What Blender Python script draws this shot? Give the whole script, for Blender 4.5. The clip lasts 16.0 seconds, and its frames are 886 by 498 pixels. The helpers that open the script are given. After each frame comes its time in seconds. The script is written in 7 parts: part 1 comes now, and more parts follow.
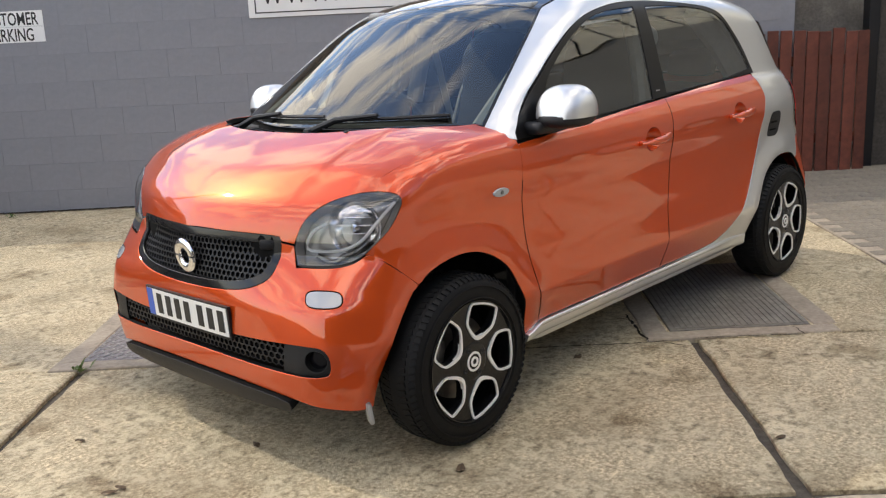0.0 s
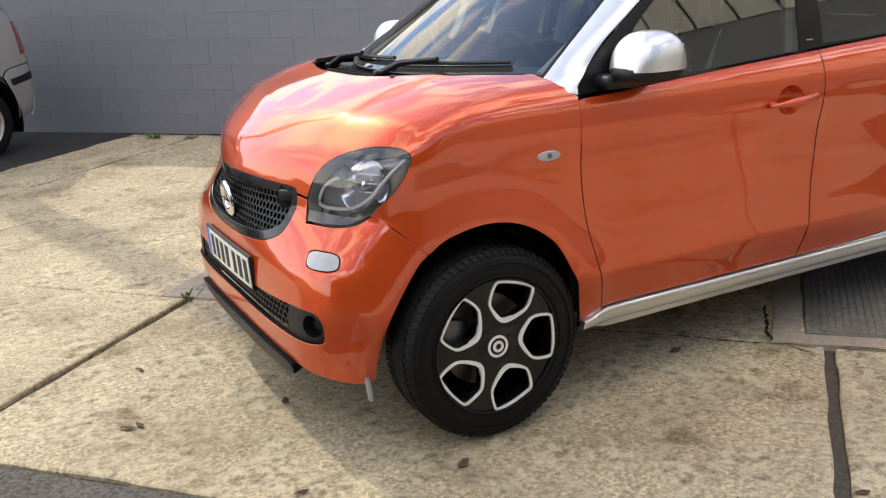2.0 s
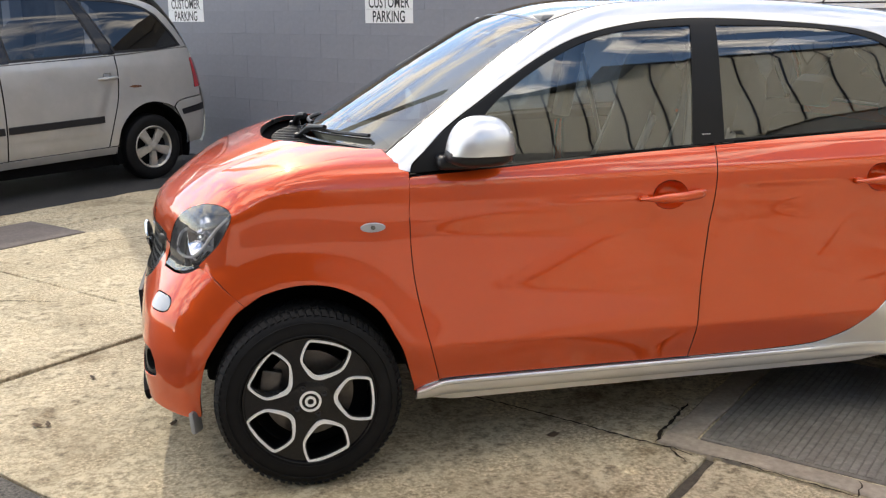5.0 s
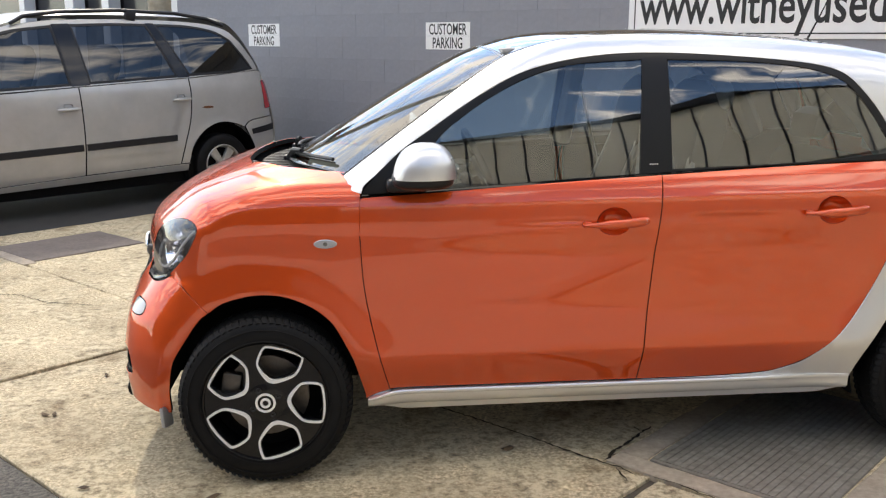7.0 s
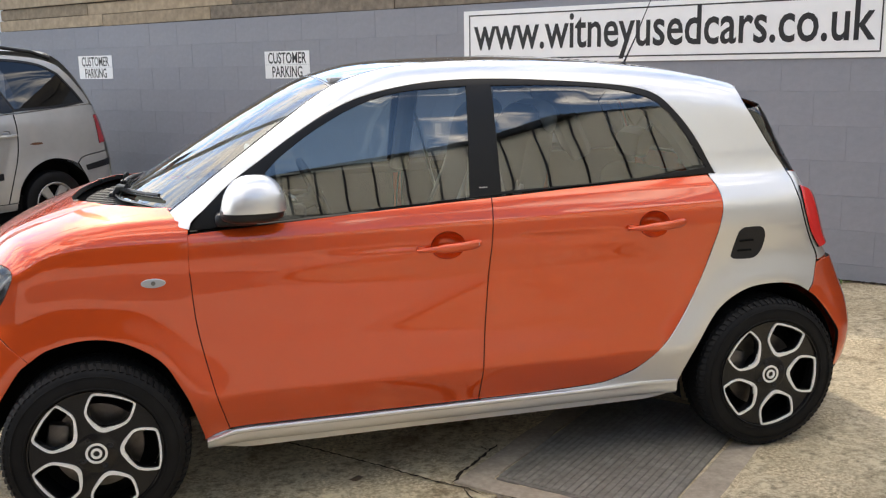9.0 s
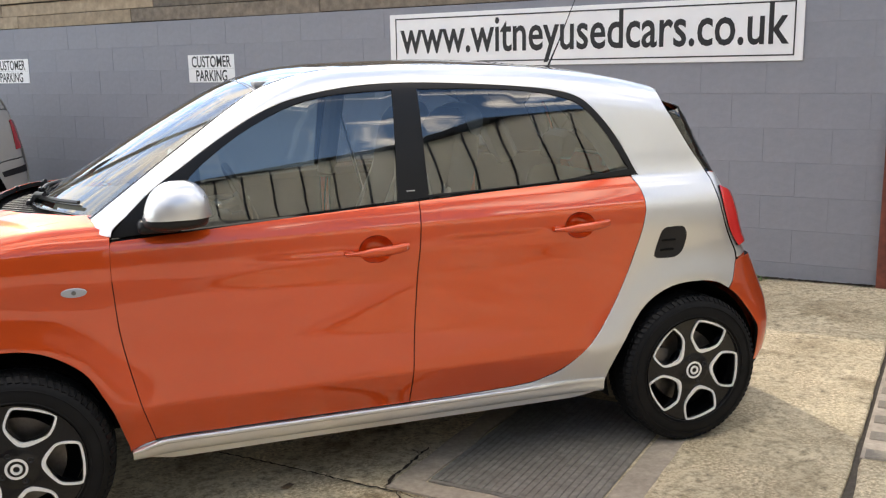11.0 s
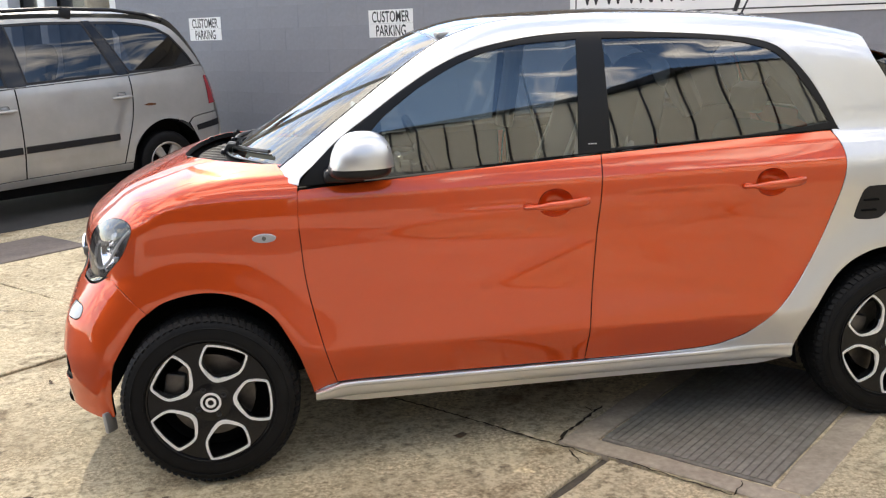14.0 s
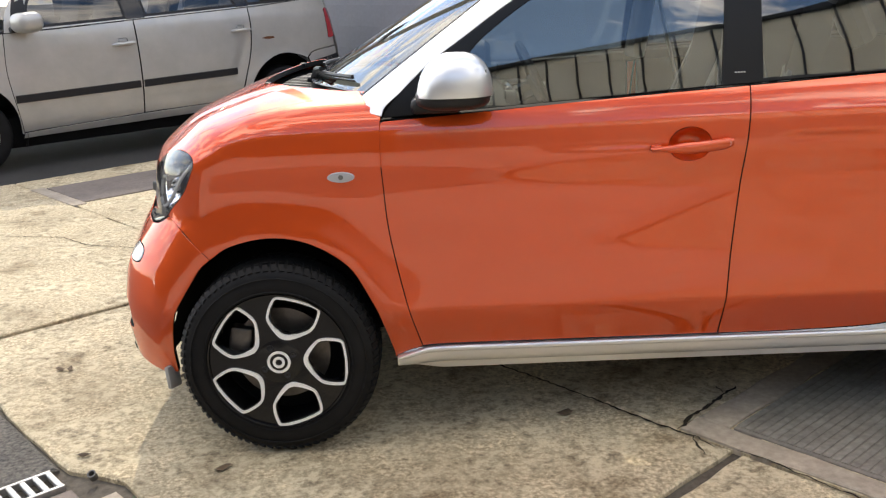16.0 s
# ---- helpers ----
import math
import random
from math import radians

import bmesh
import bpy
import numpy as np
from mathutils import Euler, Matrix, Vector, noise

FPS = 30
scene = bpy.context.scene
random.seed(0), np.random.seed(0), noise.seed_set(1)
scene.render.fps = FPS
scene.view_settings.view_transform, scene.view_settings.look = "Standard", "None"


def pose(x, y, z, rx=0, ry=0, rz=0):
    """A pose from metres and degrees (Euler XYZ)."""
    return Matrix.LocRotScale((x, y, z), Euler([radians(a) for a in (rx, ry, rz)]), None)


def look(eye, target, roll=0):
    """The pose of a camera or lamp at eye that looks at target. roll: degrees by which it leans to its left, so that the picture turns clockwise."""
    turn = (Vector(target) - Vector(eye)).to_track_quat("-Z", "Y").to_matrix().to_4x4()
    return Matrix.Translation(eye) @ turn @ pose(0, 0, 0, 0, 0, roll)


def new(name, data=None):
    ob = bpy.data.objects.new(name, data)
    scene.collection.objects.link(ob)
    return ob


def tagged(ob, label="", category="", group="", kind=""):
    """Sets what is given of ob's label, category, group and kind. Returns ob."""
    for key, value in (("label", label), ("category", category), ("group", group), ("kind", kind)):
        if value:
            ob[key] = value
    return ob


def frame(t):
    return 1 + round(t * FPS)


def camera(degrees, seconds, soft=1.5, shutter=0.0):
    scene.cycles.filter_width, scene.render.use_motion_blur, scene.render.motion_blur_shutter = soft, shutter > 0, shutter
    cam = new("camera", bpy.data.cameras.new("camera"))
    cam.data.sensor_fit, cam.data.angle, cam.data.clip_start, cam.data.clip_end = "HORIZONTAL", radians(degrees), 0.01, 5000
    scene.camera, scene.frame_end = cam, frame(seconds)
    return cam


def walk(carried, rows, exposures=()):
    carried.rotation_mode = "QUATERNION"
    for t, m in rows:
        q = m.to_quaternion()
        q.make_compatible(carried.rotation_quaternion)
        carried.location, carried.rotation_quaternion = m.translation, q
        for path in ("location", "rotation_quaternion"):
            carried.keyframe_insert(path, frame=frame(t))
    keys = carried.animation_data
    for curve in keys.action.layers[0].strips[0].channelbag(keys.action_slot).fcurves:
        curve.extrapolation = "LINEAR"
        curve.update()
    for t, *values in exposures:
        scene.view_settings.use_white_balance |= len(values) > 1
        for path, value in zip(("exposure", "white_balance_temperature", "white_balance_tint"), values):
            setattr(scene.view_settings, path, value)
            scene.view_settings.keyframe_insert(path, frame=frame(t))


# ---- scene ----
from mathutils.geometry import delaunay_2d_cdt

cam = camera(50.9, 16.0, soft=1.25)
EXPOSURES = [(0, -0.65), (2.5, -0.53), (6, -0.45), (9, -0.42), (12.5, -0.36), (14.5, -0.34), (16, -0.31)]
PATH = [
    (0, (-2.212, -2.804, 1.432), (-0.814, -1.455, 0.959), -3.6),
    (0.5, (-1.946, -2.815, 1.425), (-0.666, -1.36, 0.929), -3.5),
    (1, (-1.732, -2.831, 1.392), (-0.56, -1.297, 0.871), -3.2),
    (1.5, (-1.521, -2.879, 1.39), (-0.494, -1.254, 0.835), -3.6),
    (2, (-1.323, -3.02, 1.391), (-0.443, -1.318, 0.819), -3.3),
    (2.5, (-1.155, -3.171, 1.414), (-0.326, -1.436, 0.862), -2.3),
    (3, (-0.975, -3.211, 1.405), (-0.175, -1.447, 0.907), -1.7),
    (3.5, (-0.779, -3.286, 1.432), (-0.052, -1.482, 0.967), -1.0),
    (3.7, (-0.711, -3.345, 1.446), (-0.018, -1.531, 0.967), -0.8),
    (5.8, (0.182, -3.749, 1.471), (0.369, -1.808, 1.025), -0.2),
    (6, (0.239, -3.805, 1.48), (0.385, -1.86, 1.038), 0.0),
    (6.5, (0.3, -3.834, 1.483), (0.421, -1.885, 1.054), -0.2),
    (7, (0.338, -3.845, 1.487), (0.515, -1.897, 1.067), -0.4),
    (7.5, (0.368, -3.844, 1.485), (0.622, -1.902, 1.079), -0.7),
    (8, (0.392, -3.848, 1.491), (0.721, -1.914, 1.1), -1.1),
    (8.5, (0.404, -3.848, 1.493), (0.812, -1.927, 1.115), -1.4),
    (9, (0.418, -3.853, 1.495), (0.896, -1.947, 1.123), -1.6),
    (9.5, (0.424, -3.854, 1.498), (0.962, -1.962, 1.133), -1.7),
    (10, (0.425, -3.86, 1.5), (1.007, -1.981, 1.14), -1.7),
    (10.2, (0.426, -3.861, 1.499), (1.023, -1.986, 1.139), -1.7),
    (12.3, (0.423, -3.852, 1.49), (1.05, -1.994, 1.097), -1.6),
    (12.5, (0.425, -3.849, 1.487), (1.016, -1.98, 1.087), -1.7),
    (13, (0.415, -3.834, 1.484), (0.913, -1.943, 1.065), -1.8),
    (13.5, (0.408, -3.828, 1.479), (0.791, -1.915, 1.041), -2.3),
    (14, (0.399, -3.822, 1.478), (0.662, -1.89, 1.031), -2.4),
    (14.5, (0.398, -3.838, 1.48), (0.56, -1.897, 1.026), -2.4),
    (14.6, (0.401, -3.836, 1.479), (0.537, -1.896, 1.016), -2.4),
    (15, (0.398, -3.793, 1.462), (0.416, -1.866, 0.927), -2.8),
    (15.5, (0.449, -3.614, 1.405), (0.404, -1.696, 0.842), -2.5),
    (16, (0.529, -3.361, 1.369), (0.51, -1.438, 0.819), -2.5),
]
walk(cam, [(t, look(eye, target, roll)) for t, eye, target, roll in PATH], EXPOSURES)


# ---- world and sun ----
SUN_TRAVEL = Vector((0.163, -0.74, -0.655)).normalized()
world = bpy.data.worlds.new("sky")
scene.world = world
world.use_nodes = True
wn = world.node_tree
wn.nodes.clear()


def wnode(kind, **values):
    n = wn.nodes.new(kind)
    for key, value in values.items():
        n.inputs[key].default_value = value
    return n


sky = wn.nodes.new("ShaderNodeTexSky")
sky.sky_type, sky.sun_disc = "NISHITA", False
sky.dust_density, sky.ozone_density = 0.25, 2.0
sky.sun_elevation = math.asin(-SUN_TRAVEL.z)
sky.sun_rotation = math.atan2(-SUN_TRAVEL.x, -SUN_TRAVEL.y)
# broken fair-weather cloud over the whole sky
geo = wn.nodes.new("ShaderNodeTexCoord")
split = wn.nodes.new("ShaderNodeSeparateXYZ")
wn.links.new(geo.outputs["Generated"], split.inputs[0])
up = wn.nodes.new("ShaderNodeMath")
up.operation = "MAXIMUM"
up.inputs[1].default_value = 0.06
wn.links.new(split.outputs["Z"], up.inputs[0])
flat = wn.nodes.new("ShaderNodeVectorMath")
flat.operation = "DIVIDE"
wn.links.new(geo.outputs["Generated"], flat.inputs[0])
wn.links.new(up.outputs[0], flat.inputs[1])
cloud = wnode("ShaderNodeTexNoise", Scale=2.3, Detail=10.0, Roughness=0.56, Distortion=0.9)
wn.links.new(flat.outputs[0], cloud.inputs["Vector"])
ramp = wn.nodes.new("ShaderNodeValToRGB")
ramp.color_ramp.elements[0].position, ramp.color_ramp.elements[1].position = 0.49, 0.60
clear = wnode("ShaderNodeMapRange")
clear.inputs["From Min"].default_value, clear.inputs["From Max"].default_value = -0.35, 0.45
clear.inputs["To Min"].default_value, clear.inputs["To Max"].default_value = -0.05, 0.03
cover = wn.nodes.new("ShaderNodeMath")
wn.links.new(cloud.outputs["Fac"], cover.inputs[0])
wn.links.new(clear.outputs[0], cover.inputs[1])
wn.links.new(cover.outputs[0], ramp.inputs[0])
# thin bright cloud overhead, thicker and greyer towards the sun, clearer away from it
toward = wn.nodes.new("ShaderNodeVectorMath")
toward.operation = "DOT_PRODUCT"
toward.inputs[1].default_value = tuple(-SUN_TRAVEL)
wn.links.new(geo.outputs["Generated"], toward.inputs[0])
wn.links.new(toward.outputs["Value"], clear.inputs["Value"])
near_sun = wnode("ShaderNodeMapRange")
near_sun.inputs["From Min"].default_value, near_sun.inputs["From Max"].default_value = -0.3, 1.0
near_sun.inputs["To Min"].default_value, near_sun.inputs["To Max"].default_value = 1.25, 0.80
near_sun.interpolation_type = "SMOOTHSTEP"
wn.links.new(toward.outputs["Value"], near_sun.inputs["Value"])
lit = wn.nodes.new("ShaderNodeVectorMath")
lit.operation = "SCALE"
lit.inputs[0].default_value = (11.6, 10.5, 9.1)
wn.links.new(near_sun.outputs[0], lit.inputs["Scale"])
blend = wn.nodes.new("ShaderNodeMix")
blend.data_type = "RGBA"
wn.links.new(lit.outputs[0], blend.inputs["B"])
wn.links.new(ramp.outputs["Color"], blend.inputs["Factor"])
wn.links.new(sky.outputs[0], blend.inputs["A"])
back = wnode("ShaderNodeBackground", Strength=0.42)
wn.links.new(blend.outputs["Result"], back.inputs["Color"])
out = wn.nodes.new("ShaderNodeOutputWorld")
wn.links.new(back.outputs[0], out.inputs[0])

sun = bpy.data.lights.new("sun", "SUN")
sun.energy, sun.angle, sun.color = 3.1, radians(0.6), (1.0, 0.90, 0.75)
sun_lamp = new("sun", sun)
sun_lamp.matrix_world = look((0, 0, 20), Vector((0, 0, 20)) + SUN_TRAVEL)

# ---- materials ----
def material(name, color, rough=0.5, metal=0.0, coat=0.0, grain=0.0, grain_scale=40.0, stain=0.0, stain_scale=2.0, bump=0.0, bump_scale=60.0, vary=0.0, dark=0.5, spec=0.5):
    """A surface with grain and stains at two scales, and fine relief. vary: how much pieces of it differ."""
    m = bpy.data.materials.new(name)
    m.use_nodes = True
    n, l = m.node_tree.nodes, m.node_tree.links
    b = n["Principled BSDF"]
    b.inputs["Base Color"].default_value = (*color, 1)
    b.inputs["Roughness"].default_value, b.inputs["Metallic"].default_value = rough, metal
    b.inputs["Coat Weight"].default_value, b.inputs["Coat Roughness"].default_value = coat, 0.03
    b.inputs["Specular IOR Level"].default_value = spec
    co = n.new("ShaderNodeTexCoord").outputs["Object"]
    last = None

    def mul(fac, amount):
        nonlocal last
        mr = n.new("ShaderNodeMapRange")
        mr.inputs["From Min"].default_value, mr.inputs["From Max"].default_value = 0.3, 0.7
        mr.inputs["To Min"].default_value, mr.inputs["To Max"].default_value = 1 - amount, 1 + amount * dark
        l.new(fac, mr.inputs["Value"])
        mx = n.new("ShaderNodeMix")
        mx.data_type, mx.blend_type = "RGBA", "MULTIPLY"
        mx.inputs["Factor"].default_value = 1
        if last is None:
            mx.inputs["A"].default_value = (*color, 1)
        else:
            l.new(last, mx.inputs["A"])
        l.new(mr.outputs[0], mx.inputs["B"])
        last = mx.outputs["Result"]

    def noise_node(scale, detail=6.0, rgh=0.6):
        t = n.new("ShaderNodeTexNoise")
        t.inputs["Scale"].default_value, t.inputs["Detail"].default_value, t.inputs["Roughness"].default_value = scale, detail, rgh
        l.new(co, t.inputs["Vector"])
        return t.outputs["Fac"]

    if grain:
        mul(noise_node(grain_scale), grain)
    if stain:
        mul(noise_node(stain_scale, 8.0, 0.65), stain)
    if vary:
        mul(n.new("ShaderNodeObjectInfo").outputs["Random"], vary)
    if last is not None:
        l.new(last, b.inputs["Base Color"])
    if bump:
        bp = n.new("ShaderNodeBump")
        bp.inputs["Strength"].default_value, bp.inputs["Distance"].default_value = 1.0, bump
        l.new(noise_node(bump_scale, 8.0, 0.7), bp.inputs["Height"])
        l.new(bp.outputs[0], b.inputs["Normal"])
    return m


def pane_material(name, tint, gloss=1.0, ior=1.65):
    """Glass: what lies behind shows through its tint, and it mirrors more at a slant."""
    m = bpy.data.materials.new(name)
    m.use_nodes = True
    n, l = m.node_tree.nodes, m.node_tree.links
    n.clear()
    o, mix = n.new("ShaderNodeOutputMaterial"), n.new("ShaderNodeMixShader")
    t, g, f = n.new("ShaderNodeBsdfTransparent"), n.new("ShaderNodeBsdfGlossy"), n.new("ShaderNodeFresnel")
    t.inputs["Color"].default_value = (*tint, 1)
    g.inputs["Roughness"].default_value = 0.0
    g.inputs["Color"].default_value = (gloss, gloss, gloss, 1)
    f.inputs["IOR"].default_value = ior
    l.new(f.outputs[0], mix.inputs["Fac"])
    l.new(t.outputs[0], mix.inputs[1])
    l.new(g.outputs[0], mix.inputs[2])
    l.new(mix.outputs[0], o.inputs["Surface"])
    return m


def flake(m, scale=900.0, amount=0.25):
    """Metal flakes in a car paint: tiny tilts of the base layer under a smooth clear coat."""
    n, l = m.node_tree.nodes, m.node_tree.links
    b = n["Principled BSDF"]
    v = n.new("ShaderNodeTexVoronoi")
    v.inputs["Scale"].default_value = scale
    l.new(n["Texture Coordinate"].outputs["Object"] if "Texture Coordinate" in n else n.new("ShaderNodeTexCoord").outputs["Object"], v.inputs["Vector"])
    bp = n.new("ShaderNodeBump")
    bp.inputs["Strength"].default_value, bp.inputs["Distance"].default_value = amount, 0.0006
    l.new(v.outputs["Color"], bp.inputs["Height"])
    l.new(bp.outputs[0], b.inputs["Normal"])
    return m


ORANGE = flake(material("orange_metallic_paint", (0.66, 0.080, 0.010), 0.32, 0.52, 1.0, 0.04, 3.0, spec=0.0))
SILVER = flake(material("silver_metallic_paint", (0.73, 0.735, 0.74), 0.34, 0.80, 1.0, 0.03, 3.0, spec=0.0))
for m in (ORANGE, SILVER):
    m.node_tree.nodes["Principled BSDF"].inputs["Coat IOR"].default_value = 1.72
BLACK_PLASTIC = material("black_plastic", (0.012, 0.012, 0.014), 0.45, grain=0.15, bump=0.0004, bump_scale=500, spec=0.35)
BLACK_GLOSS = material("black_gloss", (0.006, 0.006, 0.008), 0.22, coat=0.3, spec=0.3)
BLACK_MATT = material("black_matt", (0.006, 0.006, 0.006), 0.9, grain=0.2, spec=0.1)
ROOF_BLACK = material("black_roof_paint", (0.012, 0.014, 0.022), 0.10, coat=1.0)
RUBBER = material("tyre_rubber", (0.008, 0.008, 0.0085), 0.58, grain=0.25, grain_scale=25, stain=0.3, stain_scale=6, bump=0.0004, bump_scale=300, spec=0.2)
RIM_BLACK = material("rim_black", (0.006, 0.006, 0.007), 0.22, coat=0.25, spec=0.3)
FRAME_BLACK = material("window_frame_black", (0.007, 0.007, 0.008), 0.35, spec=0.3)
MACHINED = material("machined_alloy", (0.90, 0.89, 0.86), 0.33, 0.20, grain=0.06, grain_scale=120)
CHROME = material("chrome", (0.85, 0.85, 0.86), 0.06, 1.0)
BRAKE = material("brake_disc_steel", (0.16, 0.145, 0.13), 0.4, 0.8, stain=0.4, stain_scale=20)
LENS = pane_material("clear_lens", (0.96, 0.96, 0.97))
SCREEN_GLASS = pane_material("windscreen_glass", (0.72, 0.80, 0.76), 1.0, 1.75)
SIDE_GLASS = pane_material("side_glass", (0.57, 0.65, 0.66), 1.0, 2.0)
REAR_GLASS = pane_material("tinted_glass", (0.42, 0.47, 0.50), 1.0, 2.0)
DARK_GLASS = pane_material("privacy_glass", (0.10, 0.11, 0.12))
RED_LENS = material("red_lens", (0.72, 0.022, 0.020), 0.12, coat=1.0)
VAN_RED = material("dark_red_lens", (0.34, 0.010, 0.016), 0.15, coat=1.0)
WHITE_LENS = material("ribbed_white_lens", (0.44, 0.45, 0.47), 0.18, coat=1.0, bump=0.0006, bump_scale=120)
REFLECTOR = material("lamp_reflector", (0.80, 0.80, 0.82), 0.12, 1.0)
DASH = material("dashboard_fabric", (0.030, 0.030, 0.032), 0.75, grain=0.2, bump=0.0005, bump_scale=400)
SEAT_CLOTH = material("seat_leather", (0.055, 0.055, 0.058), 0.5, grain=0.2, bump=0.0006, bump_scale=200)
SEAT_PALE = material("pale_seat_trim", (0.55, 0.55, 0.54), 0.55, grain=0.1)
TRIM_PALE = material("pale_trim", (0.34, 0.34, 0.335), 0.6, grain=0.1)
PLATE_WHITE = material("number_plate_white", (0.80, 0.80, 0.78), 0.3, coat=0.5)
PLATE_BLUE = material("number_plate_blue", (0.03, 0.10, 0.50), 0.3)
SIGN_WHITE = material("sign_white", (0.82, 0.82, 0.82), 0.35, stain=0.06, stain_scale=3)
SIGN_BLACK = material("sign_black", (0.012, 0.012, 0.013), 0.5)
VAN_SILVER = flake(material("aged_silver_paint", (0.47, 0.462, 0.44), 0.36, 0.45, 0.6, 0.06, 4.0, 0.12, 2.5))
CONCRETE = material("worn_concrete", (0.46, 0.405, 0.31), 0.85, grain=0.30, grain_scale=26, stain=0.34, stain_scale=2.3, bump=0.006, bump_scale=34)
JOINT = material("dirty_joint", (0.10, 0.085, 0.065), 0.95, grain=0.4, grain_scale=40, bump=0.004)
TARMAC = material("tarmac", (0.098, 0.089, 0.075), 0.85, grain=0.75, grain_scale=70, stain=0.25, bump=0.010, bump_scale=75, dark=1.2)
TARMAC_DARK = material("tarmac_with_van_shade", (0.035, 0.034, 0.034), 0.85, grain=0.4, grain_scale=90, stain=0.3, bump=0.004, bump_scale=120)
PAVING_FILL = material("pale_fill_paving", (0.52, 0.46, 0.36), 0.88, grain=0.3, grain_scale=50, stain=0.2, bump=0.003, bump_scale=90)
PAVING = material("paving_block", (0.25, 0.22, 0.175), 0.88, grain=0.3, grain_scale=50, bump=0.003, bump_scale=90, vary=0.07)
WALL_GREY = material("grey_wall_paint", (0.245, 0.252, 0.285), 0.62, grain=0.06, grain_scale=30, stain=0.12, stain_scale=1.6, bump=0.0022, bump_scale=45)
TIMBER = material("weathered_timber", (0.34, 0.265, 0.175), 0.8, grain=0.3, grain_scale=12, bump=0.002, bump_scale=40, vary=0.25)
TIMBER_GREY = material("grey_timber", (0.20, 0.165, 0.125), 0.85, grain=0.4, grain_scale=14, bump=0.002, bump_scale=40, vary=0.2)
RED_TIMBER = material("red_stained_timber", (0.145, 0.040, 0.024), 0.65, grain=0.3, grain_scale=16, stain=0.3, bump=0.0015, bump_scale=50, vary=0.25)
OLD_WALL = material("old_render", (0.19, 0.175, 0.155), 0.95, grain=0.3, stain=0.5, stain_scale=3, bump=0.006, bump_scale=20)
CREAM = material("cream_cladding", (0.74, 0.69, 0.55), 0.55, grain=0.05, stain=0.10, stain_scale=1.2)
STEEL = material("galvanised_steel", (0.48, 0.47, 0.45), 0.42, 0.85, grain=0.25, grain_scale=60, stain=0.2)
DARK_STEEL = material("worn_dark_steel", (0.16, 0.155, 0.145), 0.5, 0.4, grain=0.25, stain=0.3, stain_scale=6)
CRACK = material("crack_dirt", (0.035, 0.028, 0.020), 0.95, grain=0.4, spec=0.1)
DRY_LEAF = material("dry_leaf", (0.10, 0.065, 0.035), 0.8, grain=0.3, vary=0.3)
LEAF = material("weed_leaf", (0.13, 0.20, 0.045), 0.6, vary=0.3)
LAMP_DARK = material("lamp_housing", (0.28, 0.285, 0.295), 0.22, 0.3, coat=0.5)
LAMP_STRIP = material("lamp_strip", (0.12, 0.12, 0.12), 0.25, 0.8)
LIGHT_GUIDE = material("light_guide", (0.82, 0.84, 0.86), 0.25, coat=1.0)
VAN_GLASS = pane_material("van_privacy_glass", (0.10, 0.11, 0.13))
VAN_ALLOY = material("dull_alloy", (0.55, 0.52, 0.47), 0.4, 0.6, grain=0.15, stain=0.3, stain_scale=12)
GREY_AND_RECESS_SHADE = material("grey_and_recess_shade", (0.40, 0.40, 0.39), 0.45, 0.4)
RUST = material("rust", (0.14, 0.055, 0.02), 0.9, grain=0.4)
CEMENT = material("cement_border", (0.40, 0.34, 0.265), 0.85, grain=0.18, grain_scale=40, stain=0.25, stain_scale=5, bump=0.002, bump_scale=60)
CEMENT_DARK = material("brown_cement", (0.20, 0.165, 0.14), 0.85, grain=0.2, grain_scale=40, stain=0.2, stain_scale=4, bump=0.002, bump_scale=60)
STEEL_PLATE = material("pale_steel_plate", (0.30, 0.27, 0.27), 0.5, 0.5, grain=0.2, stain=0.25, stain_scale=5)
TREAD_DARK = material("worn_tread_steel", (0.30, 0.28, 0.245), 0.5, 0.3, grain=0.3, stain=0.3, stain_scale=8)
BLOCKER_DARK = material("blocker_dark", (0.060, 0.045, 0.036), 0.9, grain=0.3, grain_scale=30, stain=0.4, stain_scale=1.5, bump=0.004)
COVER_STEEL = material("worn_cover_steel", (0.235, 0.215, 0.185), 0.55, 0.15, grain=0.25, stain=0.3, stain_scale=6)
GREY_RENDER = material("grey_render", (0.27, 0.262, 0.24), 0.9, grain=0.1, stain=0.25, stain_scale=0.8)
DOOR_AND_GAP_SHADE = material("old_door_and_gap_shade", (0.075, 0.066, 0.058), 0.8, grain=0.4, stain=0.4, stain_scale=4)
POST_TIMBER = material("pale_timber_post", (0.42, 0.36, 0.26), 0.8, grain=0.3, grain_scale=10)


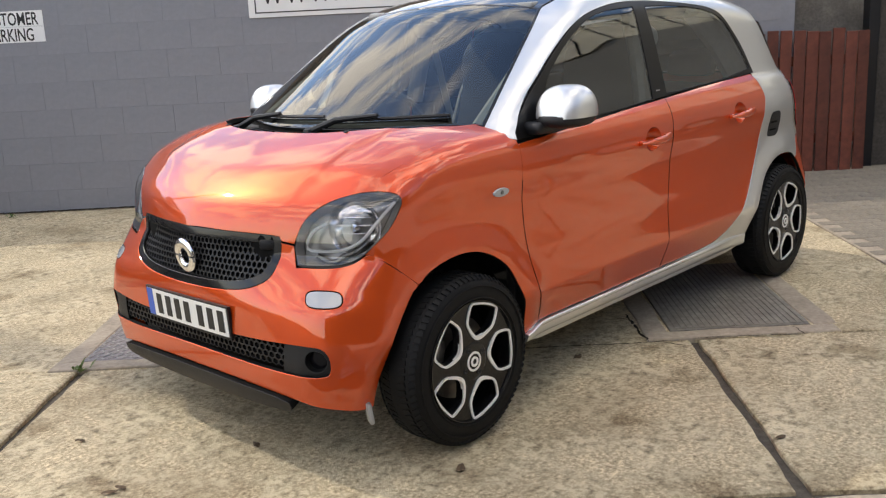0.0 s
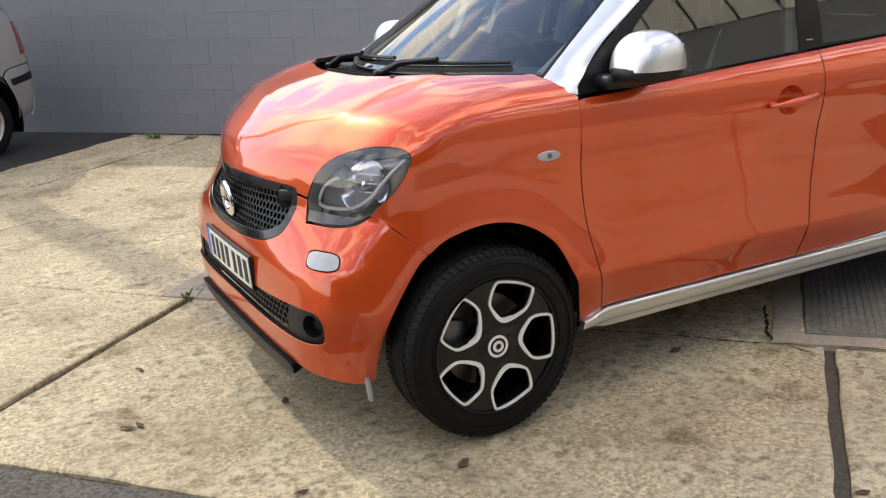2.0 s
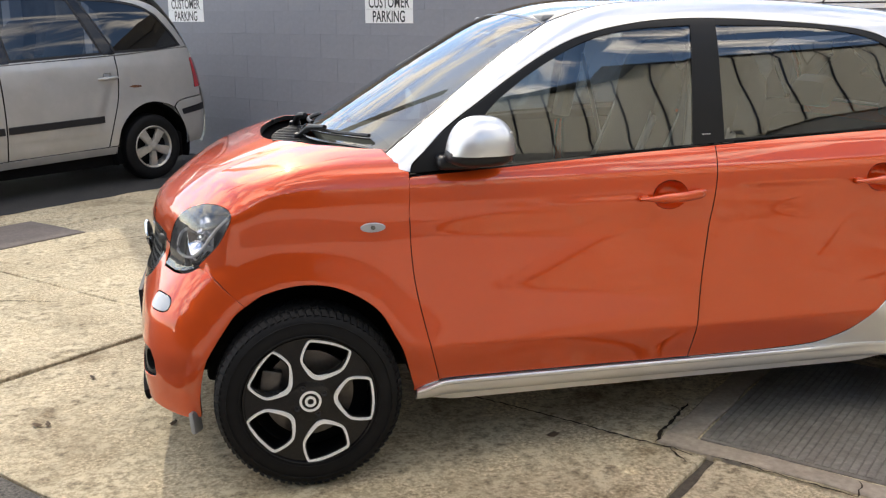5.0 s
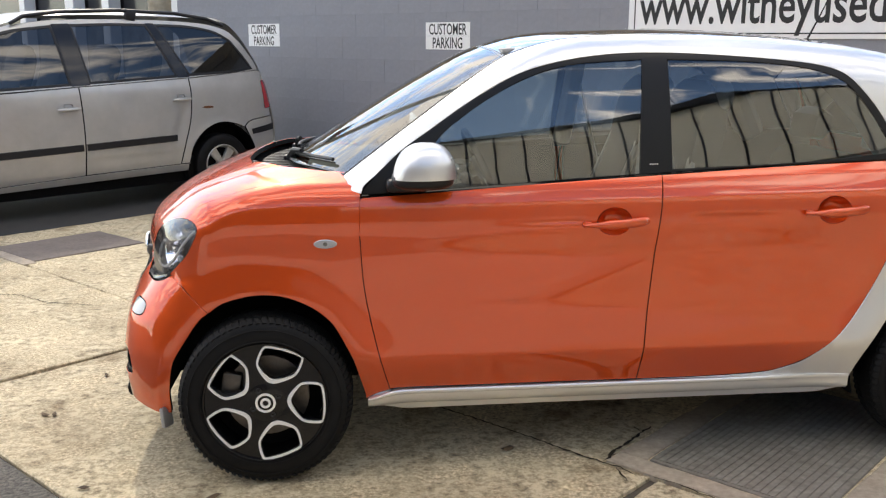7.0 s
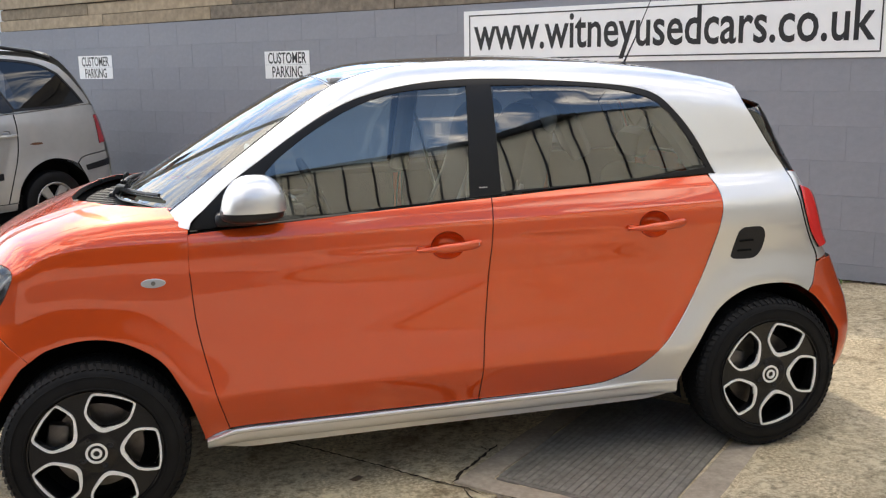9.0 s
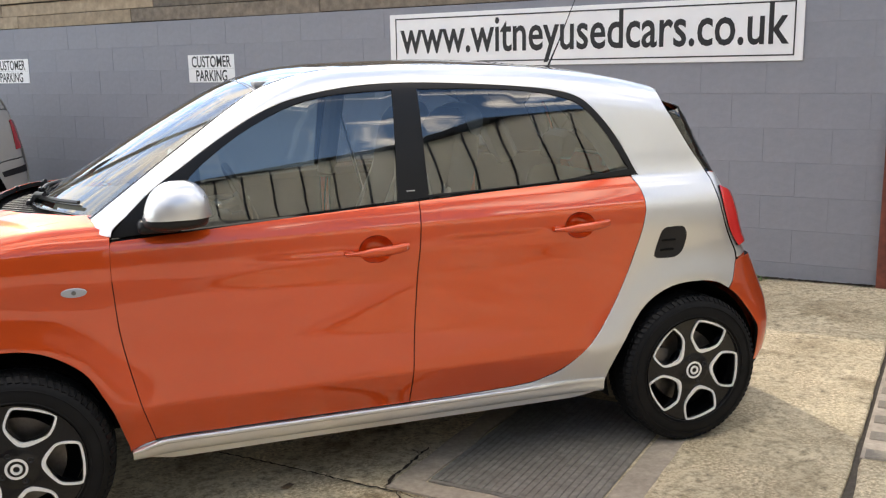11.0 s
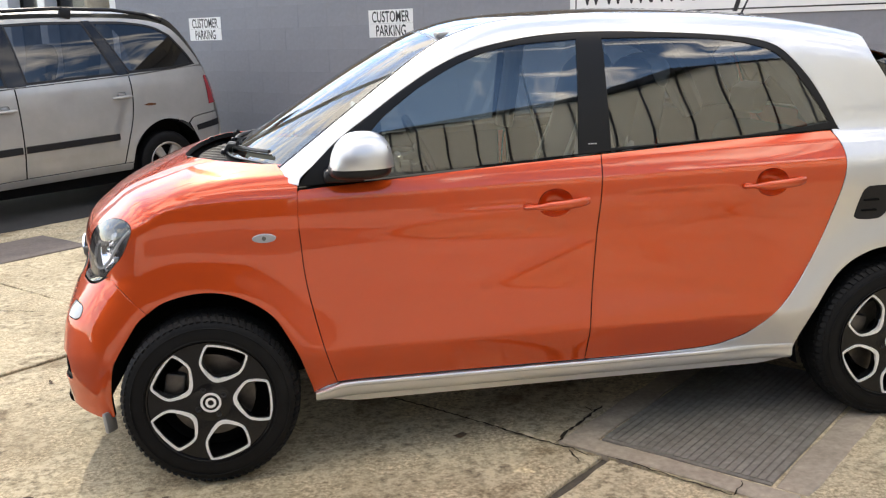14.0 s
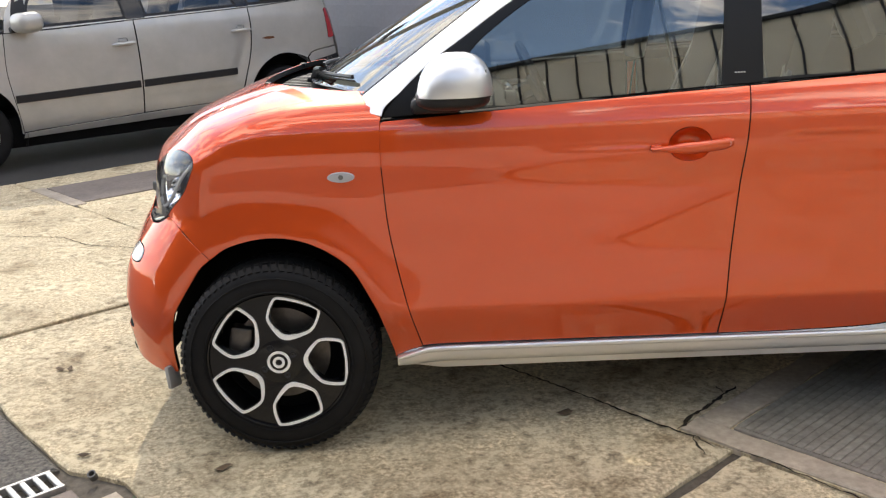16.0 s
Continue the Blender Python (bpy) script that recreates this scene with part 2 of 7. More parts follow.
def worn_concrete(m):
    """Old yard concrete: sandy paste, coarse worn patches with dark grit and small pits, dirt in soft stains."""
    n, l = m.node_tree.nodes, m.node_tree.links
    b = n["Principled BSDF"]
    geo_p = n.new("ShaderNodeNewGeometry").outputs["Position"]

    def tex(kind, scale, detail=6.0, rough=0.6):
        t = n.new(kind)
        t.inputs["Scale"].default_value = scale
        if kind == "ShaderNodeTexNoise":
            t.inputs["Detail"].default_value, t.inputs["Roughness"].default_value = detail, rough
        l.new(geo_p, t.inputs["Vector"])
        return t

    def steps(fac, *stops):
        r = n.new("ShaderNodeValToRGB")
        while len(r.color_ramp.elements) < len(stops):
            r.color_ramp.elements.new(0.5)
        for e, (p, c) in zip(r.color_ramp.elements, stops):
            e.position, e.color = p, (*c, 1)
        l.new(fac, r.inputs[0])
        return r.outputs[0]

    def mix(a, c, fac, mode="MIX"):
        x = n.new("ShaderNodeMix")
        x.data_type, x.blend_type = "RGBA", mode
        l.new(a, x.inputs["A"]), l.new(c, x.inputs["B"])
        if isinstance(fac, float):
            x.inputs["Factor"].default_value = fac
        else:
            l.new(fac, x.inputs["Factor"])
        return x.outputs["Result"]

    fine = tex("ShaderNodeTexNoise", 62.0, 10.0, 0.78).outputs["Fac"]
    mid = tex("ShaderNodeTexNoise", 20.0, 10.0, 0.78).outputs["Fac"]
    broad = tex("ShaderNodeTexNoise", 1.7, 6.0, 0.6).outputs["Fac"]
    patch = tex("ShaderNodeTexNoise", 4.2, 7.0, 0.7).outputs["Fac"]
    paste = steps(fine, (0.36, (0.22, 0.170, 0.100)), (0.49, (0.51, 0.42, 0.272)), (0.60, (0.85, 0.73, 0.50)))
    grit = steps(mid, (0.36, (0.17, 0.135, 0.088)), (0.46, (0.42, 0.345, 0.222)), (0.55, (0.70, 0.61, 0.42)))
    worn = steps(patch, (0.44, (0, 0, 0)), (0.56, (1, 1, 1)))
    col = mix(paste, grit, worn)
    dirt = steps(broad, (0.32, (0.62, 0.59, 0.55)), (0.50, (0.92, 0.92, 0.91)), (0.70, (1.1, 1.1, 1.1)))
    col = mix(col, dirt, 1.0, "MULTIPLY")
    oil = steps(tex("ShaderNodeTexNoise", 2.4, 5.0, 0.62).outputs["Fac"], (0.585, (1, 1, 1)), (0.66, (0.62, 0.58, 0.53)))
    col = mix(col, oil, 1.0, "MULTIPLY")
    pits = tex("ShaderNodeTexVoronoi", 21.0).outputs["Distance"]
    pit = steps(pits, (0.10, (0.45, 0.42, 0.38)), (0.17, (1, 1, 1)))
    col = mix(col, pit, 0.4, "MULTIPLY")
    l.new(col, b.inputs["Base Color"])
    h = mix(fine, mid, 0.6)
    hp = mix(h, pit, 0.25)
    bp = n.new("ShaderNodeBump")
    bp.inputs["Strength"].default_value, bp.inputs["Distance"].default_value = 1.0, 0.016
    l.new(hp, bp.inputs["Height"]), l.new(bp.outputs[0], b.inputs["Normal"])
    return m


worn_concrete(CONCRETE)

# ---- mesh helpers ----
def part(name, bm, mat, parent=None, label="", smooth=True):
    """Links a bmesh or mesh as one object under a thing or a part."""
    if isinstance(bm, bmesh.types.BMesh):
        me = bpy.data.meshes.new(name)
        bm.to_mesh(me)
        bm.free()
        if smooth:
            me.polygons.foreach_set("use_smooth", [True] * len(me.polygons))
            me.set_sharp_from_angle(angle=radians(35))
    else:
        me = bm
    if not me.materials:
        me.materials.append(mat)
        if any(q.material_index for q in me.polygons):
            me.materials.append(BLACK_MATT)
    ob = new(name, me)
    if parent:
        ob.parent = parent
    if label:
        tagged(ob, label)
    return ob


def thing(name, label, category, at=Matrix.Identity(4), group="", kind=""):
    ob = new(name)
    ob.empty_display_size = 0.1
    ob.matrix_world = at
    return tagged(ob, label, category, group, kind)


def box(bm, size, m=Matrix.Identity(4), bevel=0.0, seg=2):
    """A box of that size about m, its edges rounded by bevel."""
    made = bmesh.ops.create_cube(bm, size=1.0, matrix=m @ Matrix.Diagonal((*size, 1)))
    if bevel:
        edges = list({e for v in made["verts"] for e in v.link_edges})
        bmesh.ops.bevel(bm, geom=edges, offset=bevel, segments=seg, affect="EDGES", profile=0.5)
    return bm


def boxed(size, m=Matrix.Identity(4), bevel=0.0, seg=2):
    return box(bmesh.new(), size, m, bevel, seg)


def lathe(profile, n=48, axis="Y"):
    """A turned shape: profile of (radius, along) round the axis."""
    bm = bmesh.new()
    rings = []
    for i in range(n):
        a = 2 * math.pi * i / n
        rings.append([bm.verts.new((r * math.cos(a), h, r * math.sin(a)) if axis == "Y" else (r * math.cos(a), r * math.sin(a), h)) for r, h in profile])
    for i in range(n):
        p, q = rings[i], rings[(i + 1) % n]
        for j in range(len(profile) - 1):
            bm.faces.new((p[j], p[j + 1], q[j + 1], q[j]))
    bmesh.ops.recalc_face_normals(bm, faces=bm.faces)
    return bm


def tube(points, radius, n=8, close=False):
    """A round bar along points."""
    bm = bmesh.new()
    pts = [Vector(p) for p in points]
    rings = []
    for i, p in enumerate(pts):
        if close:
            d = pts[(i + 1) % len(pts)] - pts[i - 1]
        else:
            d = pts[min(i + 1, len(pts) - 1)] - pts[max(i - 1, 0)]
        q = d.to_track_quat("Z", "Y")
        r = radius[i] if isinstance(radius, (list, tuple)) else radius
        rings.append([bm.verts.new(p + q @ Vector((r * math.cos(2 * math.pi * k / n), r * math.sin(2 * math.pi * k / n), 0))) for k in range(n)])
    for i in range(len(rings) - (0 if close else 1)):
        a, b = rings[i], rings[(i + 1) % len(rings)]
        for k in range(n):
            bm.faces.new((a[k], a[(k + 1) % n], b[(k + 1) % n], b[k]))
    if not close:
        bm.faces.new(rings[0][::-1]), bm.faces.new(rings[-1])
    bmesh.ops.recalc_face_normals(bm, faces=bm.faces)
    return bm


def curve_points(pts, step):
    """A smooth line through pts, with points about step apart."""
    p = np.asarray(pts, float)
    if len(p) == 2:
        n = max(1, int(round(np.linalg.norm(p[1] - p[0]) / step)))
        return [p[0] + (p[1] - p[0]) * k / n for k in range(n + 1)]
    e = np.vstack([2 * p[0] - p[1], p, 2 * p[-1] - p[-2]])
    res = []
    for i in range(1, len(e) - 2):
        n = max(1, int(round(np.linalg.norm(e[i + 1] - e[i]) / step)))
        for k in range(n):
            t = k / n
            res.append(0.5 * (2 * e[i] + (e[i + 1] - e[i - 1]) * t + (2 * e[i - 1] - 5 * e[i] + 4 * e[i + 1] - e[i + 2]) * t**2 + (3 * e[i] - e[i - 1] - 3 * e[i + 1] + e[i + 2]) * t**3))
    return res + [p[-1]]


def outline(segments, step=0.012):
    """A closed outline from smooth segments that meet at corners."""
    pts = []
    for s in segments:
        for p in curve_points(s, step):
            if not pts or np.linalg.norm(p - pts[-1]) > step * 0.2:
                pts.append(p)
    if np.linalg.norm(pts[0] - pts[-1]) < step * 0.3:
        pts.pop()
    return np.array(pts)


def area(poly):
    x, y = poly[:, 0], poly[:, 1]
    return 0.5 * np.sum(x * np.roll(y, -1) - np.roll(x, -1) * y)


def inset(poly, d):
    """The outline drawn in by d."""
    if area(poly) < 0:
        poly = poly[::-1]
    a, b = poly - np.roll(poly, 1, 0), np.roll(poly, -1, 0) - poly
    n = lambda v: np.stack([-v[:, 1], v[:, 0]], 1) / (np.linalg.norm(v, axis=1, keepdims=True) + 1e-9)
    m = n(a) + n(b)
    m /= np.maximum(np.linalg.norm(m, axis=1, keepdims=True), 1e-6)
    c = np.clip(np.sum(m * n(a), 1, keepdims=True), 0.4, 1)
    return poly + m * d / c, m


def within(pts, poly):
    """Which of pts lie inside the outline."""
    x, y = pts[:, 0], pts[:, 1]
    res = np.zeros(len(pts), bool)
    for (x1, y1), (x2, y2) in zip(poly, np.roll(poly, -1, 0)):
        cross = ((y1 > y) != (y2 > y)) & (x < (x2 - x1) * (y - y1) / (y2 - y1 + 1e-15) + x1)
        res ^= cross
    return res


def fill(outer, holes, grid):
    """Triangles that fill an outline with holes: points (outline first) and faces."""
    loops = [outer] + list(holes)
    border = np.vstack(loops)
    lo, hi = outer.min(0), outer.max(0)
    gx, gy = np.arange(lo[0] + grid * 0.5, hi[0], grid), np.arange(lo[1] + grid * 0.5, hi[1], grid)
    g = np.stack(np.meshgrid(gx, gy), -1).reshape(-1, 2)
    if len(g):
        ok = within(g, outer)
        for h in holes:
            ok &= ~within(g, h)
        g = g[ok]
    if len(g):
        near = np.array([np.min(np.sum((border - p) ** 2, 1)) for p in g])
        g = g[near > (grid * 0.45) ** 2]
    pts = np.vstack([border, g]) if len(g) else border
    edges, k = [], 0
    for lp in loops:
        edges += [(k + i, k + (i + 1) % len(lp)) for i in range(len(lp))]
        k += len(lp)
    v, _, f, ov, _, _ = delaunay_2d_cdt([Vector(p) for p in pts], edges, [], 0, 1e-6)
    v = np.array([tuple(p) for p in v])
    f = np.array([t for t in f if len(t) == 3])
    c = v[f].mean(1)
    ok = within(c, outer)
    for h in holes:
        ok &= ~within(c, h)
    back = {}
    for i, src in enumerate(ov):
        for s in src:
            back.setdefault(s, i)
    names = [[back[i] for i in range(len(border))][sum(len(q) for q in loops[:j]):sum(len(q) for q in loops[:j + 1])] for j in range(len(loops))]
    return v, f[ok], names


def skin(name, shape, proj, rays, outer, holes=(), grid=0.03, gap=0.0021, depth=0.02, lift=0.0, mirror=False, bulge=0.0, black=True):
    """A panel of the shape's skin: an outline drawn in the view proj, laid on the shape, with edges turned in by depth."""
    po, mo = inset(outer, gap)
    ph, mh = [], []
    for h in holes:
        q, m = inset(h, -gap)
        ph.append(q), mh.append(m)
    v, f, loops = fill(po, ph, grid)
    o, d = rays(v)
    p = meet(shape, o, d, far=2.2, steps=110)
    n = normals(shape, p)
    if bulge:
        edge = np.vstack([po] + ph)
        near = np.sqrt(np.array([np.min(np.sum((edge - q) ** 2, 1)) for q in v]))
        p = p + n * (bulge * (1 - np.exp(-near / 0.02)))[:, None]
    p = p + n * lift
    flip = -1.0 if np.sum(np.cross(p[f[:, 1]] - p[f[:, 0]], p[f[:, 2]] - p[f[:, 0]]) * n[f[:, 0]]) < 0 else 1.0
    faces = [tuple(t) if flip > 0 else tuple(t[::-1]) for t in f]
    verts, norm = [tuple(q) for q in p], [tuple(q) for q in n]
    deep = [0] * len(faces)
    for k, (lp, turn) in enumerate(zip(loops, [1] + [-1] * len(ph))):
        m = len(lp)
        a = p[lp]
        t = np.roll(a, -1, 0) - np.roll(a, 1, 0)
        out = np.cross(t, n[lp])
        out /= np.linalg.norm(out, axis=1, keepdims=True) + 1e-9
        ctr = np.array([within(proj(a[i:i + 1] + out[i:i + 1] * 0.006), po)[0] for i in range(0, m, max(1, m // 9))]).mean()
        if k == 0 and ctr > 0.5:
            out = -out
        if k > 0 and np.array([within(proj(a[i:i + 1] + out[i:i + 1] * 0.006), ph[k - 1])[0] for i in range(0, m, max(1, m // 9))]).mean() < 0.5:
            out = -out
        ring = []
        for off, sink, lean in ((0.0, 0.0, 0.5), (0.0012, 0.0014, 1.5), (0.0012, depth, 9.0)):
            base = len(verts)
            q = a + out * off - n[lp] * sink
            nn = n[lp] + out * lean
            nn /= np.linalg.norm(nn, axis=1, keepdims=True)
            verts += [tuple(w) for w in q]
            norm += [tuple(w) for w in nn]
            ring.append(base)
        for r0, r1 in zip(ring, ring[1:]):
            deep += [1 if black and r1 == ring[2] else 0] * m
            for i in range(m):
                j = (i + 1) % m
                quad = (r0 + i, r0 + j, r1 + j, r1 + i)
                w = np.cross(np.array(verts[quad[1]]) - verts[quad[0]], np.array(verts[quad[3]]) - verts[quad[0]])
                faces.append(quad if np.dot(w, out[i] + n[lp[i]]) > 0 else quad[::-1])
    if mirror:
        verts = [(x, -y, z) for x, y, z in verts]
        norm = [(x, -y, z) for x, y, z in norm]
        faces = [q[::-1] for q in faces]
    me = bpy.data.meshes.new(name)
    me.from_pydata(verts, [], faces)
    me.polygons.foreach_set("use_smooth", [True] * len(me.polygons))
    me.polygons.foreach_set("material_index", deep)
    me.normals_split_custom_set_from_vertices(norm)
    return me


def plate(poly, thick, holes=(), bevel=0.0):
    """A flat sheet in the x-z plane with an outline, its face at y = 0 and its back at y = thick."""
    v, f, loops = fill(np.asarray(poly, float), [np.asarray(h, float) for h in holes], 9.0)
    bm = bmesh.new()
    a = [bm.verts.new((x, 0, z)) for x, z in v]
    b = [bm.verts.new((x, thick, z)) for x, z in v]
    for t in f:
        bm.faces.new([a[i] for i in t])
        bm.faces.new([b[i] for i in t[::-1]])
    for lp in loops:
        for i, j in zip(lp, lp[1:] + lp[:1]):
            try:
                bm.faces.new((a[i], a[j], b[j], b[i]))
            except ValueError:
                pass
    bmesh.ops.recalc_face_normals(bm, faces=bm.faces)
    return bm


def letters(name, body, size, m, mat, parent, depth=0.001, align="LEFT", stretch=1.0):
    """Lettering as a mesh, standing in the plane x-z of m."""
    cu = bpy.data.curves.new(name, "FONT")
    cu.body, cu.size, cu.extrude, cu.align_x, cu.resolution_u = body, size, depth, align, 3
    cu.offset = size * 0.013
    ob = bpy.data.objects.new(name, cu)
    scene.collection.objects.link(ob)
    me = bpy.data.meshes.new_from_object(ob.evaluated_get(bpy.context.evaluated_depsgraph_get()))
    bpy.data.objects.remove(ob)
    me.transform(m @ pose(0, 0, 0, 90, 0, 0) @ Matrix.Diagonal((stretch, 1, 1, 1)))
    me.name = name
    me.materials.clear()
    return part(name, me, mat, parent)

# ---- the yard: ground, walls, fences ----
rng = random.Random(7)
WALL_AT, WALL_DIR = Vector((4.75, 1.52, 0)), Vector((1, -1.15, 0)).normalized()
WALL_TURN = math.degrees(math.atan2(WALL_DIR.y, WALL_DIR.x))
WALL = Matrix.Translation(WALL_AT) @ pose(0, 0, 0, 0, 0, WALL_TURN) @ pose(0, 0, 0, 0, 0.8, 0)  # x along the wall, -y towards the yard
# the slabs run with the wall: a away from it, b along it
YARD = Matrix(((0.7413, 0.6712, 0, 0), (0.6712, -0.7413, 0, 0), (0, 0, 1, 0), (0, 0, 0, 1)))  # (a, b, z) -> world


def sheet(name, poly, z0, z1, mat, parent, edge=0.006, wobble=0.0, label=""):
    """A slab with an outline in (a, b), from z0 up to z1, its top edges broken; wobble: how ragged the edge is."""
    p = np.asarray(poly, float)
    if area(p) < 0:
        p = p[::-1]
    if wobble:
        q = []
        for i in range(len(p)):
            u, v = p[i], p[(i + 1) % len(p)]
            n = max(1, int(np.linalg.norm(v - u) / 0.09))
            q += [u + (v - u) * k / n for k in range(n)]
        q = np.array(q)
        off = np.array([noise.noise(Vector((x * 5, y * 5, 1.0))) + 0.6 * noise.noise(Vector((x * 17, y * 17, 4.0))) for x, y in q])
        p = inset(q, 0.0)[0] + inset(q, 0.0)[1] * (off * wobble)[:, None]
    bm = bmesh.new()
    pin = inset(p, edge)[0]
    top = [bm.verts.new((*q, z1)) for q in pin]
    mid = [bm.verts.new((*q, z1 - edge * 0.7)) for q in p]
    low = [bm.verts.new((*q, z0)) for q in p]
    bm.faces.new(top)
    for r0, r1 in ((top, mid), (mid, low)):
        for i in range(len(p)):
            j = (i + 1) % len(p)
            bm.faces.new((r0[i], r1[i], r1[j], r0[j]))
    bmesh.ops.triangulate(bm, faces=[f for f in bm.faces if len(f.verts) > 4])
    bm.transform(YARD)
    bmesh.ops.recalc_face_normals(bm, faces=bm.faces)
    ob = part(name, bm, mat, parent, label, smooth=False)
    if ob.data.polygons and sum(q.normal.z * q.area for q in ob.data.polygons) < 0:
        ob.data.flip_normals()
    return ob


def rect(a0, a1, b0, b1):
    return [(a0, b0), (a1, b0), (a1, b1), (a0, b1)]


ground = tagged(part("ground", boxed((600, 600, 0.2), pose(0, 0, -0.122)), JOINT, smooth=False), "dirty worn yard ground with concrete slabs", "ground", kind="structure")
JA = [-1.045, 0.42, 3.05, 5.60, 8.2]
JB = [-6.70, -3.95, -1.21, 1.545, 2.86]
for i in range(len(JA) - 1):
    for j in range(len(JB) - 1):
        g = 0.026 if j in (2, 3) and i == 0 else 0.016
        lo = JB[j] + g
        shape = rect(JA[i] + (0.003 if i else 0), JA[i + 1] - (0.003 if i == 0 else 0.008), lo, JB[j + 1] - 0.012)
        if i == 0 and j == 2:
            shape = [(JA[0], lo), (JA[1] - 0.008, lo), (JA[1] - 0.008, JB[3] - 0.012), (-0.955, JB[3] - 0.012), (-0.955, 0.36), (JA[0], 0.17)]
        if i == 0 and j == 3:
            continue
        sheet("slab", shape, -0.10, -0.001 * rng.randint(0, 4), CONCRETE, ground, 0.008, 0.012)
sheet("slab", rect(-0.955, 0.41, 1.575, 4.60), -0.10, -0.002, CONCRETE, ground, 0.008, 0.012)
sheet("slab", rect(0.425, 1.44, 2.875, 6.5), -0.10, -0.003, CONCRETE, ground, 0.008, 0.012)
# covers in the row behind the cross joint, in their cement borders
for b0, b1, a1 in ((-1.24, -0.60, 1.60), (1.47, 2.11, 1.62)):
    sheet("cover_border", rect(0.425, 0.52, b0 - 0.12, b1 + 0.10), -0.05, 0.004, CEMENT, ground, 0.005, 0.012)
    sheet("cover_border", rect(0.521, a1 + 0.1, b0 - 0.12, b0 - 0.008), -0.05, 0.004, CEMENT, ground, 0.005, 0.012)
    sheet("cover_border", rect(0.521, a1 + 0.1, b1 + 0.008, b1 + 0.12), -0.05, 0.004, CEMENT, ground, 0.005, 0.012)


def tread_cover(name, a0, a1, b0, b1, label, bars):
    """A steel pit cover with raised tread."""
    cover = thing(name, label, "pit cover")
    sheet("plate", rect(a0, a1, b0, b1), -0.03, 0.006, COVER_STEEL if bars else STEEL_PLATE, cover, 0.003)
    bm = bmesh.new()
    if bars:
        n = int((b1 - b0) / 0.027)
        for k in range(n):
            b = b0 + 0.012 + k * (b1 - b0 - 0.024) / (n - 1)
            box(bm, (a1 - a0 - 0.03, 0.0215, 0.004), pose((a0 + a1) / 2, b, 0.007))
    else:
        for i in range(int((a1 - a0) / 0.034)):
            for k in range(int((b1 - b0) / 0.034)):
                box(bm, (0.026, 0.008, 0.003), pose(a0 + 0.02 + i * 0.034, b0 + 0.02 + k * 0.034, 0.007, 0, 0, 45 if (i + k) % 2 else -45))
    bm.transform(YARD)
    bmesh.ops.recalc_face_normals(bm, faces=bm.faces)
    part("tread", bm, TREAD_DARK if bars else STEEL, cover, smooth=False)
    return cover


tread_cover("pit_cover", 0.525, 1.62, 1.475, 2.105, "dark steel ribbed pit cover set in the concrete", True)
tread_cover("pit_cover", 0.525, 1.60, -1.24, -0.605, "pale steel tread-plate pit cover set in the concrete", False)
lid = thing("cement_slab", "smooth brown cement pit lid in the yard", "pit cover")
sheet("lid", rect(0.50, 1.38, -4.28, -3.56), -0.03, 0.008, CEMENT_DARK, lid, 0.004, 0.006)
sheet("lid_rim", rect(0.40, 0.50, -4.33, -3.50), -0.03, 0.006, CEMENT, lid, 0.004, 0.006)

# dark tarmac by the van, with the shade beneath it put into the colour
sheet("tarmac", rect(-1.0, 7.9, -9.0, -4.72), -0.05, 0.004, TARMAC_DARK, ground, 0.01, 0.03)
# tarmac, grating and block paving beyond the slab's edge
sheet("tarmac", rect(-9.0, -1.062, -9.0, 0.135), -0.1, -0.004, TARMAC, ground, 0.01, 0.008)
# paving beyond the camera, made paler to bounce light onto the doors
sheet("paving", rect(-16.0, -2.66, 0.40, 16.0), -0.1, -0.006, PAVING_FILL, ground, 0.01)
sheet("paving", rect(-2.655, -1.135, 2.31, 16.0), -0.1, -0.006, PAVING_FILL, ground, 0.01)
sheet("slab", rect(-1.12, 0.41, 4.63, 16.0), -0.1, -0.004, CONCRETE, ground, 0.008, 0.012)
sheet("kerb_strip", rect(-1.115, -0.995, 0.40, 4.6), -0.1, -0.002, CEMENT, ground, 0.006, 0.008)
sheet("kerb_strip", rect(-1.42, -1.075, 0.275, 0.37), -0.1, -0.008, CEMENT_DARK, ground, 0.006, 0.012)
sheet("bedding", rect(-2.65, -1.118, 0.374, 2.305), -0.1, -0.0065, CEMENT_DARK, ground, 0.004)
sheet("bedding", rect(1.452, 4.48, 2.868, 4.7), -0.1, -0.0065, CEMENT, ground, 0.004)
grating = thing("drain_grating", "galvanised slotted drain channel grating between tarmac and paving", "drain grating")
bm = bmesh.new()
for b in (0.148, 0.262):
    box(bm, (2.6, 0.012, 0.03), pose(-1.09 - 1.3, b, -0.011), 0.002, 1)
part("rail", bm.copy(), STEEL, grating)
grating.children[0].data.transform(YARD)
bm.free()
slat_bm = boxed((0.018, 0.104, 0.018), Matrix.Identity(4), 0.003, 1)
slat_me = bpy.data.meshes.new("bar")
slat_bm.to_mesh(slat_me)
slat_bm.free()
for k in range(66):
    s = part("bar", slat_me, STEEL, grating)
    s.matrix_world = YARD @ pose(-1.10 - k * 0.0385, 0.205, -0.006)
bed = sheet("channel", rect(-3.7, -1.07, 0.14, 0.27), -0.1, -0.09, BLACK_MATT, grating, 0.002)

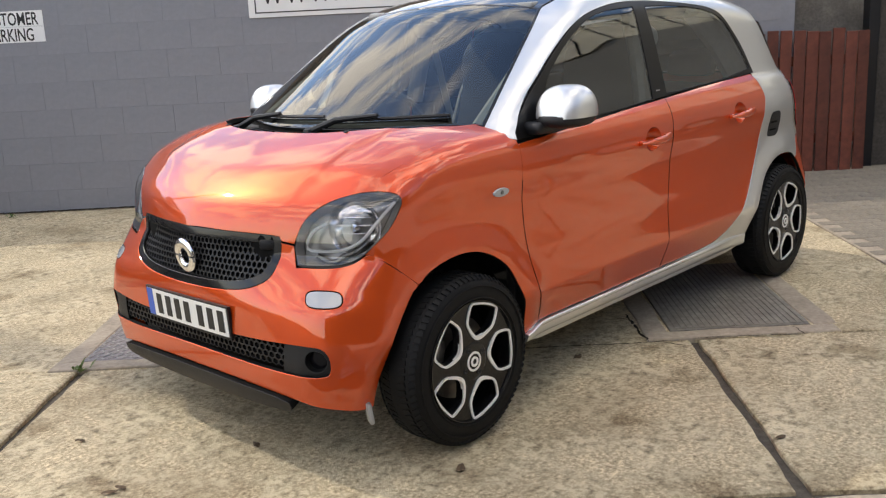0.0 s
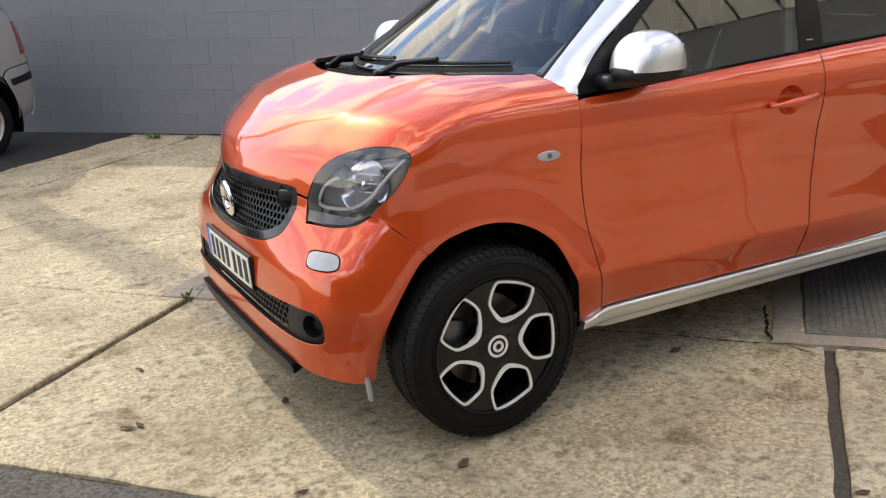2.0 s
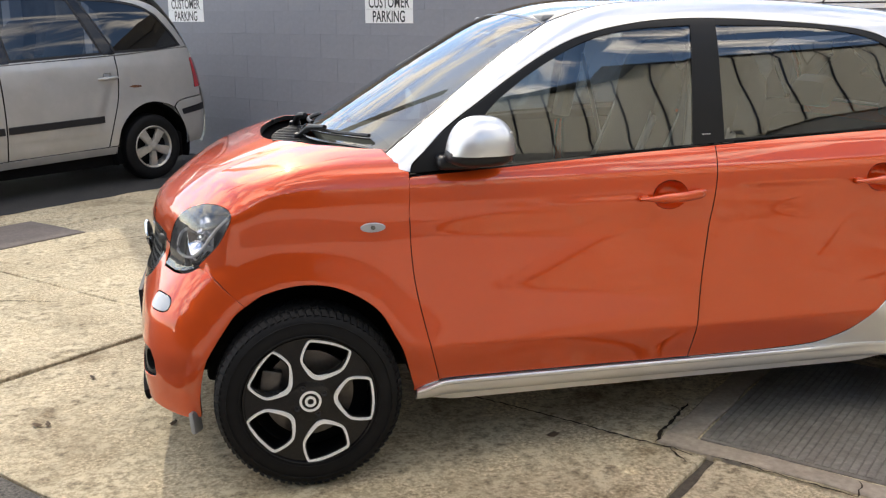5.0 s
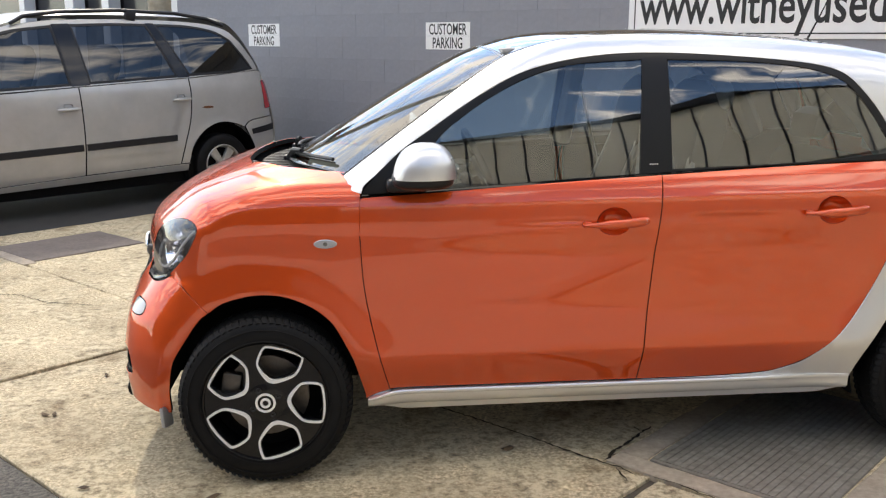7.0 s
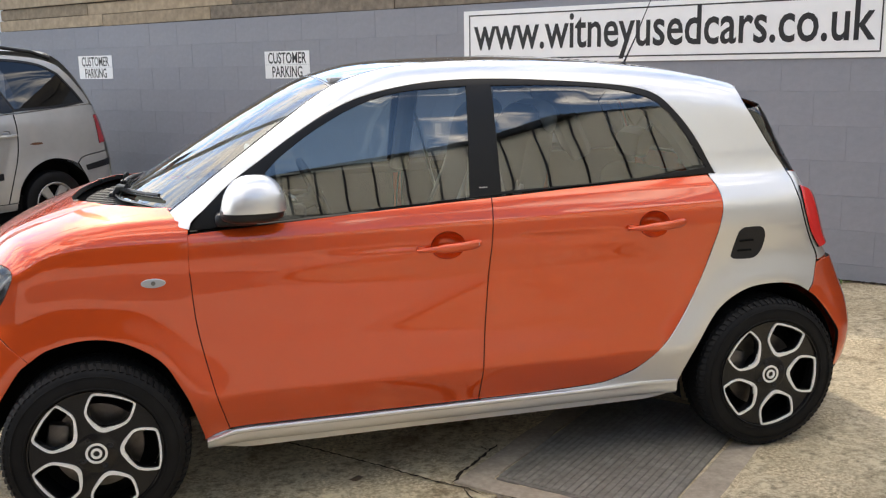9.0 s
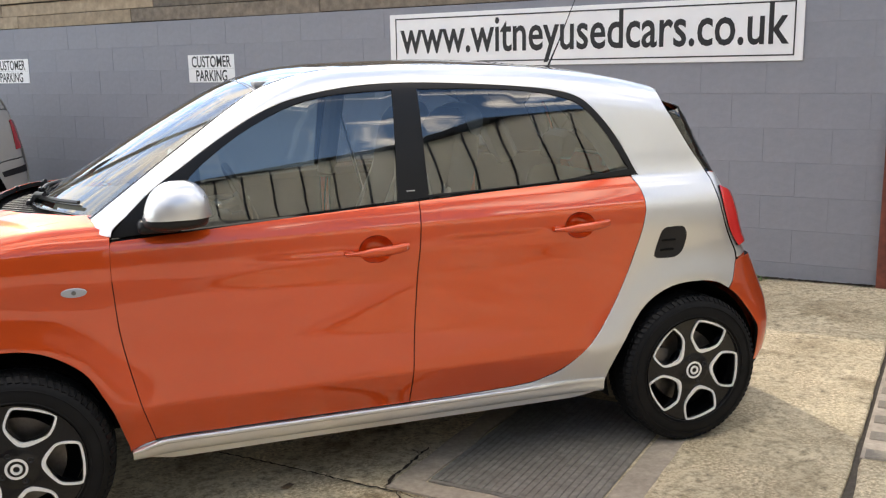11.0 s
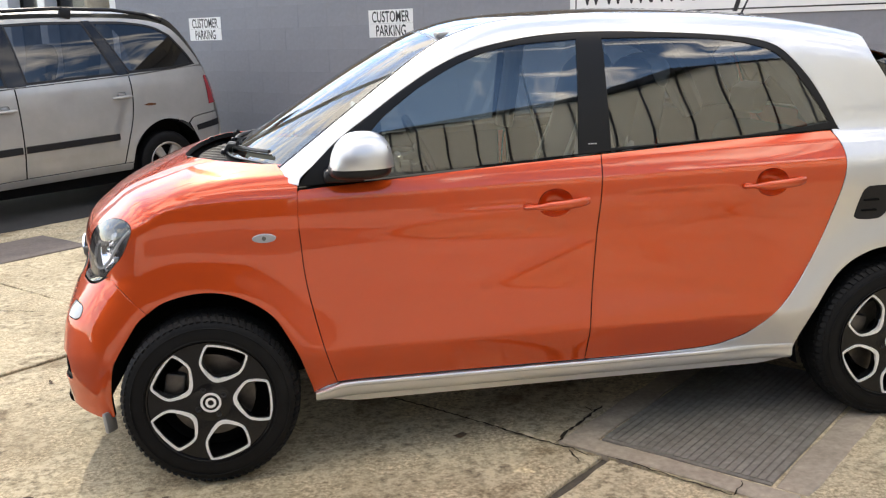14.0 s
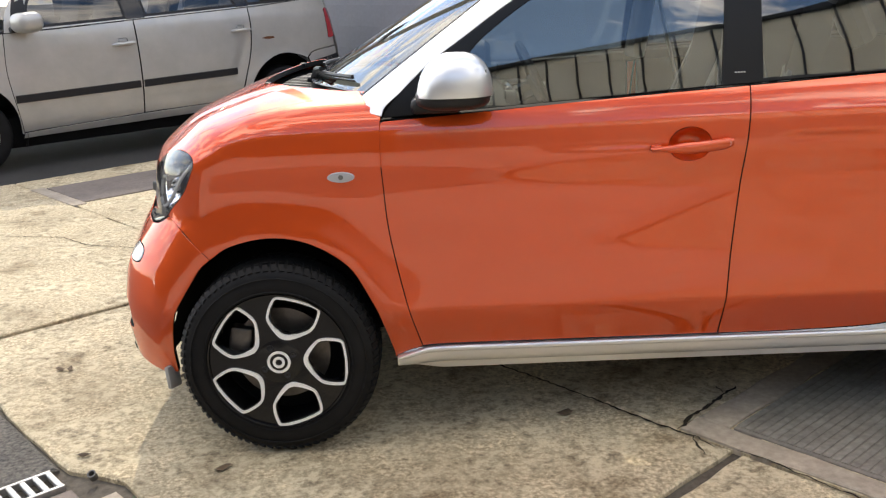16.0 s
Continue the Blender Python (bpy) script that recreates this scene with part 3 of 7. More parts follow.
wall_back = tagged(part("wall_back", boxed((11.65, 0.20, 2.20), pose(-4.52, 0.1005, 0.908)), WALL_GREY, smooth=False), "grey painted concrete block yard wall", "wall", kind="structure")
wall_back.matrix_world = WALL
COURSE, BLOCK = 0.237, 0.452
block_me = bpy.data.meshes.new("block")
bm = boxed((BLOCK - 0.0006, 0.03, COURSE - 0.0016), Matrix.Identity(4), 0.0007, 1)
bm.to_mesh(block_me)
bm.free()
block_me.materials.append(WALL_GREY)
half_me = bpy.data.meshes.new("block")
bm = boxed((BLOCK / 2 - 0.0006, 0.03, COURSE - 0.0016), Matrix.Identity(4), 0.0007, 1)
bm.to_mesh(half_me)
bm.free()
half_me.materials.append(WALL_GREY)

# boards along the wall's top
top_fence = thing("timber_fence", "weathered horizontal timber boards along the top of the wall", "fence")
for row in range(4):
    x = -10.32
    for n in range(5):
        w = (2.1, 1.8, 2.4, 2.0, 3.0)[(n + row) % 5]
        w = min(w, 1.2 - x)
        if w < 0.2:
            break
        m = TIMBER if x + w / 2 < -5.5 else TIMBER_GREY
        b = part("board", boxed((w - 0.006, 0.022, 0.127), Matrix.Identity(4), 0.003, 1), m, top_fence, smooth=False)
        b.matrix_world = WALL @ pose(x + w / 2, 0.02 + 0.024 * (row % 2), 2.078 + row * 0.135, rng.uniform(-1.5, 1.5), rng.uniform(-0.25, 0.25), 0)
        x += w
# added dark board that puts shade into the gaps between the fence boards
backing = part("backing_board", boxed((11.5, 0.012, 0.55), Matrix.Identity(4), 0.002, 1), DOOR_AND_GAP_SHADE, top_fence, smooth=False)
backing.matrix_world = WALL @ pose(-4.56, 0.062, 2.285)
for k in range(7):
    p = part("post", boxed((0.075, 0.05, 0.62), Matrix.Identity(4), 0.004, 1), TIMBER_GREY, top_fence, smooth=False)
    p.matrix_world = WALL @ pose(-9.9 + k * 1.75, 0.095, 2.30)

# old rendered wall beyond the painted one, with a red-stained board fence before it
old_wall = tagged(part("wall_old", boxed((5.2, 0.25, 3.0), pose(3.90, 0.40, 1.5), 0.01), OLD_WALL, smooth=False), "dark weathered rendered wall", "wall", kind="structure")
old_wall.matrix_world = WALL
gate = thing("board_fence", "red-brown stained upright board fence against the old wall", "fence")
x = 0.62
for k in range(12):
    w = rng.uniform(0.088, 0.102)
    h = 1.20 + rng.uniform(-0.015, 0.02)
    b = part("board", boxed((w, 0.02, h), Matrix.Identity(4), 0.003, 1), RED_TIMBER, gate, smooth=False)
    b.matrix_world = WALL @ pose(x + w / 2, -0.07 + 0.012 * (k % 2), h / 2 + 0.012 - 0.014 * x, 0, rng.uniform(-0.5, 0.5), rng.uniform(-2, 2))
    x += w + rng.uniform(0.006, 0.020)
for z in (0.30, 0.95):
    r = part("rail", boxed((1.25, 0.035, 0.08), Matrix.Identity(4), 0.003, 1), RED_TIMBER, gate, smooth=False)
    r.matrix_world = WALL @ pose(1.25, -0.03, z)
    
door_post = thing("door_frame", "black-painted door frame in the old wall", "door frame")
for xx, w in ((2.02, 0.09), (2.85, 0.09)):
    p = part("jamb", boxed((w, 0.16, 2.1), Matrix.Identity(4), 0.004, 1), BLACK_PLASTIC, door_post, smooth=False)
    p.matrix_world = WALL @ pose(xx, 0.22, 1.05 - 0.014 * xx)
p = part("door_leaf", boxed((0.74, 0.05, 2.04), Matrix.Identity(4), 0.004, 1), DOOR_AND_GAP_SHADE, door_post, "dark weathered plank door", smooth=False)
p.matrix_world = WALL @ pose(2.435, 0.23, 1.03 - 0.034)

# block paving on the right and by the grating
paver_me = bpy.data.meshes.new("paver")
bm = boxed((0.196, 0.096, 0.06), Matrix.Identity(4), 0.005, 1)
bm.to_mesh(paver_me)
bm.free()
paver_me.materials.append(PAVING)

# signs on the wall
def wall_sign(x0, x1, z0, z1, label):
    s = thing("parking_sign", label, "sign", WALL @ pose((x0 + x1) / 2, -0.004, (z0 + z1) / 2), group="parking signs on the wall")
    w, h = x1 - x0, z1 - z0
    for k, word in ((1, "CUSTOMER"), (-1, "PARKING")):
        p = part("plate", boxed((w, 0.004, h / 2 - 0.002), pose(0, -0.002, k * h / 4), 0.001, 1), SIGN_WHITE, s, smooth=False)
        t = letters("lettering", word, h * 0.56, pose(0, -0.0045, k * h / 4 - h * 0.195), SIGN_BLACK, s, 0.0004, "CENTER", 0.66)
    return s


def lift_to_wall(x, z):
    """The wall's own height for a height above the ground at x along it."""
    return z + 0.01396 * x


for x0, x1, z in ((-8.72, -8.09, 1.667), (-5.65, -5.05, 1.614)):
    zc = lift_to_wall((x0 + x1) / 2, z)
    wall_sign(x0, x1, zc - 0.133, zc + 0.133, "white two-plate customer parking sign with black capitals")
zc = lift_to_wall(-1.6, (1.78 + 1.733) / 2)
board = thing("sign_board", "long white dealer sign board with black lettering and thin black border", "sign", WALL @ pose(-1.60, -0.006, zc))
part("panel", boxed((3.33, 0.010, 0.435), pose(0, -0.005, 0), 0.002, 1), SIGN_WHITE, board, smooth=False)
for sz, px, pz in (((3.22, 0.0015, 0.010), 0, 0.178), ((3.22, 0.0015, 0.010), 0, -0.178), ((0.010, 0.0015, 0.346), -1.605, 0), ((0.010, 0.0015, 0.346), 1.605, 0)):
    part("border", boxed(sz, pose(px, -0.0110, pz)), SIGN_BLACK, board, smooth=False)
letters("lettering", "www.witneyusedcars.co.uk", 0.400, pose(0, -0.0110, -0.098), SIGN_BLACK, board, 0.0006, "CENTER", 0.708)

# cracks, leaves and weeds
def crack(pts, width, z=0.0025):
    """A ragged dark crack along points of the yard."""
    p = []
    for u, v in zip(pts, pts[1:]):
        u, v = np.array(u), np.array(v)
        n = max(2, int(np.linalg.norm(v - u) / 0.016))
        p += [u + (v - u) * k / n for k in range(n)]
    p = np.array(p + [pts[-1]])
    d = np.gradient(p, axis=0)
    d /= np.linalg.norm(d, axis=1, keepdims=True)
    side = np.stack([-d[:, 1], d[:, 0]], 1)
    bm = bmesh.new()
    rows = []
    for k in range(len(p)):
        c = p[k] + side[k] * rng.uniform(-0.005, 0.005)
        w = width * rng.uniform(0.35, 1.2) * min(1, 0.25 + 0.3 * min(k, len(p) - 1 - k))
        rows.append([bm.verts.new((*(c + side[k] * w), z)), bm.verts.new((*(c - side[k] * w), z))])
    for r0, r1 in zip(rows, rows[1:]):
        bm.faces.new((r0[0], r0[1], r1[1], r1[0]))
    bm.transform(YARD)
    bmesh.ops.recalc_face_normals(bm, faces=bm.faces)
    ob = part("crack", bm, CRACK, ground, smooth=False)
    if sum(q.normal.z for q in ob.data.polygons) < 0:
        ob.data.flip_normals()


crack([(0.397, 0.55), (0.402, 0.80), (0.404, 0.97), (0.40, 1.10), (0.393, 1.25), (0.398, 1.345), (0.403, 1.425), (0.385, 1.50)], 0.0045)
crack([(0.40, 1.35), (0.439, 1.354), (0.50, 1.338), (0.633, 1.330), (0.727, 1.323), (0.80, 1.322)], 0.007, 0.006)
crack([(0.727, 1.323), (0.745, 1.29), (0.76, 1.263)], 0.005)
crack([(0.40, 1.41), (0.37, 1.44), (0.353, 1.47), (0.323, 1.501)], 0.004)
crack([(0.404, 1.556), (0.416, 1.63), (0.405, 1.722), (0.40, 1.829), (0.39, 2.04), (0.44, 2.03), (0.50, 2.02)], 0.004, 0.006)
crack([(-0.20, -3.0), (0.02, -2.7), (0.05, -2.4), (0.22, -2.1)], 0.004)
crack([(1.2, -3.2), (1.5, -3.1), (1.6, -2.8), (1.9, -2.7)], 0.005)
for k, (a, b, n) in enumerate(((-0.71, 0.518, 0.030), (-0.979, 0.124, 0.022), (-0.767, -0.635, 0.024), (-0.737, -0.609, 0.022), (-0.458, -0.217, 0.026), (0.258, 1.02, 0.034), (-0.60, 1.60, 0.02), (-0.35, -0.9, 0.02), (0.1, 2.3, 0.022))):
    bm = bmesh.new()
    rim = [bm.verts.new((n * math.cos(q) * (1 + 0.2 * math.sin(2 * q + k)), 0.45 * n * math.sin(q) * (1 + 0.25 * math.cos(3 * q + k)), 0.006 * abs(math.sin(q * 1.5 + k)))) for q in np.linspace(0, 2 * math.pi, 14, endpoint=False)]
    mid = bm.verts.new((0, 0, 0.011))
    for i in range(14):
        bm.faces.new((rim[i], rim[(i + 1) % 14], mid))
    bmesh.ops.recalc_face_normals(bm, faces=bm.faces)
    leaf = tagged(part("dry_leaf", bm, DRY_LEAF), "small curled dry brown leaf on the concrete", "leaf", "dry leaves on the yard")
    leaf.matrix_world = YARD @ pose(a, b, 0.001, 0, 0, 40 * k)
for a, b, n, size in ((0.407, -1.21, 16, 0.05), (-0.99, 0.50, 6, 0.022), (4.40, -4.3, 22, 0.07), (4.42, -3.9, 16, 0.06), (4.40, -3.4, 12, 0.05), (4.44, -2.2, 10, 0.05), (4.44, 0.6, 12, 0.06), (4.42, 1.9, 14, 0.06)):
    weed = thing("weed", "small green weed growing in a joint of the yard", "weed", YARD @ pose(a, b, 0.0), group="weeds in the joints")
    for k in range(n):
        bm = bmesh.new()
        q, l, w, up = rng.uniform(0, 6.3), size * rng.uniform(0.6, 1.2), size * 0.14, rng.uniform(0.4, 1.3)
        c = Vector((rng.uniform(-0.5, 0.5) * size, rng.uniform(-0.9, 0.9) * size, -0.004))
        d, e = Vector((math.cos(q), math.sin(q), up)) * l, Vector((-math.sin(q), math.cos(q), 0)) * w
        v = [bm.verts.new(c + x) for x in (Vector(), d * 0.5 + e, d * 0.5 - e, d * 0.95 - Vector((0, 0, 0.2 * l)))]
        bm.faces.new((v[0], v[1], v[3])), bm.faces.new((v[0], v[3], v[2]))
        part("leaf", bm, LEAF, weed, smooth=False)
crack([(4.50 - 0.02 * s, 2.06 + s) for s in np.linspace(-9.5, 1.2, 60)], 0.030, 0.003)
# loose end cap of the drain
cap = thing("pipe_end", "short grey pipe end lying by the drain channel", "pipe", YARD @ pose(-1.013, 0.280, 0.005, 60, 0, 50))
part("ring", lathe([(0.008, -0.010), (0.011, -0.012), (0.013, -0.009), (0.013, 0.014), (0.009, 0.014), (0.008, -0.010)], 20), DARK_STEEL, cap)

# ---- surroundings ----
# building across the yard: dark brick below, ribbed cream cladding above
opp = thing("warehouse", "cream ribbed metal-clad warehouse with dark lower wall across the yard", "building", Matrix.Translation((8.9, -9.9, 0)) @ pose(0, 0, 0, 0, 0, math.degrees(math.atan2(0.656, 0.755))))
part("lower_wall", boxed((60, 0.4, 4.7), pose(0, -0.25, 2.35)), GREY_RENDER, opp, smooth=False)
part("cladding", boxed((60, 0.3, 2.6), pose(0, -0.15, 6.0)), CREAM, opp, smooth=False)
part("gutter", boxed((60, 0.25, 0.14), pose(0, 0.02, 7.32), 0.02), BLACK_PLASTIC, opp, smooth=False)
rib_me = bpy.data.meshes.new("rib")
bm = boxed((0.035, 0.05, 2.6), Matrix.Identity(4), 0.008, 1)
bm.to_mesh(rib_me)
bm.free()
for k in range(82):
    r = part("rib", rib_me, BLACK_PLASTIC, opp)
    r.matrix_basis = pose(-29.5 + k * 0.72, 0.02, 6.0)
part("roof", boxed((60, 14, 0.2), pose(0, -7.25, 7.87, -4, 0, 0)), DARK_STEEL, opp, smooth=False)
# dark block added out of view beside the warehouse, to darken the wing's reflections
blocker = thing("outbuilding", "plain dark block added out of view to darken the wing's reflections", "building", Matrix.Translation((-0.6, -11.5, 0)) @ pose(0, 0, 0, 0, 0, -14))
part("wall", boxed((22, 0.3, 5.6), pose(-11, -0.15, 2.8), 0.01, 1), BLOCKER_DARK, blocker, smooth=False)
part("side_wall", boxed((0.3, 5.0, 5.6), pose(-0.15, -2.8, 2.8), 0.01, 1), BLOCKER_DARK, blocker, smooth=False)
part("roof", boxed((22.4, 5.8, 0.18), pose(-11, -2.7, 5.72, 4, 0, 0), 0.02, 1), DARK_STEEL, blocker, smooth=False)
# house beyond the wall's far end: dark window in white frames
house = thing("garage_front", "white-framed dark glazed front beyond the end of the wall", "building", WALL)
part("wall", boxed((8.0, 0.3, 1.75), pose(-14.5, 0.45, 0.875), 0.01), OLD_WALL, house, smooth=False)
part("upper_wall", boxed((8.0, 0.3, 0.6), pose(-14.5, 0.45, 3.3), 0.01), OLD_WALL, house, smooth=False)
for x, w, m in ((-10.62, 0.17, SIGN_WHITE), (-12.6, 0.22, SIGN_WHITE), (-13.8, 0.30, SIGN_WHITE), (-15.6, 0.22, SIGN_WHITE)):
    part("post", boxed((w, 0.2, 3.2), pose(x, 0.22, 1.6), 0.008, 1), m, house, smooth=False)
part("glazing", boxed((7.6, 0.03, 1.4), pose(-14.6, 0.36, 2.4)), BLACK_GLOSS, house, smooth=False)
part("lintel", boxed((8.0, 0.26, 0.16), pose(-14.5, 0.30, 3.05), 0.01), SIGN_WHITE, house, smooth=False)
pole = thing("utility_pole", "tall pale timber utility pole behind the end of the wall", "pole", Matrix.Translation(WALL @ Vector((-11.0, 0.15, 0))))
pole.location.z = 0
part("shaft", lathe([(0.0, 0.0), (0.185, 0.0), (0.175, 2.5), (0.155, 6.0), (0.135, 9.6), (0.10, 9.75), (0.0, 9.78)], 28, "Z"), POST_TIMBER, pole)

# ---- the car's body as one smooth shape ----
def spline(xs, ys):
    """A smooth curve through (xs, ys) that does not overshoot; straight beyond the ends."""
    xs, ys = np.array(xs, float), np.array(ys, float)
    h, d = np.diff(xs), np.diff(ys) / np.diff(xs)
    m = np.concatenate(([d[0]], np.where(d[1:] * d[:-1] > 0, 2 * d[1:] * d[:-1] / (d[1:] + d[:-1] + 1e-12), 0.0), [d[-1]]))

    def f(v):
        v = np.asarray(v, float)
        i = np.clip(np.searchsorted(xs, v) - 1, 0, len(h) - 1)
        t = np.clip((v - xs[i]) / h[i], 0, 1)
        s = (2 * t**3 - 3 * t**2 + 1) * ys[i] + (t**3 - 2 * t**2 + t) * h[i] * m[i] + (3 * t**2 - 2 * t**3) * ys[i + 1] + (t**3 - t**2) * h[i] * m[i + 1]
        return s + np.where(v < xs[0], (v - xs[0]) * m[0], 0) + np.where(v > xs[-1], (v - xs[-1]) * m[-1], 0)
    return f


def smax(a, b, k):
    h = np.maximum(k - np.abs(a - b), 0) / k
    return np.maximum(a, b) + h * h * k * 0.25


# half width by height, and how it draws in towards the ends
SIDE_Z = spline([0.15, 0.26, 0.33, 0.43, 0.447, 0.465, 0.62, 0.78, 0.90, 0.955, 1.05, 1.09, 1.20, 1.36, 1.47, 1.56], [0.735, 0.775, 0.800, 0.836, 0.8395, 0.838, 0.826, 0.826, 0.838, 0.834, 0.795, 0.767, 0.738, 0.698, 0.657, 0.609])
SIDE_X = spline([-0.55, -0.35, -0.15, 0.10, 0.45, 1.20, 2.00, 2.40, 2.70, 2.95], [0.85, 0.922, 0.960, 0.988, 1.0, 1.005, 1.007, 1.002, 0.982, 0.950])
NOSE_Z = spline([0.14, 0.20, 0.26, 0.40, 0.52, 0.60, 0.70, 0.80, 0.87, 0.95], [-0.465, -0.520, -0.546, -0.556, -0.551, -0.544, -0.528, -0.514, -0.498, -0.43])
NOSE_K = spline([0.40, 0.55, 0.62, 0.72], [0.15, 0.20, 0.26, 0.32])
NOSE_P = spline([0.40, 0.55, 0.62, 0.72], [3.2, 2.9, 2.3, 1.60])
BONNET = spline([-0.60, -0.53, -0.45, -0.31, -0.125, 0.0, 0.15, 0.35], [0.79, 0.860, 0.917, 0.983, 1.052, 1.086, 1.103, 1.109])
ROOF = spline([0.60, 0.78, 1.00, 1.20, 1.45, 1.70, 2.08, 2.30, 2.55], [1.44, 1.508, 1.545, 1.560, 1.565, 1.558, 1.527, 1.492, 1.432])
REAR_Z = spline([0.15, 0.22, 0.35, 0.50, 0.70, 0.85, 1.00, 1.20, 1.43], [2.89, 2.97, 3.018, 3.005, 2.925, 2.850, 2.80, 2.70, 2.595])
WHEELS = (0.0, 2.494)


EDGE_FALL = spline([-0.45, -0.35, -0.20, 0.0, 0.30], [0.52, 0.45, 0.255, 0.185, 0.190])


def crown(x, y):
    """How far the bonnet falls away from its middle line, to a crease along the wing."""
    return 0.04 * y**2 + EDGE_FALL(np.clip(x, -0.45, 0.30)) * y**6


def half_width(x, z):
    w = SIDE_Z(z) * SIDE_X(x)
    line = 0.900 + 0.016 * (x - 0.7)
    for x0, x1 in ((0.62, 1.13), (1.45, 1.90)):
        w = w - 0.0035 * np.exp(-(((z - line) / 0.007) ** 2)) * np.clip((x - x0) / 0.08, 0, 1) * np.clip((x1 - x) / 0.05, 0, 1)
    for c in WHEELS:
        r = np.hypot(x - c, z - 0.30)
        w = w + 0.020 * np.exp(-(((r - 0.37) / 0.075) ** 2)) * (z < 0.9)
    return w


def low_body(p):
    x, y, z = p[..., 0], np.abs(p[..., 1]), p[..., 2]
    side = y - half_width(x, z)
    zc = np.clip(z, 0.40, 0.72)
    nose = NOSE_Z(z) + NOSE_K(zc) * y ** NOSE_P(zc) - x
    t = np.clip((y - (0.42 + 0.16 * np.clip(x + 0.45, 0, 1))) / 0.05, 0, 1)
    top = (z - (BONNET(x) - crown(x, y) + 0.007 * (1 - t * t * (3 - 2 * t)))) * 0.9
    tail = (x - (REAR_Z(z) - 0.135 * y**2))
    return smax(smax(smax(side, nose, 0.13), top, 0.10 - 0.068 * np.clip((x + 0.42) / 0.24, 0, 1)), tail, 0.12)


def cabin(p):
    x, y, z = p[..., 0], np.abs(p[..., 1]), p[..., 2]
    side = y - half_width(x, z)
    screen = (0.12 + (z - 1.10) * 1.66 + 0.45 * y**2 - x) * 0.52
    top = z - (ROOF(x) - 0.10 * y**2)
    tail = (x - (REAR_Z(z) - 0.19 * y**2)) * 0.9
    return smax(smax(smax(side, screen, 0.05), top, 0.10), tail, 0.08)


GLASS_Z = spline([0.90, 1.02, 1.09, 1.20, 1.30, 1.36, 1.47, 1.56], [0.800, 0.784, 0.7685, 0.742, 0.715, 0.698, 0.657, 0.609])


def glasshouse(p):
    """The side windows' own even curve, set in from the doors' shoulder."""
    x, y, z = p[..., 0], np.abs(p[..., 1]), p[..., 2]
    top = z - (ROOF(x) - 0.10 * y**2)
    return smax(y - GLASS_Z(z) * SIDE_X(x), top, 0.10)


def meet(f, o, d, far=1.6, steps=90):
    """The first place where rays from o along d enter the shape f."""
    o, d = np.atleast_2d(np.asarray(o, float)), np.asarray(d, float)
    d = np.broadcast_to(d, o.shape)
    lo, hi, found = np.zeros(len(o)), np.full(len(o), float(far)), np.zeros(len(o), bool)
    for t in np.linspace(0, far, steps):
        inside = (f(o + d * t) < 0) & ~found
        hi[inside], found = t, found | inside
        lo[~found] = t
    for _ in range(24):
        mid = (lo + hi) / 2
        inside = f(o + d * mid[:, None]) < 0
        hi, lo = np.where(inside, mid, hi), np.where(inside, lo, mid)
    return o + d * hi[:, None]


def normals(f, p):
    e, n = 0.002, np.zeros_like(p)
    for i in range(3):
        s = np.zeros(3)
        s[i] = e
        n[:, i] = f(p + s) - f(p - s)
    return n / (np.linalg.norm(n, axis=1, keepdims=True) + 1e-12)


# ways to look at the shape: place -> (u, v), and (u, v) -> ray
def from_side(p):
    return p[..., [0, 2]]


def side_ray(uv):
    return np.stack([uv[:, 0], np.full(len(uv), -1.1), uv[:, 1]], 1), (0, 1, 0)


R2 = math.sqrt(0.5)


def from_slant(p):
    return np.stack([p[..., 0], (p[..., 1] + p[..., 2]) * R2], -1)


def slant_ray(uv):
    c = uv[:, 1] * R2
    return np.stack([uv[:, 0], c - 1.1, c + 1.1], 1), (0, R2, -R2)


def from_bow(p):
    return np.stack([p[..., 1], (p[..., 0] + p[..., 2]) * R2], -1)


def bow_ray(uv):
    c = uv[:, 1] * R2
    return np.stack([c - 1.0, uv[:, 0], c + 1.0], 1), (R2, 0, -R2)


def from_top(p):
    return p[..., [0, 1]]


def top_ray(uv):
    return np.stack([uv[:, 0], uv[:, 1], np.full(len(uv), 1.9)], 1), (0, 0, -1)


AXIS = 0.25


def from_round(p):
    return np.stack([np.arctan2(-p[..., 1], AXIS - p[..., 0]) * 0.8, p[..., 2]], -1)


def round_ray(uv):
    a = uv[:, 0] / 0.8
    d = np.stack([np.cos(a), np.sin(a), 0 * a], 1)
    o = np.stack([AXIS - 1.5 * np.cos(a), -1.5 * np.sin(a), uv[:, 1]], 1)
    return o, d


def from_tail(p):
    return p[..., [1, 2]]


def tail_ray(uv):
    return np.stack([np.full(len(uv), 3.6), uv[:, 0], uv[:, 1]], 1), (-1, 0, 0)

# ---- the orange hatchback ----
from_nose, nose_ray = from_round, round_ray


def from_stern(p):
    return np.stack([np.arctan2(-p[..., 1], p[..., 0] - 2.2) * 0.7, p[..., 2]], -1)


def stern_ray(uv):
    a = uv[:, 0] / 0.7
    return np.stack([2.2 + 1.4 * np.cos(a), -1.4 * np.sin(a), uv[:, 1]], 1), np.stack([-np.cos(a), np.sin(a), 0 * a], 1)


def laid(shape, rays, pts):
    """Points of a view, laid on the shape."""
    o, d = rays(np.asarray(pts, float))
    return meet(shape, o, d, far=2.2, steps=110)


def lay(target, *runs):
    """An outline in the view target, from runs of (shape, rays, points)."""
    return outline([target(laid(shape, rays, pts)) for shape, rays, pts in runs])


def flip_u(pts):
    return [(-u, v) for u, v in pts[::-1]]


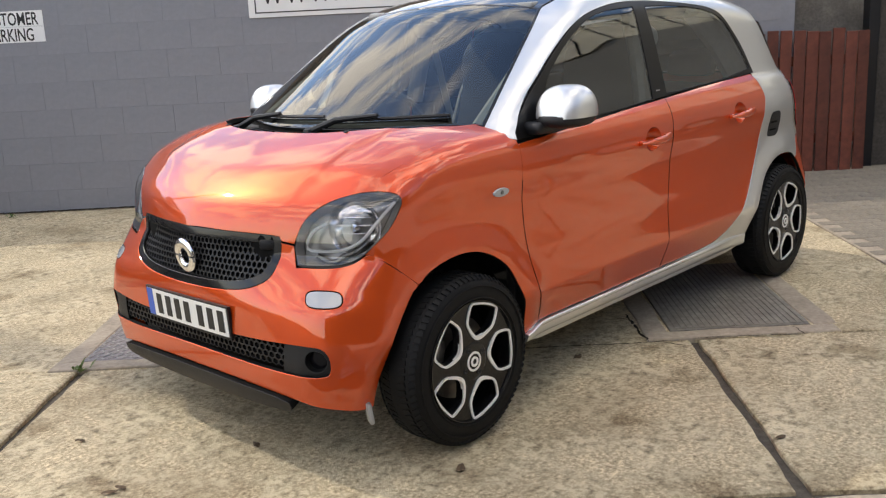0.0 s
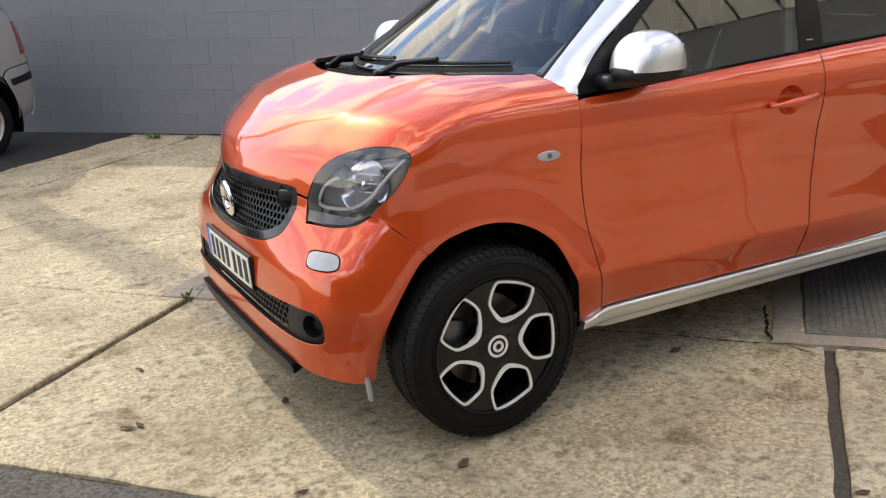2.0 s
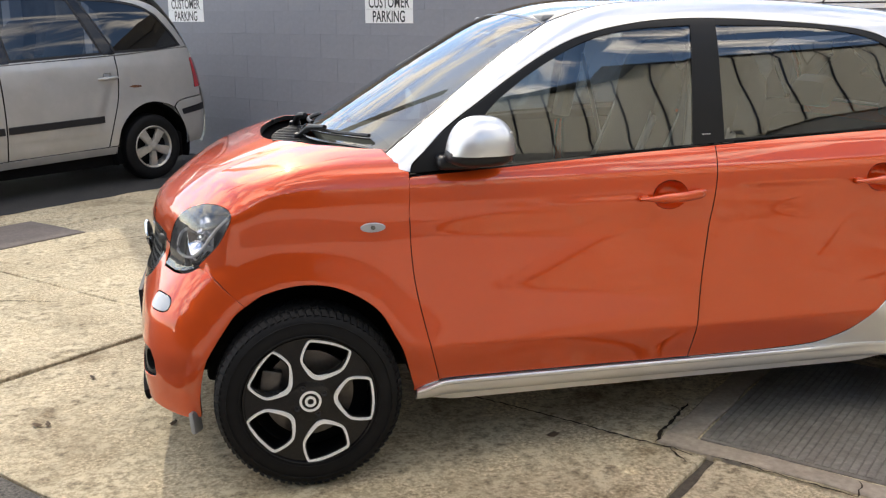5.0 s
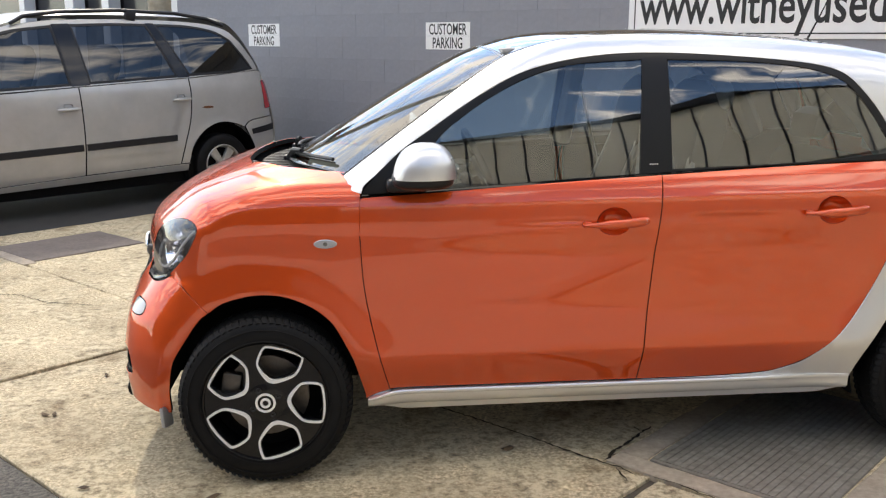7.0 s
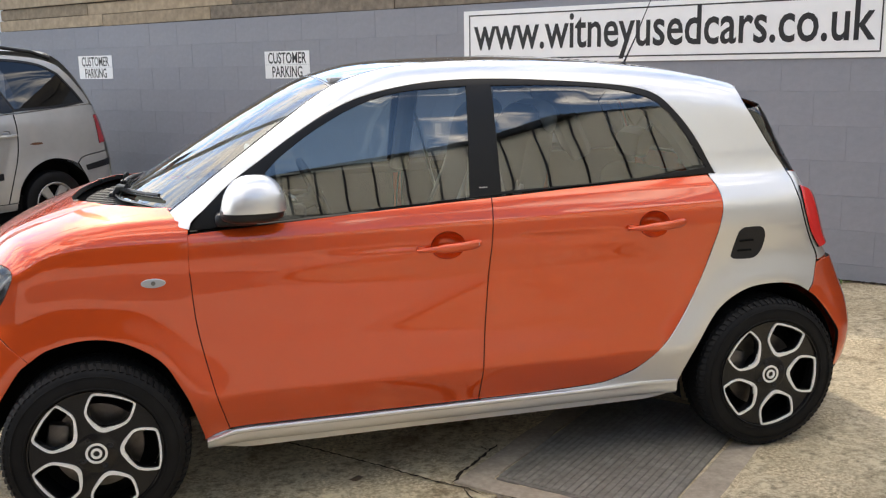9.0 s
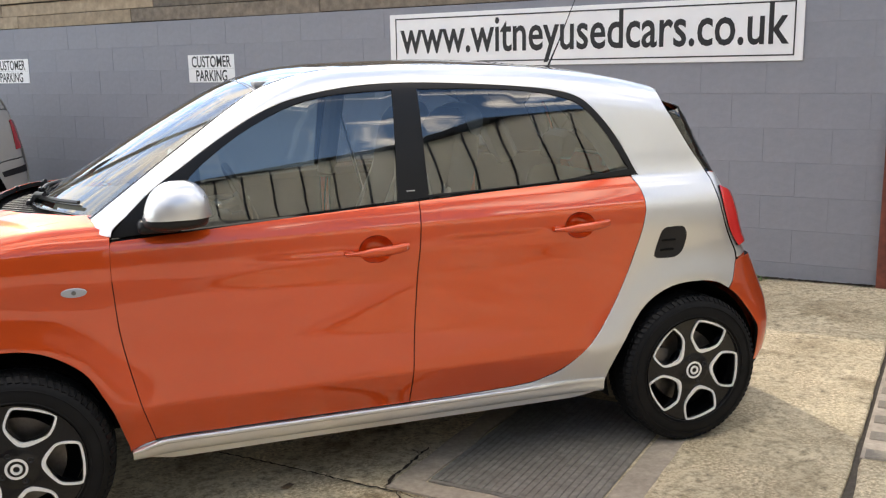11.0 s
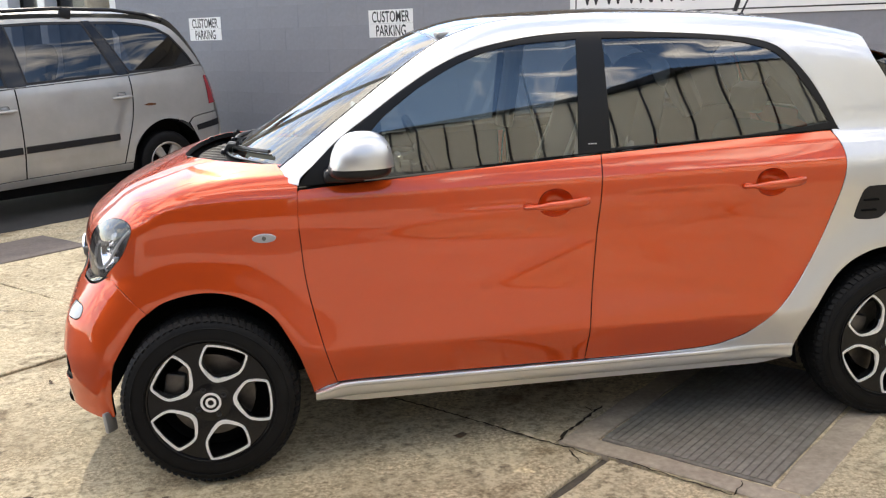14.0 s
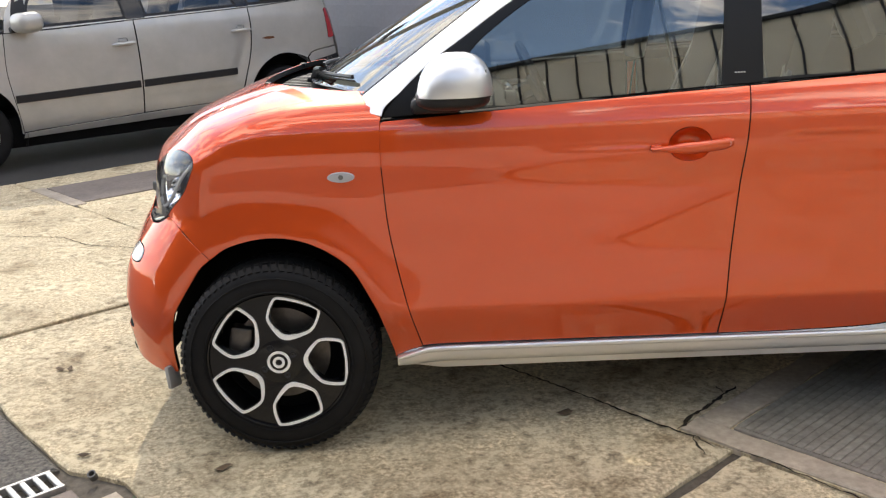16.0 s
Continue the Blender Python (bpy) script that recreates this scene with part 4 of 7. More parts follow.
car = thing("car", "orange and silver five-door city hatchback with black roof, parked on concrete", "car", Matrix.Translation((0, 0.078, 0)))

ARCH_F = [(0.352, 0.262), (0.344, 0.300), (0.324, 0.375), (0.285, 0.485), (0.225, 0.585), (0.118, 0.655), (0.0, 0.676), (-0.120, 0.652), (-0.185, 0.612)]
ARCH_B = [(-0.190, 0.606), (-0.222, 0.578), (-0.289, 0.480), (-0.328, 0.385), (-0.342, 0.305), (-0.345, 0.225)]
DOOR_GAP = [(0.346, 1.052), (0.338, 0.960), (0.337, 0.873), (0.348, 0.690), (0.381, 0.510), (0.430, 0.312)]
B_GAP = [(1.388, 1.056), (1.372, 0.90), (1.356, 0.740), (1.337, 0.520), (1.322, 0.314)]
REAR_GAP = [(1.322, 0.314), (1.55, 0.315), (1.773, 0.323), (1.864, 0.341), (1.956, 0.384), (2.048, 0.466), (2.139, 0.592), (2.217, 0.744), (2.268, 0.90), (2.285, 0.98), (2.279, 1.035), (2.252, 1.091)]
LAMP_IN = [(0.509, 0.694), (0.500, 0.755), (0.540, 0.836), (0.616, 0.891), (0.705, 0.918), (0.770, 0.924)]
LAMP_OUT = [(0.770, 0.924), (0.815, 0.916), (0.833, 0.895), (0.822, 0.860), (0.785, 0.798), (0.716, 0.729)]
LAMP_LOW = [(0.716, 0.729), (0.678, 0.709), (0.614, 0.697), (0.509, 0.694)]
GRILLE = [(0.0, 0.588), (0.15, 0.592), (0.28, 0.604), (0.36, 0.624), (0.415, 0.655), (0.443, 0.708), (0.453, 0.768)]
GRILLE_TOP = [(0.453, 0.768), (0.447, 0.779), (0.425, 0.785), (0.22, 0.791), (0.0, 0.792)]
BONNET_SEAM = [(-0.222, -0.700), (-0.12, -0.730), (0.03, -0.738), (0.20, -0.708), (0.29, -0.676)]


def both(name, args, mat, parent, label="", **kw):
    """A panel on the near side and its mirror image on the far side."""
    made = []
    for m in (False, True):
        made.append(part(name, skin(name, *args, mirror=m, **kw), mat, parent, label))
    return made


# bonnet: front lip, lamp edges, seams and the edge below the windscreen
half = [
    (low_body, nose_ray, GRILLE_TOP[::-1]),
    (low_body, nose_ray, [(0.453, 0.768), (0.4985, 0.761)]),
    (low_body, nose_ray, [(0.4995, 0.765), *LAMP_IN[2:]]),
    (low_body, top_ray, BONNET_SEAM),
    (low_body, top_ray, [(0.29, -0.676), (0.19, -0.642), (0.04, -0.52), (-0.055, -0.34), (-0.09, -0.17), (-0.097, 0.0)]),
]
near = [from_bow(laid(*h)) for h in half]
far = [np.stack([-s[::-1, 0], s[::-1, 1]], 1) for s in near[::-1]]
bonnet = part("bonnet", skin("bonnet", low_body, from_bow, bow_ray, outline(near + far), grid=0.03, gap=0.0003), ORANGE, car, "glossy orange metallic bonnet")

# front wings
wing = lay(from_slant, (low_body, top_ray, BONNET_SEAM),
           (low_body, side_ray, [(0.295, 1.056), (0.346, 1.052)]), (low_body, side_ray, DOOR_GAP), (low_body, side_ray, [(0.430, 0.312), (0.362, 0.291), (0.345, 0.280)]),
           (low_body, side_ray, ARCH_F[1:]), (low_body, side_ray, [(-0.185, 0.612), (-0.225, 0.650), (-0.285, 0.708), (-0.312, 0.729)]),
           (low_body, nose_ray, LAMP_OUT[::-1]))
both("front_wing", (low_body, from_slant, slant_ray, wing), ORANGE, car, grid=0.028, gap=0.0004)

# doors
front_door = lay(from_side, (low_body, side_ray, [(0.350, 1.001), (0.70, 1.020), (1.05, 1.040), (1.388, 1.056)]), (low_body, side_ray, B_GAP),
                 (low_body, side_ray, [(1.322, 0.314), (0.430, 0.314)]), (low_body, side_ray, DOOR_GAP[::-1][:-1]), (low_body, side_ray, [(0.338, 0.960), (0.341, 0.997), (0.350, 1.001)]))
rear_door = lay(from_side, (low_body, side_ray, [(1.388, 1.056), (1.80, 1.075), (2.252, 1.091)]), (low_body, side_ray, REAR_GAP[::-1]), (low_body, side_ray, B_GAP[::-1]))
CUPS = ((1.212, 0.903), (2.000, 0.926))
cup_f, cup_r = [np.array([(c[0] + 0.060 * math.cos(q), c[1] + 0.048 * math.sin(q)) for q in np.linspace(0, 2 * math.pi, 40, endpoint=False)]) for c in CUPS]
front_doors = both("door", (low_body, from_side, side_ray, front_door), ORANGE, car, "orange front door", grid=0.018, depth=0.035, holes=(cup_f,))
rear_doors = both("door", (low_body, from_side, side_ray, rear_door), ORANGE, car, "orange rear door", grid=0.018, depth=0.035, holes=(cup_r,))

# black beads set flush in the lower front and middle door gaps
for s in (1, -1):
    q = laid(low_body, side_ray, curve_points(DOOR_GAP[2:], 0.02))
    part("door_seal", tube([Vector((x, y * s - 0.0004 * s, z)) for x, y, z in q], 0.0014, 6), BLACK_MATT, car)
    q = laid(low_body, side_ray, curve_points(B_GAP, 0.03))
    part("door_seal", tube([Vector((x, y * s - 0.0004 * s, z)) for x, y, z in q], 0.0014, 6), BLACK_MATT, car)

# silver safety cell: pillar, roof rail, rear quarter and sill in one sweep
FRAME = [(2.283, 1.093), (2.213, 1.232), (2.141, 1.330), (2.070, 1.394), (1.978, 1.424), (1.821, 1.444), (1.603, 1.461), (1.434, 1.469), (1.290, 1.469), (1.147, 1.458), (0.987, 1.429), (0.848, 1.379), (0.710, 1.300), (0.592, 1.221), (0.475, 1.140), (0.372, 1.052)]
SCREEN_EDGE = [(-0.712, 1.062), (-0.676, 1.15), (-0.624, 1.28), (-0.572, 1.40), (-0.532, 1.459)]


def front_ray(uv):
    return np.stack([np.full(len(uv), -0.6), uv[:, 0], uv[:, 1]], 1), (1, 0, 0)


cell = lay(from_slant, (cabin, front_ray, SCREEN_EDGE), (cabin, top_ray, [(0.885, -0.530), (1.10, -0.545), (1.50, -0.550), (2.00, -0.540), (2.30, -0.510), (2.44, -0.490)]),
           (cabin, side_ray, [(2.450, 1.330), (2.530, 1.190), (2.596, 1.085), (2.620, 0.985), (2.645, 0.890), (2.705, 0.770), (2.712, 0.728)]),
           (low_body, side_ray, [(2.712, 0.728), (2.690, 0.650), (2.668, 0.614)]),
           (low_body, side_ray, [(2.668, 0.614), (2.610, 0.645), (2.521, 0.660), (2.387, 0.649), (2.270, 0.582), (2.178, 0.455), (2.134, 0.345), (2.121, 0.290), (2.119, 0.250)]),
           (low_body, side_ray, [(2.119, 0.250), (0.350, 0.246)]), (low_body, side_ray, [(0.350, 0.246), (0.362, 0.290), (0.430, 0.312)]),
           (low_body, side_ray, [(0.430, 0.312), (1.322, 0.313)]), (low_body, side_ray, REAR_GAP),
           (cabin, side_ray, FRAME), (cabin, side_ray, [(0.372, 1.052), (0.353, 1.034), (0.347, 1.012)]), (cabin, side_ray, [(0.347, 1.012), (0.296, 1.022)]))
both("safety_cell", (cabin, from_slant, slant_ray, cell), SILVER, car, "silver pillar, roof rail and sill in one sweep", grid=0.03)

# black window surround with its panes
sash = lay(from_side, (glasshouse, side_ray, FRAME[::-1]), (glasshouse, side_ray, [(2.283, 1.093), (1.80, 1.078), (1.388, 1.059)]), (glasshouse, side_ray, [(1.388, 1.059), (0.70, 1.023), (0.348, 1.004)]), (glasshouse, side_ray, [(0.348, 1.004), (0.352, 1.035), (0.372, 1.052)]))
PANE_F = outline([np.array(s) for s in ([(0.605, 1.020), (0.60, 1.16), (0.62, 1.195)], [(0.62, 1.195), (0.667, 1.235), (0.785, 1.315), (0.943, 1.393), (1.101, 1.432), (1.336, 1.446)], [(1.336, 1.446), (1.312, 1.060)], [(1.312, 1.060), (0.605, 1.020)])])
PANE_R = outline([np.array(s) for s in ([(1.431, 1.445), (1.681, 1.438), (1.879, 1.421), (2.014, 1.391), (2.095, 1.344), (2.167, 1.250), (2.246, 1.118)], [(2.246, 1.118), (1.904, 1.089), (1.431, 1.073)], [(1.431, 1.073), (1.431, 1.445)])])
both("window_surround", (glasshouse, from_side, side_ray, sash), FRAME_BLACK, car, "black window surround", grid=0.04, holes=(PANE_F, PANE_R), depth=0.012)
for ob in both("window", (glasshouse, from_side, side_ray, PANE_F), SIDE_GLASS, car, "clear front side window", grid=0.04, lift=-0.003, depth=0.003, gap=0.0) + both("window", (glasshouse, from_side, side_ray, PANE_R), REAR_GLASS, car, "tinted rear side window", grid=0.04, lift=-0.003, depth=0.003, gap=0.0):
    ob.visible_shadow = False

# windscreen, roof, tailgate
edge = laid(cabin, front_ray, SCREEN_EDGE)
top_edge = laid(cabin, front_ray, [(-0.530, 1.461), (-0.32, 1.487), (0.0, 1.499), (0.32, 1.487), (0.530, 1.461)])
low_edge = laid(cabin, front_ray, [(0.712, 1.062), (0.3, 1.062), (0, 1.062), (-0.3, 1.062), (-0.712, 1.062)])
other = edge[::-1] * np.array([1, -1, 1])
screen = outline([from_bow(edge), from_bow(top_edge), from_bow(other), from_bow(low_edge)])
ws = part("windscreen", skin("windscreen", cabin, from_bow, bow_ray, screen, grid=0.04, depth=0.006), SCREEN_GLASS, car, "raked glass windscreen mirroring the sky")
ws.visible_shadow = False
part("screen_band", skin("screen_band", cabin, from_bow, bow_ray, screen, holes=(inset(screen, 0.011)[0],), grid=0.04, lift=0.0012, depth=0.004), BLACK_GLOSS, ws, "black band round the windscreen")
roof_line = [(0.895, -0.524), (1.10, -0.540), (1.50, -0.545), (2.00, -0.535), (2.30, -0.505), (2.47, -0.485)]
front_line = [tuple(p) for p in top_edge[::-1, :2]]
roof_outline = outline([np.array(roof_line), np.array([(2.47, -0.485), (2.53, -0.32), (2.545, 0), (2.53, 0.32), (2.47, 0.485)]), np.array([(x, -y) for x, y in roof_line[::-1]]), np.array(front_line)])
part("roof", skin("roof", cabin, from_top, top_ray, roof_outline, grid=0.05), ROOF_BLACK, car, "glossy black roof")
C_EDGE = [(2.452, 1.328), (2.532, 1.190), (2.598, 1.085), (2.622, 0.985), (2.647, 0.890), (2.707, 0.772), (2.714, 0.732)]
upper = from_stern(laid(cabin, side_ray, C_EDGE[:3]))
lower = from_stern(laid(cabin, side_ray, C_EDGE[2:]))


def whole(near):
    """An outline from its near half and the mirror image of it."""
    return outline([np.asarray(s) for s in near] + [np.stack([-np.asarray(s)[::-1, 0], np.asarray(s)[::-1, 1]], 1) for s in near[::-1]])


part("rear_window", skin("rear_window", cabin, from_stern, stern_ray, whole([[(0.0, 1.395), (0.40, 1.385), tuple(upper[0])], upper, [tuple(upper[-1]), (0.3, 1.072), (0.0, 1.070)]]), grid=0.05, depth=0.006), DARK_GLASS, car, "dark tinted rear window wrapping to the pillars")
part("tailgate", skin("tailgate", cabin, from_stern, stern_ray, whole([[(0.0, 1.066), (0.3, 1.068), tuple(lower[0])], lower, [tuple(lower[-1]), (0.3, 0.722), (0.0, 0.720)]]), grid=0.05), ORANGE, car, "orange tailgate")
side_end = [(2.713, 0.725), (2.691, 0.649), (2.669, 0.613)]
arch_end = [(2.669, 0.613), (2.700, 0.590), (2.739, 0.548), (2.790, 0.480), (2.826, 0.400), (2.842, 0.320), (2.846, 0.270)]
near = [from_stern(laid(low_body, side_ray, side_end)), from_stern(laid(low_body, side_ray, arch_end))]
u_end, u_top = near[1][-1], near[0][0]
near = [np.array([(0.0, 0.712), (0.35, 0.716), (u_top[0] - 0.06, 0.735), tuple(u_top)])] + near + [np.array([tuple(u_end), (0.4, 0.268), (0.0, 0.265)])]
far = [np.stack([-s[::-1, 0], s[::-1, 1]], 1) for s in near[::-1]]
part("rear_bumper", skin("rear_bumper", low_body, from_stern, stern_ray, outline(near + far), grid=0.035), ORANGE, car, "orange rear bumper")
near = [np.array([(0.0, 0.262), tuple(u_end - np.array([0.0, 0.008]))]), np.array([tuple(u_end - np.array([0.0, 0.008])), (u_end[0] - 0.02, 0.19)]), np.array([(u_end[0] - 0.02, 0.19), (0.0, 0.19)])]
far = [np.stack([-s[::-1, 0], s[::-1, 1]], 1) for s in near[::-1]]
part("rear_valance", skin("rear_valance", low_body, from_stern, stern_ray, outline(near + far), grid=0.05), BLACK_PLASTIC, car)
lamp = lay(from_stern, (low_body, side_ray, [(2.632, 1.030), (2.715, 0.985), (2.760, 0.900), (2.785, 0.790)]), (low_body, side_ray, [(2.785, 0.790), (2.722, 0.780)]), (low_body, side_ray, [(2.722, 0.780), (2.662, 0.868), (2.634, 0.960), (2.632, 1.030)]))
C_LOW = C_EDGE[2:]
flank = lay(from_stern, (cabin, side_ray, C_LOW), (low_body, side_ray, [C_LOW[-1], (2.790, 0.748)]), (low_body, side_ray, [(2.790, 0.748), (2.788, 0.86), (2.745, 0.97), (2.672, 1.072)]), (cabin, side_ray, [(2.672, 1.072), C_LOW[0]]))
both("lamp_panel", (cabin, from_stern, stern_ray, flank), SILVER, car, "silver corner panel round the tail lamp", grid=0.02, lift=0.003, depth=0.008)
both("tail_lamp", (low_body, from_stern, stern_ray, lamp), RED_LENS, car, "red tail lamp", grid=0.02, lift=0.009)

# front bumper with its openings
HOLE_END = [(0.53, 0.460), (0.58, 0.456), (0.600, 0.430), (0.603, 0.395), (0.595, 0.366), (0.565, 0.358)]
HOLE_LOW = [(0.0, 0.447), (0.30, 0.450), (0.53, 0.460)], HOLE_END, [(0.565, 0.358), (0.45, 0.358), (0.20, 0.363), (0.0, 0.365)]
hole = outline([np.array(s) for s in HOLE_LOW] + [np.array(flip_u(s)) for s in HOLE_LOW[::-1]])
DRL = np.array([(0.595 + 0.052 * math.copysign(abs(math.cos(a)) ** 0.6, math.cos(a)), 0.605 + 0.025 * math.copysign(abs(math.sin(a)) ** 0.7, math.sin(a))) for a in np.linspace(0, 2 * math.pi, 28, endpoint=False)])
DRL_FAR = DRL * np.array([-1, 1])
FOG_BOTTOM = laid(low_body, side_ray, [(-0.345, 0.225)])
u_low = from_nose(FOG_BOTTOM)[0]
near = [np.array(GRILLE), np.array([(0.453, 0.761), (0.4985, 0.754)]), np.array([(0.507, 0.690), (0.614, 0.693), (0.678, 0.705), (0.716, 0.726)]),
        from_nose(laid(low_body, side_ray, [(-0.312, 0.729), (-0.285, 0.708), (-0.225, 0.650), (-0.185, 0.612)])), from_nose(laid(low_body, side_ray, ARCH_B)),
        np.array([tuple(u_low), (0.66, 0.222), (0.56, 0.246), (0.47, 0.270), (0.25, 0.286), (0.0, 0.288)])]
far = [np.stack([-s[::-1, 0], s[::-1, 1]], 1) for s in near[::-1]]
bumper = part("front_bumper", skin("front_bumper", low_body, from_nose, nose_ray, outline(near + far), holes=(hole, DRL, DRL_FAR), grid=0.026), ORANGE, car, "orange front bumper")

# headlamps
lamp = outline([np.array(LAMP_IN), np.array(LAMP_OUT), np.array(LAMP_LOW)])
for side in (False, True):
    lens = part("headlamp", skin("headlamp", low_body, from_nose, nose_ray, lamp, grid=0.02, depth=0.005, mirror=side, lift=0.002), LENS, car, "clear headlamp with a bright round reflector")
    lens.visible_shadow = False

# ---- the hatchback's wheels, lamps, trim and cabin ----
def ring_of(n, f):
    return [f(2 * math.pi * k / n) for k in range(n)]


def make_wheel(name, at, flip, spin):
    """A tyre on a black rim with five machined petal loops."""
    root = part(name, lathe([(0.2120, -0.086), (0.216, -0.092), (0.235, -0.0945), (0.268, -0.090), (0.286, -0.080), (0.294, -0.066), (0.298, -0.03), (0.299, 0.0), (0.298, 0.03), (0.294, 0.066), (0.286, 0.080), (0.235, 0.0945), (0.212, 0.085)], 72), RUBBER, car, "black road tyre on a five-loop alloy")
    root.matrix_basis = at @ pose(0, 0, 0, 0, 0, 180 if flip else 0)
    bm = bmesh.new()
    for k in range(76):
        a = 360 * k / 76
        for y, w, s in ((-0.074, 0.022, 1), (0.074, 0.022, -1), (-0.036, 0.034, 1), (0.036, 0.034, -1)):
            z = 0.2872 if abs(y) > 0.05 else 0.2945
            box(bm, (0.0150, w, 0.011), pose(0, 0, 0, 0, a + (1.4 if abs(y) > 0.05 else 0), 0) @ pose(0, y, z, (38 if y < 0 else -38) if abs(y) > 0.05 else 0, 0, 14 * s))
    tagged(part("tread", bm, RUBBER, root, smooth=False), kind="stuff")
    for r, h in ((0.262, 0.0935), (0.222, 0.0955)):
        part("sidewall_rib", tube([(r * math.cos(q), -h, r * math.sin(q)) for q in np.linspace(0, 2 * math.pi, 64, endpoint=False)], 0.0022, 5, True), RUBBER, root)
    # rim barrel and flange
    part("rim", lathe([(0.200, 0.08), (0.200, -0.06), (0.2075, -0.084), (0.2085, -0.0925), (0.2125, -0.094), (0.2150, -0.090), (0.214, -0.07), (0.214, 0.08)], 72), RIM_BLACK, root, "black alloy rim")
    face_y = -0.084
    loop = [(0.074, 0.012), (0.092, 0.040), (0.120, 0.070), (0.150, 0.076), (0.195, 0.073), (0.2015, 0.050), (0.2055, 0.0)]
    loop = loop + [(x, -z) for x, z in loop[-2::-1]]
    skew = [(x, z - 0.010 * (x - 0.1) / 0.1) for x, z in loop]
    for cut in (0.22, 0.25):  # round the corners
        skew = [tuple(np.array(a) * (1 - f) + np.array(b) * f) for a, b in zip(skew, skew[1:] + skew[:1]) for f in (cut, 1 - cut)]
    loops = []
    for k in range(5):
        a = radians(spin + 72 * k)
        pts = outline([np.array(skew + skew[:1])], 0.006)
        pts = np.stack([pts[:, 0] * math.cos(a) - pts[:, 1] * math.sin(a), pts[:, 0] * math.sin(a) + pts[:, 1] * math.cos(a)], 1)
        loops.append(pts)
    disc = np.array(ring_of(72, lambda q: (0.2065 * math.cos(q), 0.2065 * math.sin(q))))
    inner = [inset(p, 0.011)[0] for p in loops]
    bm = plate(disc, 0.028, inner)
    bm.transform(Matrix.Translation((0, face_y, 0)))
    part("spokes", bm, RIM_BLACK, root, "glossy black spokes", smooth=False)
    for p, q in zip(loops, inner):
        wide = 0.0074 + 0.0055 * np.clip((0.135 - np.hypot(p[:, 0], p[:, 1])) / 0.06, 0, 1)[:, None]
        if area(p) < 0:
            wide = wide[::-1]
        bm = plate(p, 0.012, [inset(p, wide)[0]])
        bm.transform(Matrix.Translation((0, face_y - 0.006, 0)))
        part("petal_loop", bm, MACHINED, root, "machined silver loop", smooth=False)
    hub = part("hub", lathe([(0.0, -0.090), (0.020, -0.090), (0.026, -0.089), (0.060, -0.087), (0.068, -0.084), (0.070, -0.03)], 40), RIM_BLACK, root)
    for r, h in ((0.031, -0.0895), (0.014, -0.0920)):
        part("cap_ring", lathe([(r - 0.004, h + 0.004), (r - 0.004, h - 0.001), (r, h - 0.002), (r + 0.004, h - 0.001), (r + 0.004, h + 0.004)], 36), MACHINED, hub)
    for k in range(4):
        a = radians(45 + spin + 90 * k)
        b = part("wheel_bolt", lathe([(0.0, -0.085), (0.006, -0.090), (0.010, -0.090), (0.011, -0.080)], 12), BLACK_PLASTIC, hub)
        b.matrix_basis = pose(0.049 * math.cos(a), 0, 0.049 * math.sin(a))
    part("brake_disc", lathe([(0.07, -0.010), (0.145, -0.012), (0.146, 0.008), (0.07, 0.010)], 40), BRAKE, root)
    cal = part("caliper", boxed((0.07, 0.05, 0.13), pose(-0.125, -0.015, 0.03, 0, 12, 0), 0.012), BRAKE, root)
    part("backing", lathe([(0.0, 0.03), (0.199, 0.03), (0.199, 0.04)], 36), BLACK_MATT, root)
    return root


for x, spin in ((0.0, 72.0), (2.494, 68.0)):
    make_wheel("wheel", pose(x, -0.773, 0.302), False, spin)
    make_wheel("wheel", pose(x, 0.773, 0.302), True, spin)
    for s in (-1, 1):
        bm = lathe([(0.02, 0.30), (0.330, 0.30), (0.350, 0.26), (0.350, 0.03), (0.346, 0.0)], 48)
        bmesh.ops.delete(bm, geom=[v for v in bm.verts if v.co.z < (-0.045 if x < 1 else -0.10)], context="VERTS")
        w = part("wheel_well", bm, BLACK_MATT, car)
        w.matrix_basis = pose(x, s * (0.745 if x < 1 else 0.775), 0.302, 0, 0, 0 if s < 0 else 180)

